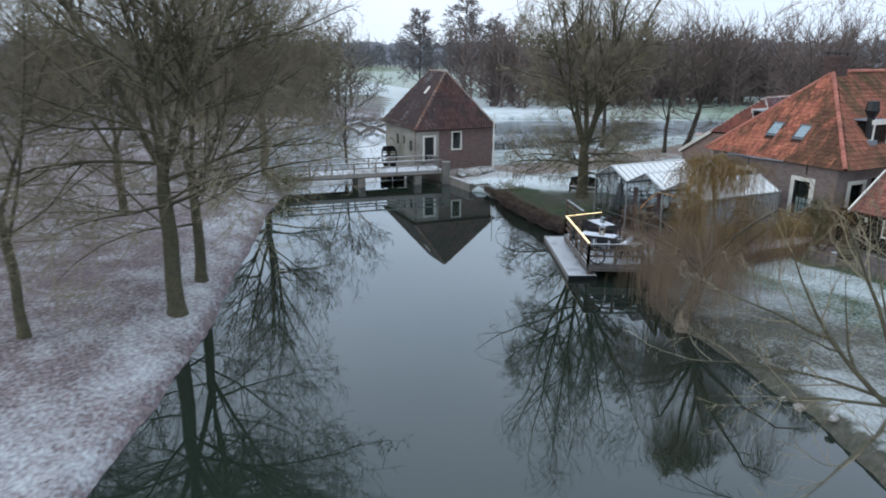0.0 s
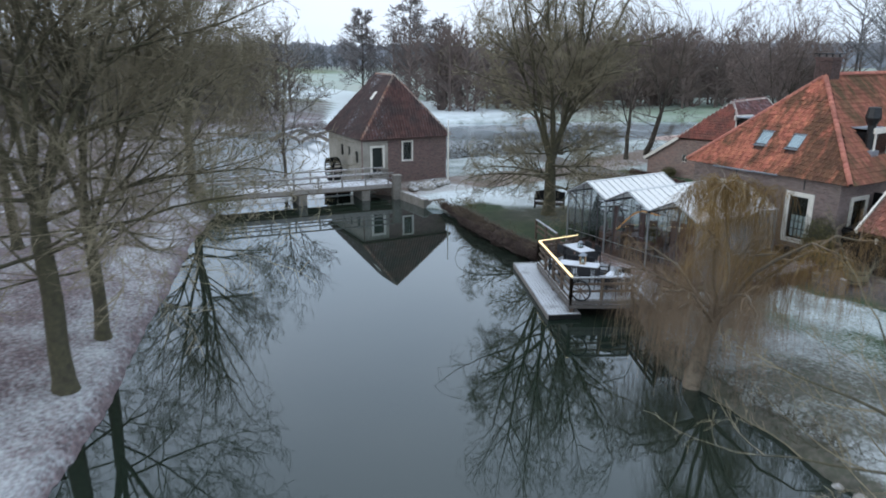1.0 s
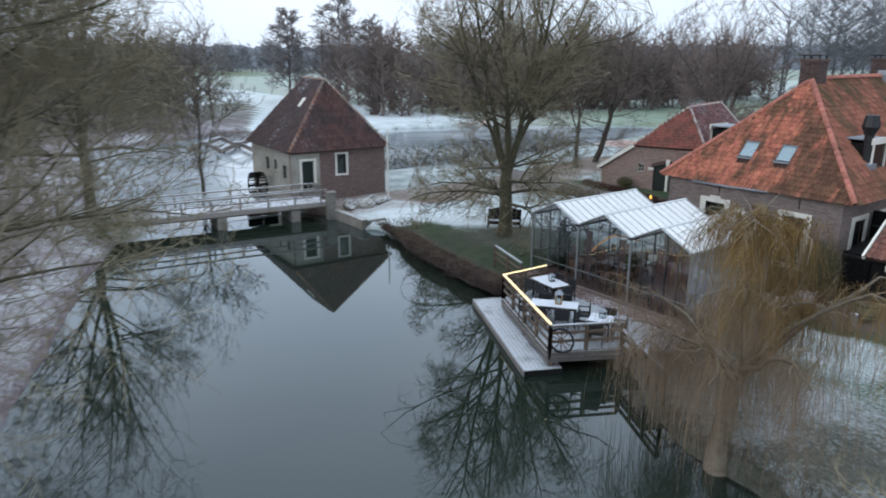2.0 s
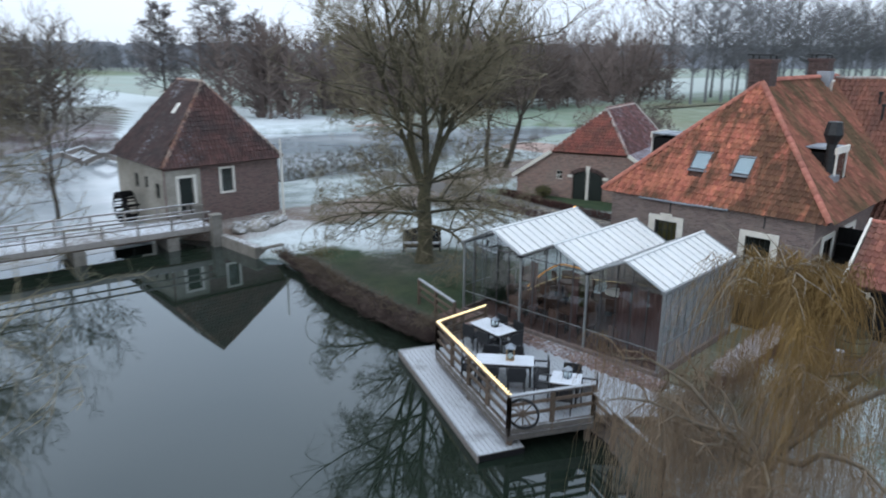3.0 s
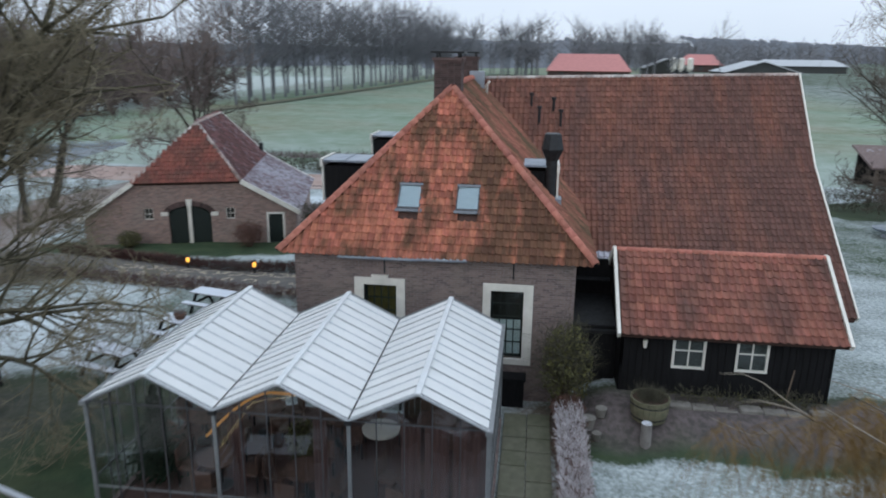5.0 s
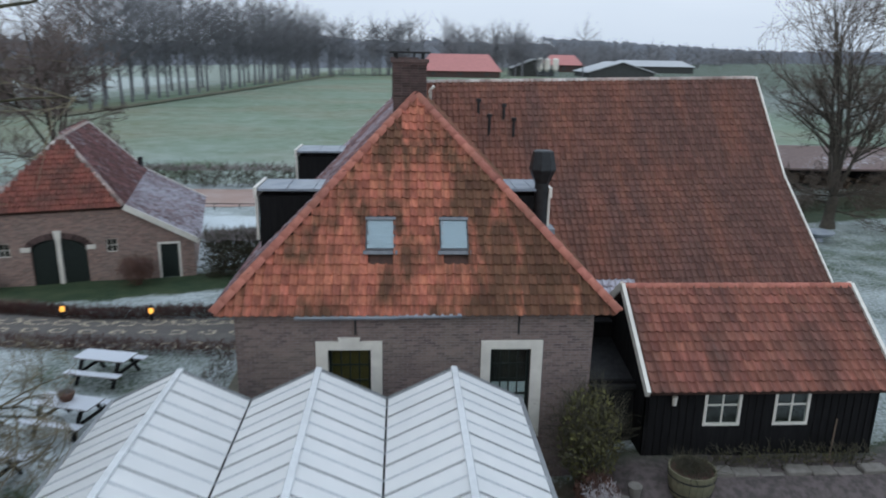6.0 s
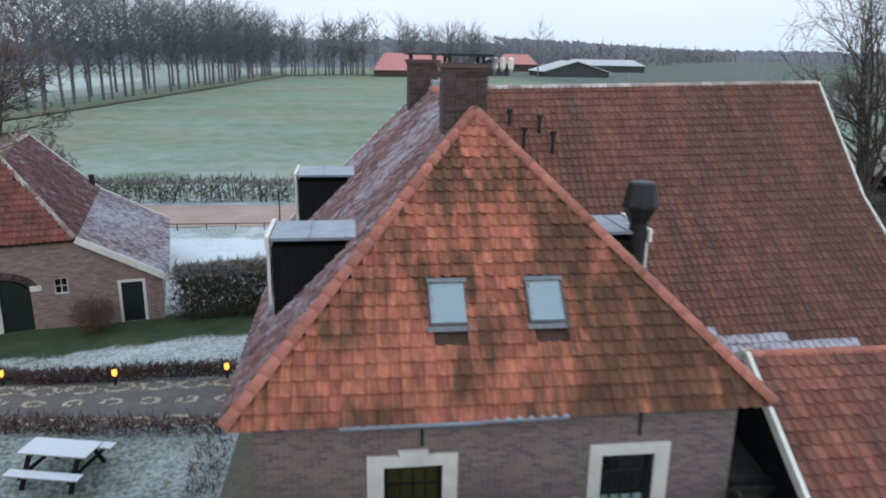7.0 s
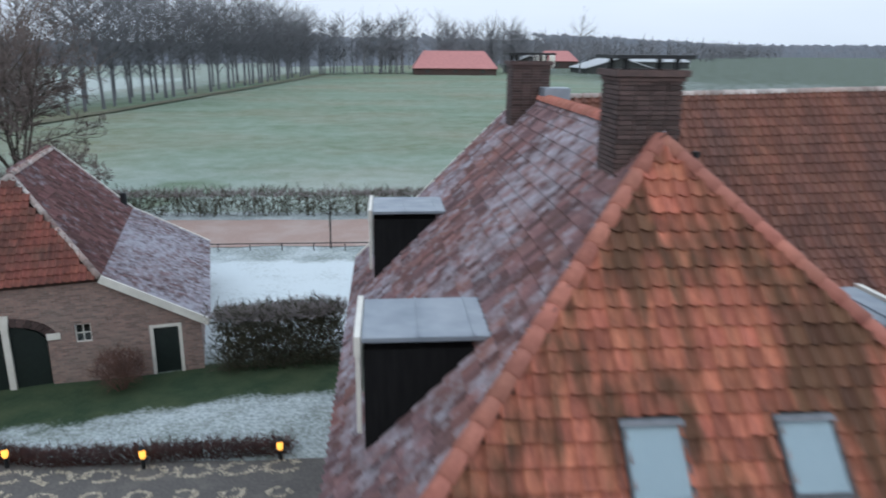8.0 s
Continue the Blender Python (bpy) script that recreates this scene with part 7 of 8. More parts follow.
draped("road", [(-60, 36.5), (-16, 34.2), (10, 33.6), (24, 34.2)], 6.0, road_brick, "pale pink brick road behind the farm", "road", lift=0.03, step=1.0)
slabs = surf("mossy_slabs", (0.17, 0.165, 0.12), (0.12, 0.12, 0.085), scale=5, rough=0.9, bump=0.2, c3=(0.09, 0.10, 0.055), coarse=1.2)
path_gh = thing("slab_path", "mossy slab path beside the greenhouse", "path", kind="structure")
for i in range(9):
    for j in range(2):
        x, y = 6.95 + j * 0.64, -6.5 + i * 0.66
        part("slab", Shape().box(x - 0.31, x + 0.31, y - 0.32, y + 0.32, 0.5, 0.70 + 0.008 * ((i * 5 + j * 3) % 4)), slabs, path_gh, bevel=0.008)

twig_hedge = surf("dark_hedge_twigs", (0.075, 0.07, 0.045), (0.045, 0.042, 0.03), scale=2, rough=0.95, bump=0)
dark_leaf = surf("dark_hedge_leaves", (0.055, 0.065, 0.038), (0.03, 0.036, 0.022), scale=4, rough=0.9, bump=0)
twig_red = surf("red_brown_leaves", (0.15, 0.075, 0.055), (0.085, 0.05, 0.042), scale=3, rough=0.95, bump=0)
twig_frosty = surf("frosted_twigs", (0.30, 0.27, 0.27), (0.19, 0.165, 0.16), scale=3, rough=0.95, bump=0)
twig_white = surf("rimed_twigs", (0.55, 0.52, 0.54), (0.40, 0.365, 0.37), scale=3, rough=0.95, bump=0)
bush_green = surf("olive_leaves", (0.13, 0.125, 0.045), (0.075, 0.075, 0.03), scale=4, rough=0.9, bump=0)
dark_fir = surf("dark_fir", (0.02, 0.045, 0.025), (0.012, 0.03, 0.018), scale=4, rough=0.9, bump=0)


def brush(rnd, tw, n, spot, size, r=0.008, up=0.8):
    """n short branching sticks from places that spot() gives."""
    for _ in range(n):
        p = Vector(spot())
        d = (rand_dir(rnd) + Vector((0, 0, up))).normalized()
        ln = size * rnd.uniform(0.5, 1.2)
        q = p + d * ln
        tw.stick(p, q, r, r * 0.6)
        for _ in range(2):
            e = (d + rand_dir(rnd) * 0.9).normalized()
            tw.stick(p.lerp(q, rnd.uniform(0.3, 0.9)), q + e * ln * 0.5, r * 0.7, r * 0.4)


def leafy(rnd, n, spot, size):
    """Small folded leaves: two triangles each."""
    s = Shape()
    for _ in range(n):
        p = Vector(spot())
        a, b = rand_dir(rnd) * size, rand_dir(rnd) * size * 0.5
        s.add([p, p + a * 0.5 + b, p + a, p + a * 0.5 - b], [(0, 1, 2), (0, 2, 3)])
    return s


def hedge(name, pts, wide, tall, per_m, material, label, size=0.22, r=0.008, top=None, seed=1, leaves=0, leaf_mat=None, rime=0.6):
    rnd = random.Random(seed)
    h = thing(name, label, "hedge")
    tw, tt = Twigs(), Twigs()
    for (ax, ay), (bx, by) in zip(pts, pts[1:]):
        ln = math.hypot(bx - ax, by - ay)

        def spot(lo=0.0, hi=1.0):
            t = rnd.random()
            x, y = ax + (bx - ax) * t, ay + (by - ay) * t
            x, y = x + rnd.uniform(-wide, wide) / 2, y + rnd.uniform(-wide, wide) / 2
            return (x, y, ground_fast(x, y) + tall * rnd.uniform(lo, hi) * 0.85)

        for i in range(int(ln / 0.35)):
            x, y, _ = spot()
            z = ground_fast(x, y)
            tw.stick((x, y, z - 0.1), (x + rnd.uniform(-0.1, 0.1), y + rnd.uniform(-0.1, 0.1), z + tall * 0.8), r * 2, r)
        brush(rnd, tw, int(per_m * ln), spot, size, r)
        if top:
            brush(rnd, tt, int(per_m * ln * rime), lambda: spot(0.85, 1.0), size * 0.7, r)
        if leaves:
            part("foliage", leafy(rnd, int(leaves * ln), spot, 0.05), leaf_mat, h, kind="stuff")
    part("brushwood", tw.mesh("brushwood", material), None, h, kind="stuff")
    if top:
        part("frosted_brushwood", tt.mesh("frosted_brushwood", top), None, h, "frosted twig tips", kind="stuff")
    return h


def ground_fast(x, y):
    k = (round(x * 2), round(y * 2))
    if k not in GROUND_AT:
        GROUND_AT[k] = ground_z(k[0] / 2, k[1] / 2)
    return GROUND_AT[k]


GROUND_AT = {}
twig_beech = surf("dark_red_twigs", (0.095, 0.042, 0.035), (0.05, 0.027, 0.025), scale=3, rough=0.95, bump=0)
hedge("low_hedge", [(-16, 12.3), (-7.4, 10.85), (-5.2, 10.92), (-1.8, 11.16)], 0.32, 0.46, 380, twig_beech, "low dark red-brown beech hedge along the path", seed=2, leaves=420, leaf_mat=twig_beech, size=0.17)
hedge("low_hedge", [(-15, 8.75), (-6.0, 7.78), (-1.5, 7.45)], 0.34, 0.52, 150, twig_beech, "low thin beech hedge along the path", seed=3, leaves=110, leaf_mat=twig_red, size=0.18)
hedge("low_hedge", [(-1.7, 7.0), (-1.6, 4.4)], 0.8, 0.4, 80, twig_hedge, "low dark planting bed beside the lawn", seed=4, size=0.16, leaves=60, leaf_mat=twig_red)
hedge("tall_hedge", [(-4.6, 16.3), (-0.9, 16.6)], 0.9, 2.3, 900, twig_hedge, "tall dark clipped hedge beside the barn", seed=5, size=0.3, r=0.011, top=twig_frosty, leaves=2600, leaf_mat=dark_leaf)
hedge("field_hedge", [(-22, 38.4), (4, 38.4), (16, 38.6)], 0.9, 1.6, 85, twig_hedge, "frosty hedge along the field", seed=6, size=0.5, r=0.018, top=twig_frosty)
hedge("beech_hedge", [(8.36, -6.4), (8.36, -1.6)], 0.7, 0.95, 300, twig_red, "brown beech hedge with a frosted clipped top", seed=7, size=0.16, top=twig_white, leaves=800, leaf_mat=twig_red, rime=2.0)


def brush_roll(pts, r, seed):
    """A long roll of bundled brushwood that holds the bank."""
    rnd = random.Random(seed)
    roll = thing("brushwood_roll", "thick brown brushwood roll edging the pond bank", "bank edging")
    ends = [Vector(p) for p in pts]
    line = [ends[0]]
    for a, b in zip(ends, ends[1:]):
        m = int((b - a).length / 0.5)
        line += [a.lerp(b, i / m) + Vector((0, rnd.uniform(-0.1, 0.1), rnd.uniform(-0.1, 0.05))) for i in range(1, m + 1)]

    def girth(p):
        return 0.4 + 0.6 * min(1.0, max(0.0, (p.x + 14.0) / 4.5))

    part("core", Shape().tube(line, [r * girth(p) * rnd.uniform(0.62, 0.92) for p in line], 12), roll_brown, roll, smooth=True)
    tw = Twigs()
    for a, b in zip(line, line[1:]):
        d = (b - a).normalized()
        s, ln = d.cross(Vector((0, 0, 1))).normalized(), (b - a).length
        for _ in range(int(ln * 330)):
            t = rnd.uniform(-0.4, 3.6)
            o = (s * math.cos(t) + Vector((0, 0, math.sin(t)))) * r * girth(a) * rnd.uniform(0.8, 1.06)
            p = a + d * rnd.uniform(0, ln) + o
            q = p + (d * rnd.choice((-1, 1)) + o.normalized() * rnd.uniform(-0.05, 0.22) + rand_dir(rnd) * 0.35) * rnd.uniform(0.15, 0.5)
            tw.stick(p, q, 0.012, 0.006)
    part("brushwood", tw.mesh("brushwood", roll_brown), None, roll, kind="stuff")
    pale = Twigs()
    for a in line:
        for _ in range(rnd.choice((2, 8, 16, 40))):
            p = a + Vector((rnd.uniform(-0.3, 0.3), rnd.uniform(-0.4, 0.5), r * girth(a) * rnd.uniform(0.5, 0.9)))
            d = Vector((rnd.gauss(0, 0.35), rnd.gauss(-0.35, 0.35), 0.7)).normalized()
            for s in range(3):
                q = p + d * rnd.uniform(0.18, 0.32)
                pale.stick(p, q, 0.012 - 0.003 * s, 0.009 - 0.003 * s)
                p, d = q, (d + Vector((0, -0.2, -0.45))).normalized()
    part("dead_grass", pale.mesh("dead_grass", dead_grass), None, roll, "pale dead grass", kind="stuff")


dead_grass = surf("dead_grass", (0.15, 0.115, 0.08), (0.09, 0.07, 0.05), scale=5, rough=0.95, bump=0)
roll_brown = surf("brushwood_brown", (0.05, 0.032, 0.027), (0.028, 0.02, 0.018), scale=5, rough=0.95, bump=0.3, vary=0.35, island=True, c3=(0.13, 0.10, 0.085), coarse=1.5, amount=0.3)
brush_roll([(-14.4, -6.95, 0.3), (-12.2, -7.25, 0.36), (-7.8, -8.35, 0.4), (-4.2, -8.85, 0.42), (-1.2, -8.95, 0.42)], 0.46, 8)
hedge("bank_planting", [(8.2, -12.3), (11, -12.9), (15, -13.4), (18, -14.1)], 0.7, 0.35, 70, twig_hedge, "withered sedge along the pond edge", seed=9, size=0.3)
hedge("yard_shrub", [(-19, 4.5), (-15, 7.5), (-12, 9.5)], 1.6, 0.7, 70, twig_hedge, "low dark shrubs behind the lawn", seed=10, size=0.3, leaves=60, leaf_mat=bush_green)
hedge("sedge_bank", [(-13.6, -6.2), (-11.6, -5.9)], 1.0, 0.45, 110, bush_green, "mossy green planting at the quay", seed=12, size=0.25)
hedge("far_scrub", [(-76, -14), (-66, 2), (-60, 9)], 5, 1.6, 55, twig_brown, "rough frosted scrub beyond the pond", seed=13, size=0.7, r=0.02, top=twig_frosty)
hedge("far_scrub", [(-34, 1), (-31.5, 9), (-30.5, 22)], 3.5, 2.3, 190, twig_hedge, "rough dark scrub by the water", seed=14, size=0.5, r=0.012)


def shrub(name, x, y, wide, tall, n, material, label, seed, leaf=None, leaves=0, z=None, cone=False):
    rnd = random.Random(seed)
    z = ground_fast(x, y) if z is None else z
    b = thing(name, label, "shrub", pose(x, y, z))
    tw = Twigs()

    def spot():
        d = rand_dir(rnd) * rnd.random() ** 0.4
        if cone:
            k = 1 - (rnd.random() ** 0.55) * 0.96
            tier = 0.75 + 0.25 * math.sin(k * 40)
            return (d.x * wide / 2 * (1 - k) * tier * 1.3, d.y * wide / 2 * (1 - k) * tier * 1.3, tall * (0.08 + 0.9 * k))
        return (d.x * wide / 2, d.y * wide / 2, tall * 0.5 + d.z * tall * 0.42)

    for i in range(14):
        p = spot()
        tw.stick((rnd.uniform(-0.1, 0.1), rnd.uniform(-0.1, 0.1), -0.1), p, 0.02, 0.008)
    brush(rnd, tw, n, spot, tall * 0.16, 0.006)
    part("brushwood", tw.mesh("brushwood", material), None, b, kind="stuff")
    if leaves:
        part("foliage", leafy(rnd, leaves, spot, 0.09), leaf, b, kind="stuff")


shrub("overhanging_bush", -20.9, -20.6, 4.0, 2.4, 900, bush_green, "olive-green twiggy bush overhanging the water at the bridge", 27, bush_green, 1200)
shrub("round_shrub", -7.35, 15.0, 1.5, 1.35, 900, twig_red, "round bare brown shrub against the barn wall", 21)
shrub("round_shrub", -13.2, 13.7, 1.2, 0.9, 500, twig_hedge, "round dark shrub beside the barn", 22, bush_green, 900)
shrub("laurel_bush", 8.3, -0.75, 1.45, 2.9, 800, twig_hedge, "olive-green bush growing against the house wall", 23, bush_green, 2100)
shrub("red_shrub", 8.35, -1.35, 0.9, 1.0, 300, twig_red, "red-brown leafy shrub by the wall", 24, twig_red, 1400)
shrub("fir_tree", -1.15, -5.5, 1.35, 2.5, 220, dark_fir, "dark green potted fir inside the greenhouse", 25, dark_fir, 3600, z=0.78, cone=True)
shrub("potted_plant", 2.0, -4.6, 0.8, 1.5, 120, twig_hedge, "leafy potted plant inside the greenhouse", 26, bush_green, 900, z=0.78)


def picnic_table(m):
    t = thing("picnic_table", "dark wooden picnic table with frost-white boards on the lawn", "picnic table", m, group="picnic tables")
    for i in range(5):
        y = -0.36 + i * 0.145
        part("table_board", Shape().box(-0.85, 0.85, y, y + 0.1435, 0.72, 0.76), frost_top, t, bevel=0.005)
    for s in (-1, 1):
        for k in range(2):
            y = s * (0.62 + 0.145 * k) - 0.07
            part("seat_board", Shape().box(-0.9, 0.9, y, y + 0.138, 0.42, 0.46), frost_top, t, bevel=0.005)
        for x in (-0.6, 0.6):
            part("leg", Shape().beam((x, s * 0.25, 0.71), (x, s * 0.68, 0.0), 0.06, 0.1, up=(1, 0, 0)), black_board, t)
    for x in (-0.6, 0.6):
        part("cross_beam", Shape().box(x + 0.035, x + 0.085, -0.8, 0.8, 0.34, 0.42), black_board, t)
        part("top_beam", Shape().box(x + 0.035, x + 0.085, -0.36, 0.36, 0.64, 0.715), black_board, t)
    return t


pt = picnic_table(pose(-4.98, 5.7, 0.66, 0, 0, -13))
copy_thing(pt, pose(-4.8, 2.75, 0.66, 0, 0, -15))
copy_thing(pt, pose(-5.75, 0.05, 0.66, 0, 0, -15))
bowl = thing("plant_bowl", "terracotta bowl with withered plants on a picnic table", "plant pot", pose(-4.85, 2.8, 1.42))
part("bowl", Shape().tube([(0, 0, 0), (0, 0, 0.12), (0, 0, 0.2)], [0.14, 0.2, 0.22], 14), surf("clay_bowl", (0.16, 0.08, 0.055), (0.10, 0.06, 0.045), rough=0.8), bowl)
bt = Twigs()
brush(random.Random(3), bt, 70, lambda: (random.uniform(-0.12, 0.12), random.uniform(-0.12, 0.12), 0.18), 0.16, 0.005)
part("dead_growth", bt.mesh("dead_growth", twig_frosty), None, bowl, kind="stuff")

glow = lamp_mat("amber_lamp_glass", (1.0, 0.48, 0.08), 1.7)


def path_lamp(x, y):
    t = thing("path_lamp", "small glowing amber path lamp on a short post", "lamp", pose(x, y, ground_z(x, y)), group="path lamps")
    part("post", Shape().tube([(0, 0, -0.05), (0, 0, 0.3)], [0.05, 0.05], 8), dark_metal, t)
    part("lamp_glass", Shape().tube([(0, 0, 0.3), (0, 0, 0.36), (0, 0, 0.46), (0, 0, 0.54)], [0.05, 0.078, 0.078, 0.05], 12), glow, t, "amber glass")
    part("cap", Shape().tube([(0, 0, 0.54), (0, 0, 0.57), (0, 0, 0.63)], [0.085, 0.085, 0.03], 10), dark_metal, t)


for x, y in ((-2.02, 10.8), (-5.28, 10.56), (-8.6, 10.8)):
    path_lamp(x, y)

fence = thing("rail_fence", "low metal rail fence beside the road", "fence")
for i in range(9):
    x = -9.5 + i * 1.6
    part("post", Shape().tube([(x, 30.2, 0.3), (x, 30.2, 1.02)], [0.03, 0.03], 6), dark_metal, fence)
part("rail", Shape().tube([(-9.5, 30.2, 1.0), (3.3, 30.2, 1.0)], [0.03, 0.03], 6), dark_metal, fence)
solid("sign_pole", Shape().tube([(0, 0, -0.2), (0, 0, 2.2)], [0.045, 0.045], 8), dark_metal, "thin grey pole by the road", "pole", pose(-2.25, 30.6, 0.62))

# bench under the oak
bench = thing("garden_bench", "black wooden bench with arched back and frosted seat under the oak", "bench", pose(-9.3, -1.9, ground_z(-9.3, -1.9), 0, 0, 45))
for k in range(9):
    x = -0.9 + k * 0.2
    part("back_slat", Shape().box(x, x + 0.197, 0.2, 0.235, 0.4, 1.02 + 0.16 * math.cos((k - 4) * 0.36)), black_board, bench)
for k in range(3):
    part("seat_slat", Shape().box(-0.95, 0.95, -0.28 + k * 0.15, -0.15 + k * 0.15, 0.4, 0.44), frost_top, bench)
part("apron", Shape().box(-0.93, 0.93, -0.27, -0.24, 0.22, 0.395), black_board, bench)
for x in (-0.93, 0.93):
    part("armrest", Shape().box(x - 0.05, x + 0.05, -0.28, 0.2, 0.64, 0.69), black_board, bench)
    part("leg", Shape().box(x - 0.04, x + 0.04, 0.24, 0.31, 0.0, 1.05), black_board, bench)
    part("leg", Shape().box(x - 0.04, x + 0.04, -0.28, -0.2, 0.0, 0.64), black_board, bench)

rnd = random.Random(9)


def rock(x, y, s):
    bm = bmesh.new()
    bmesh.ops.create_icosphere(bm, subdivisions=2, radius=1.0)
    for v in bm.verts:
        v.co *= 1 + 0.35 * noise.noise(v.co * 1.3 + Vector((x * 3, y * 3, 0)))
        v.co.z *= 0.6
    me = bpy.data.meshes.new("boulder")
    bm.to_mesh(me)
    bm.free()
    me.materials.append(stone)
    ob = tagged(new("boulder", me), "rounded grey boulder dusted with frost", "rock", "boulders by the mill")
    ob.matrix_world = pose(x, y, ground_z(x, y) + s * 0.25, 0, 0, rnd.uniform(0, 360)) @ Matrix.Diagonal((s, s, s, 1))


for k in range(9):
    rock(-20.2 + rnd.uniform(0, 1.3), -6.3 + k * 0.34 + rnd.uniform(-0.15, 0.15), rnd.uniform(0.4, 0.68))
for k in range(9):
    rock(19.5 - k * 0.9 + rnd.uniform(-0.2, 0.2), -14.85 + k * 0.14 + rnd.uniform(-0.1, 0.1), rnd.uniform(0.12, 0.22))

# by the shed: half barrel, stump, stone edging
tub = thing("half_barrel", "mossy half barrel planter with withered plants", "planter", pose(10.5, -1.35, ground_z(10.5, -1.35)))
barrel_wood = surf("mossy_barrel", (0.20, 0.18, 0.12), (0.13, 0.125, 0.08), rough=0.9, c3=(0.10, 0.11, 0.06))
for i in range(22):
    a0, a1 = math.tau * i / 22, math.tau * (i + 0.94) / 22
    st = Shape()
    for zz, rr in ((0, 0.44), (0.3, 0.5), (0.62, 0.52)):
        st.v += [(rr * math.cos(t), rr * math.sin(t), zz) for t in (a0, a1)] + [((rr - 0.035) * math.cos(t), (rr - 0.035) * math.sin(t), zz) for t in (a1, a0)]
    for k in (0, 4):
        st.f += [(k, k + 1, k + 5, k + 4), (k + 2, k + 3, k + 7, k + 6), (k + 1, k + 2, k + 6, k + 5), (k + 3, k, k + 4, k + 7)]
    st.f.append((8, 9, 10, 11))
    part("stave", st, barrel_wood, tub)
for zz, rr in ((0.12, 0.475), (0.48, 0.525)):
    part("hoop", Shape().tube([(0, 0, zz - 0.02), (0, 0, zz + 0.02)], [rr, rr], 22, caps=False), dark_metal, tub)
part("soil", Shape().tube([(0, 0, 0.45), (0, 0, 0.56)], [0.48, 0.46], 18), roof_under, tub)
bt = Twigs()
brush(random.Random(8), bt, 320, lambda: (random.gauss(0, 0.18), random.gauss(0, 0.18), 0.56), 0.26, 0.006)
part("dead_growth", bt.mesh("dead_growth", twig_hedge), None, tub, kind="stuff")
solid("stump_post", Shape().tube([(0, 0, -0.1), (0, 0, 0.62)], [0.15, 0.14], 10), grey_wood, "cut grey post with a frosted top", "post", pose(10.35, -2.05, ground_z(10.35, -2.05)))
edging = thing("stone_edging", "low stone edging under the shed wall", "edging")
for i in range(7):
    x = 11.4 + i * 0.62
    part("edging_stone", Shape().box(x - 0.3, x + 0.3, -0.95, -0.62, 0.7, 1.32 - 0.05 * (i % 3)), concrete, edging, bevel=0.03)
hedge("yard_hedge", [(25.5, 27.5), (31, 29.5), (42, 32.5)], 2.0, 1.5, 130, twig_hedge, "dark bare bushes before the wood store", seed=16, size=0.4, r=0.012, leaves=120, leaf_mat=dark_leaf)
hedge("shed_planting", [(11.4, -0.5), (15.2, -0.45)], 0.5, 0.4, 90, twig_hedge, "withered plants under the shed wall", seed=15, size=0.18, leaves=90, leaf_mat=bush_green)
solid("leaning_spade", Shape().beam((14.2, -0.5, 1.1), (14.5, -0.12, 2.2), 0.035, 0.035).beam((14.14, -0.56, 0.95), (14.24, -0.46, 1.3), 0.2, 0.02), old_wood, "wooden-handled spade leaning on the shed", "spade")
for x, y, s in ((8.9, -1.6, 0.2), (9.25, -1.35, 0.16), (9.1, -2.0, 0.13)):
    solid("flower_pot", Shape().tube([(0, 0, 0), (0, 0, s * 1.6)], [s * 0.75, s], 12), concrete, "small stone flower pot by the path", "plant pot", pose(x, y, ground_z(x, y)))

# inside the glasshouse
disc = thing("pendant_lamp", "round white pendant lamp hanging in the greenhouse", "lamp")
part("shade", Shape().tube([(4.1, -5.5, 2.54), (4.1, -5.5, 2.60), (4.1, -5.5, 2.64)], [0.40, 0.42, 0.1], 24), white_paint, disc)
part("cord", Shape().tube([(4.1, -5.5, 2.64), (4.1, -5.5, 3.6)], [0.008, 0.008], 5), dark_metal, disc)
cane = surf("brown_cane", (0.15, 0.085, 0.065), (0.09, 0.056, 0.045), rough=0.8)


def cafe_table(m):
    t = thing("cafe_table", "round wooden table inside the greenhouse", "table", m, group="greenhouse tables")
    part("tabletop", Shape().tube([(0, 0, 0.71), (0, 0, 0.75)], [0.5, 0.5], 18), cane, t)
    part("pedestal", Shape().tube([(0, 0, 0), (0, 0, 0.03), (0, 0, 0.06), (0, 0, 0.71)], [0.28, 0.26, 0.05, 0.04], 10), dark_metal, t)
    return t


def cane_chair(m):
    c = thing("cane_chair", "brown cane chair inside the greenhouse", "chair", m, group="greenhouse chairs")
    part("seat", Shape().box(-0.24, 0.24, -0.24, 0.24, 0.42, 0.48), cane, c, bevel=0.02)
    part("backrest", Shape().box(-0.24, 0.24, 0.2, 0.26, 0.5, 0.95), cane, c, bevel=0.02)
    for x in (-0.2, 0.2):
        for y in (-0.2, 0.22):
            part("leg", Shape().box(x - 0.02, x + 0.02, y - 0.02, y + 0.02, 0, 0.42), dark_metal, c)
    return c


t0, c0 = None, None
for k, (x, y) in enumerate(((0.3, -5.4), (0.5, -3.0), (2.4, -5.6), (2.6, -3.2), (4.9, -5.5), (5.0, -3.0), (-0.9, -3.6))):
    m = pose(x, y, 0.765, 0, 0, 40 * k)
    t0 = copy_thing(t0, m) if t0 else cafe_table(m)
    for i in range(4):
        mm = m @ pose(0, 0, 0, 0, 0, 90 * i) @ pose(0, 0.72, 0)
        c0 = copy_thing(c0, mm) if c0 else cane_chair(mm)
garland = Shape().tube([(-0.4 + 0.12 * i, -4.6, 1.5 + 1.3 * math.sin(min(1, i / 14) * 1.4)) for i in range(24)], [0.035] * 24, 6)
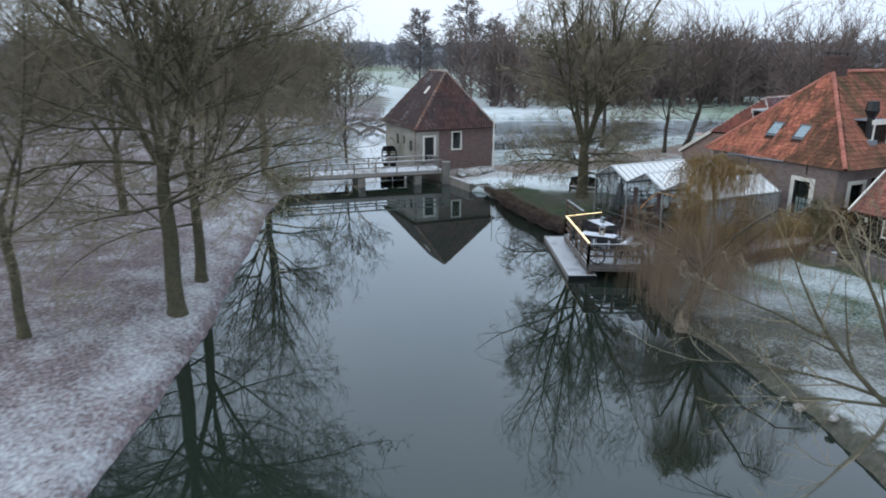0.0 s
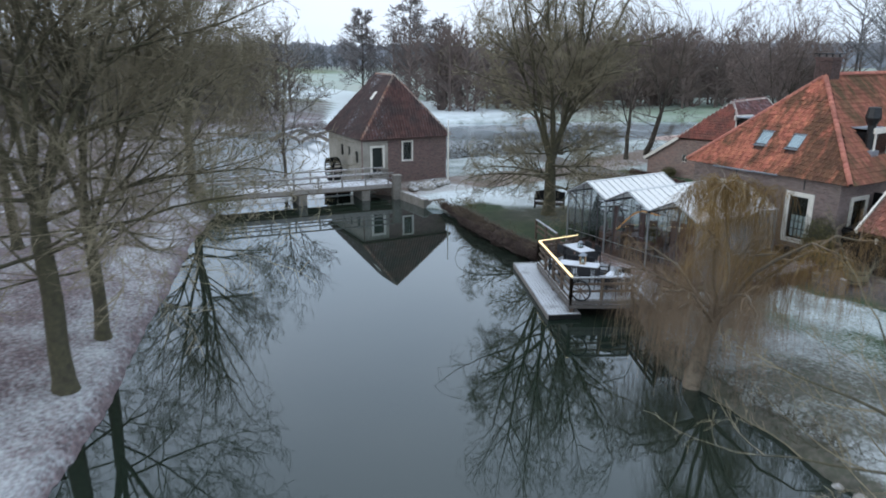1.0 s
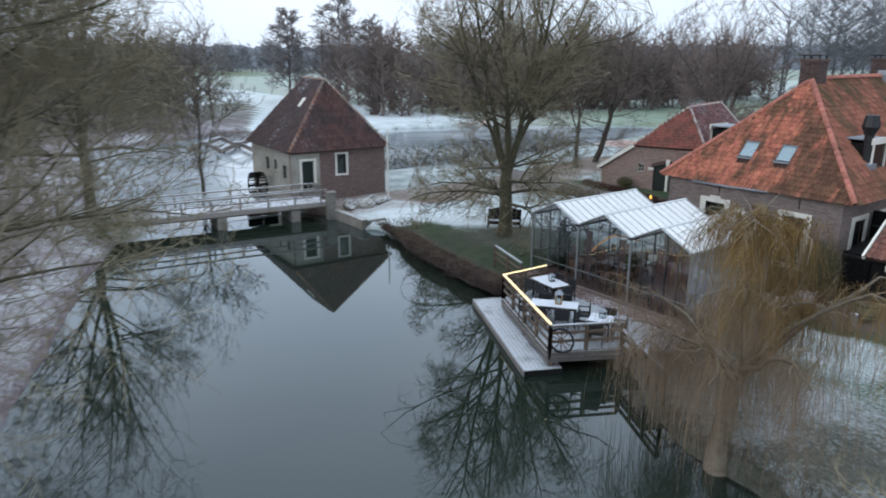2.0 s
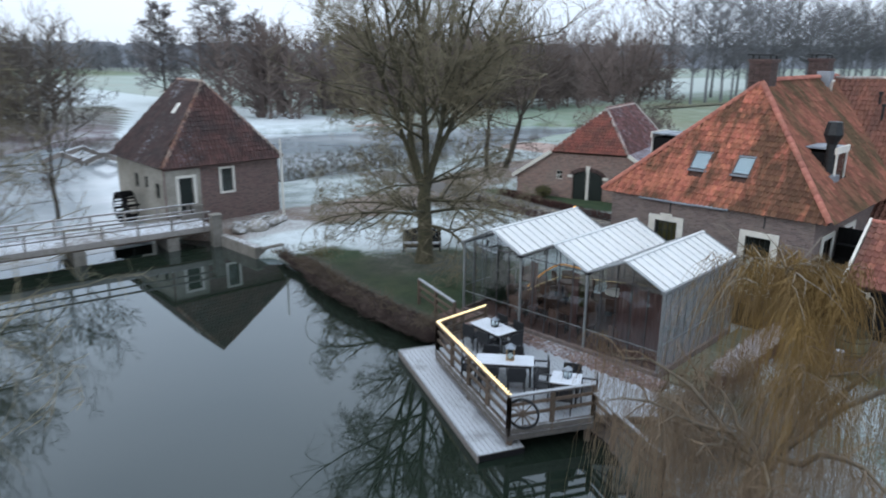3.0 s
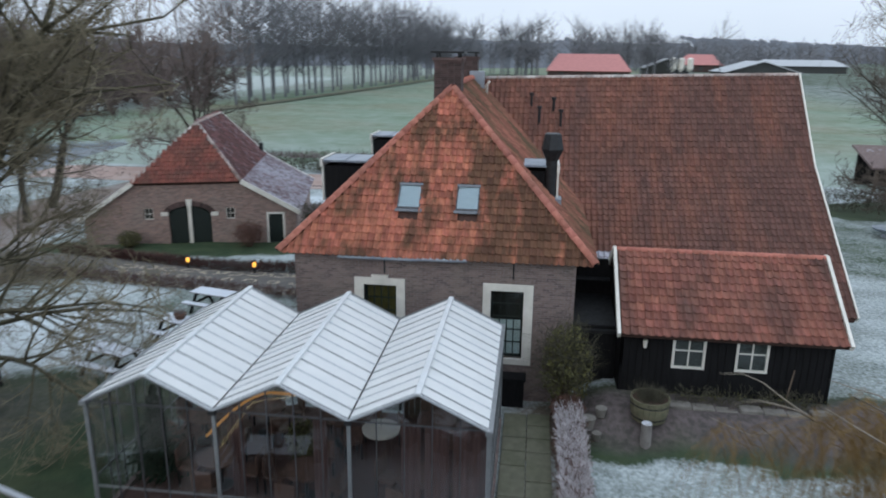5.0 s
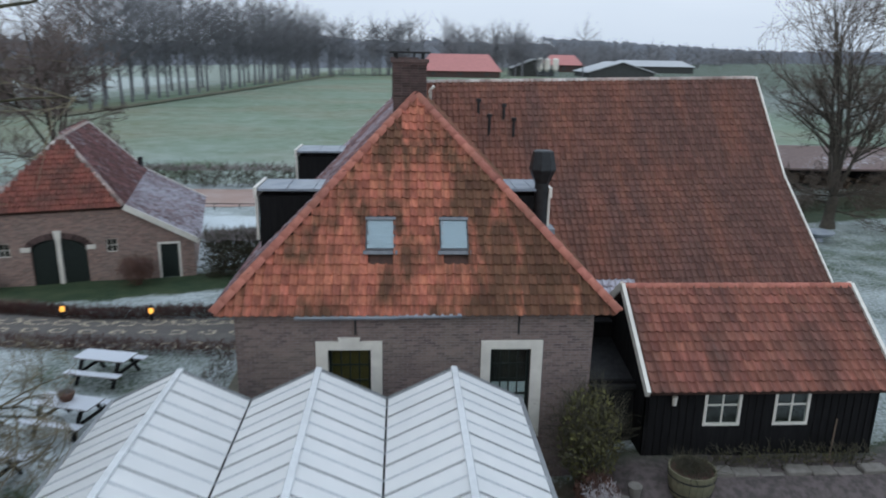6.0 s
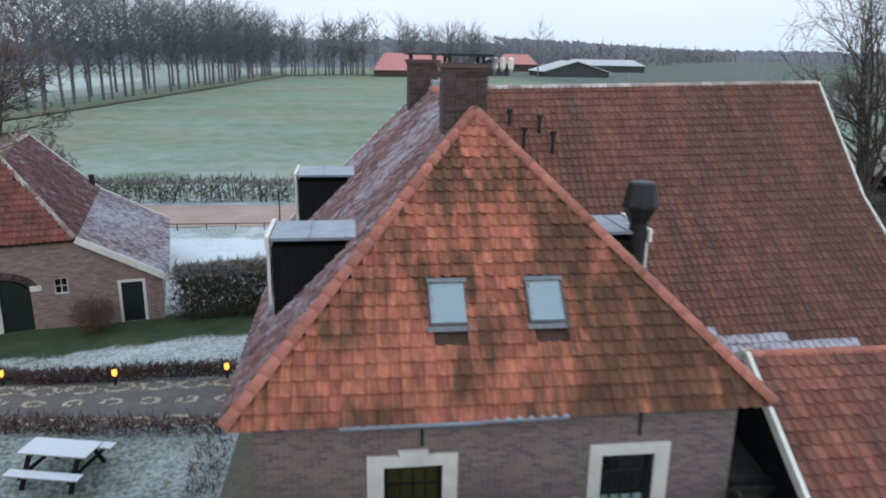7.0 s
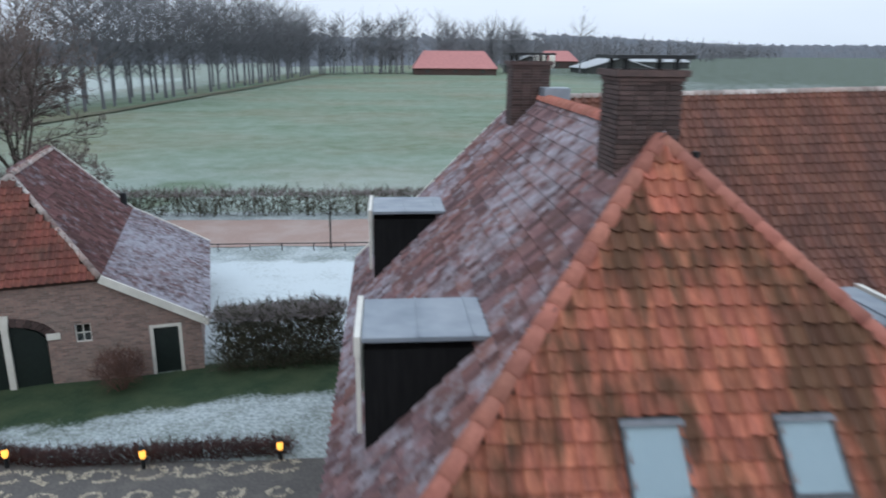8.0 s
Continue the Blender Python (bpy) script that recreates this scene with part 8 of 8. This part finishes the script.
solid("branch_garland", garland, lamp_mat("warm_garland", (0.75, 0.35, 0.10), 0.25), "long branch hung with tiny warm lights in the greenhouse", "garland")
board_screen = thing("wooden_screen", "brown wooden plank screen inside the greenhouse", "screen")
for i in range(16):
    part("plank", Shape().box(3.9 + i * 0.16, 4.04 + i * 0.16, -1.75, -1.7, 0.77, 2.9), old_wood, board_screen)

# brown drapes behind the front panes
drape = surf("brown_drape", (0.135, 0.075, 0.068), (0.09, 0.052, 0.05), scale=4, rough=0.9, bump=0.2, stretch=(4, 1, 0.4))
for k, (x, w) in enumerate(((4.72, 0.4), (5.2, 0.5), (5.78, 0.55), (1.1, 0.3), (2.9, 0.3))):
    rows = []
    for z in (0.9, 2.1, 3.25):
        rows += [(x + w * i / 12, -6.5 + 0.05 * math.sin(i * 1.6 + k) + 0.01 * z, z) for i in range(13)]
    rows += [(p[0], p[1] + 0.015, p[2]) for p in rows]
    fs = [(j * 13 + i, j * 13 + i + 1, j * 13 + i + 14, j * 13 + i + 13) for j in range(2) for i in range(12)]
    fs += [tuple(q + 39 for q in reversed(f)) for f in fs]
    solid("drape", Shape().add(rows, fs), drape, "brown drape hanging behind the greenhouse panes", "curtain", smooth=True, group="greenhouse drapes")

# ---- farther off ----
frame_l = thing("landing_stage", "frosted timber frames of a landing stage in the upstream pond", "landing stage", pose(-54.5, -1.5, 0.1, 0, 0, -42))
for k in (0, 1):
    y0 = -3.6 + 3.8 * k
    for x in (-2.2, 2.2):
        part("rafter", Shape().beam((x, y0, 0.25), (x, y0 + 1.7, 1.0), 0.42, 0.18, up=(1, 0, 0)), frost_wood, frame_l)
        part("rafter", Shape().beam((x, y0 + 3.4, 0.25), (x, y0 + 1.7, 1.0), 0.42, 0.18, up=(1, 0, 0)), frost_wood, frame_l)
        part("support_post", Shape().tube([(x, y0, -1), (x, y0, 0.35)], [0.13, 0.13], 8), old_wood, frame_l)
        part("support_post", Shape().tube([(x, y0 + 3.4, -1), (x, y0 + 3.4, 0.35)], [0.13, 0.13], 8), old_wood, frame_l)
    part("ridge_beam", Shape().beam((-2.5, y0 + 1.7, 1.07), (2.5, y0 + 1.7, 1.07), 0.4, 0.16), frost_wood, frame_l)
    for yy in (0.0, 3.4):
        part("edge_beam", Shape().beam((-2.5, y0 + yy, 0.3), (2.5, y0 + yy, 0.3), 0.4, 0.16), frost_wood, frame_l)
# red mixed towards grey: the far farm's haze sits in the colour
far_red = surf("red_sheet_roof", (0.47, 0.20, 0.19), (0.40, 0.175, 0.17), scale=1, rough=0.7, bump=0)
far_dark = surf("dark_barn_wall", (0.05, 0.055, 0.055), (0.035, 0.04, 0.04), scale=1, rough=0.8, bump=0)
far_pale = surf("pale_sheet", (0.42, 0.44, 0.46), (0.34, 0.36, 0.38), scale=1, rough=0.6, bump=0)


def far_barn(name, x0, x1, y, deep, wall, ridge, roof_m, wall_m, label, gable=False):
    b = thing(name, label, "barn", pose(0, 0, 0))
    g = ground_z((x0 + x1) / 2, y) - 0.5
    mid = (x0 + x1) / 2
    if gable:
        part("wall", Shape().prism([(x0, g), (x1, g), (x1, wall), (mid, ridge), (x0, wall)], y, y + deep), wall_m, b)
        part("roof", Shape().slab([(x0 - 1, y - 1, wall), (x0 - 1, y + deep, wall), (mid, y + deep, ridge + 0.4), (mid, y - 1, ridge + 0.4)], 0.4).slab([(x1 + 1, y - 1, wall), (x1 + 1, y + deep, wall), (mid, y + deep, ridge + 0.4), (mid, y - 1, ridge + 0.4)], 0.4), roof_m, b)
    else:
        part("wall", Shape().box(x0, x1, y, y + deep, g, wall), wall_m, b)
        for k in range(3):
            xx = x0 + (x1 - x0) * (k + 0.5) / 3
            part("window", Shape().box(xx - 0.8, xx + 0.8, y - 0.08, y, g + 1.4, wall - 0.6), far_dark, b)
        part("roof", Shape().slab([(x0 - 0.5, y - 1, wall), (x1 + 0.5, y - 1, wall), (x1 - 4.5, y + deep / 2, ridge), (x0 + 4.5, y + deep / 2, ridge)], 0.4)
             .slab([(x0 - 0.5, y + deep, wall), (x1 + 0.5, y + deep, wall), (x1 - 4.5, y + deep / 2, ridge), (x0 + 4.5, y + deep / 2, ridge)], 0.4)
             .slab([(x0 - 0.5, y - 1, wall), (x0 - 0.5, y + deep, wall), (x0 + 4.5, y + deep / 2, ridge)], 0.4).slab([(x1 + 0.5, y - 1, wall), (x1 + 0.5, y + deep, wall), (x1 - 4.5, y + deep / 2, ridge)], 0.4), roof_m, b)
    return b


far_barn("far_farmhouse", 12, 47, 300, 14, 3.4, 10.5, far_red, chimney_brick, "distant farmhouse with a broad red roof")
far_barn("far_shed", 58, 78, 335, 12, 4.5, 8.5, far_pale, far_dark, "distant pale-roofed farm shed", True)
far_barn("far_shed", 94, 126, 330, 30, 3.2, 7.8, far_pale, far_dark, "distant dark green shed with pale roof edge", True)
far_barn("far_farmhouse", 92, 116, 430, 12, 5, 11, far_red, chimney_brick, "distant farmhouse with a red roof")
far_barn("far_shed", 140, 190, 440, 20, 5, 8.5, far_pale, far_dark, "distant long low shed")
for x in (70, 73.5, 77.5):
    s_ = thing("silo", "pale upright feed silo at the far farm", "silo", pose(x, 330, ground_z(x, 330)))
    part("tank", Shape().tube([(0, 0, 2.2), (0, 0, 3.6), (0, 0, 8.0), (0, 0, 8.8)], [0.3, 1.4, 1.4, 0.4], 14), white_paint, s_)
    for a in range(4):
        t = math.tau * a / 4
        part("leg", Shape().beam((1.2 * math.cos(t), 1.2 * math.sin(t), 0), (1.2 * math.cos(t), 1.2 * math.sin(t), 3.6), 0.15, 0.15), zinc, s_)
store = thing("wood_store", "low open wood store with a dull tiled roof", "shed", pose(33.5, 38.5, ground_z(38, 39), 0, 0, -3))
part("roof", Shape().slab([(-1, -1.2, 1.9), (13, -1.2, 1.9), (13, 3.4, 3.1), (-1, 3.4, 3.1)], 0.15), surf("dull_brown_roof", (0.17, 0.12, 0.11), (0.12, 0.09, 0.085), rough=0.9, frost=0.3), store)
for x in (-0.5, 4, 8.5, 12.5):
    part("post", Shape().box(x - 0.1, x + 0.1, -0.9, -0.7, -0.2, 1.95), old_wood, store)
part("back_wall", Shape().box(-0.6, 12.6, 3.0, 3.15, -0.2, 2.9), black_board, store)
logs = Shape()
r_ = random.Random(6)
for i in range(90):
    x, z = r_.uniform(0, 12), r_.uniform(0.05, 1.1)
    logs.tube([(x, 0.2, z), (x, 1.6, z)], [0.12, 0.12], 6)
solid("log_pile", logs, old_wood, "stacked firewood logs under the open store", "logs", pose(33.5, 38.5, ground_z(38, 39), 0, 0, -3), kind="stuff")
solid("fire_bowl", Shape().tube([(0, 0, 0.25), (0, 0, 0.4), (0, 0, 0.52)], [0.35, 0.72, 0.8], 20).tube([(0, 0, 0), (0, 0, 0.26)], [0.3, 0.2], 10), zinc, "round pale fire bowl on the yard", "fire bowl", pose(26.1, 20.3, ground_z(26.1, 20.3)))
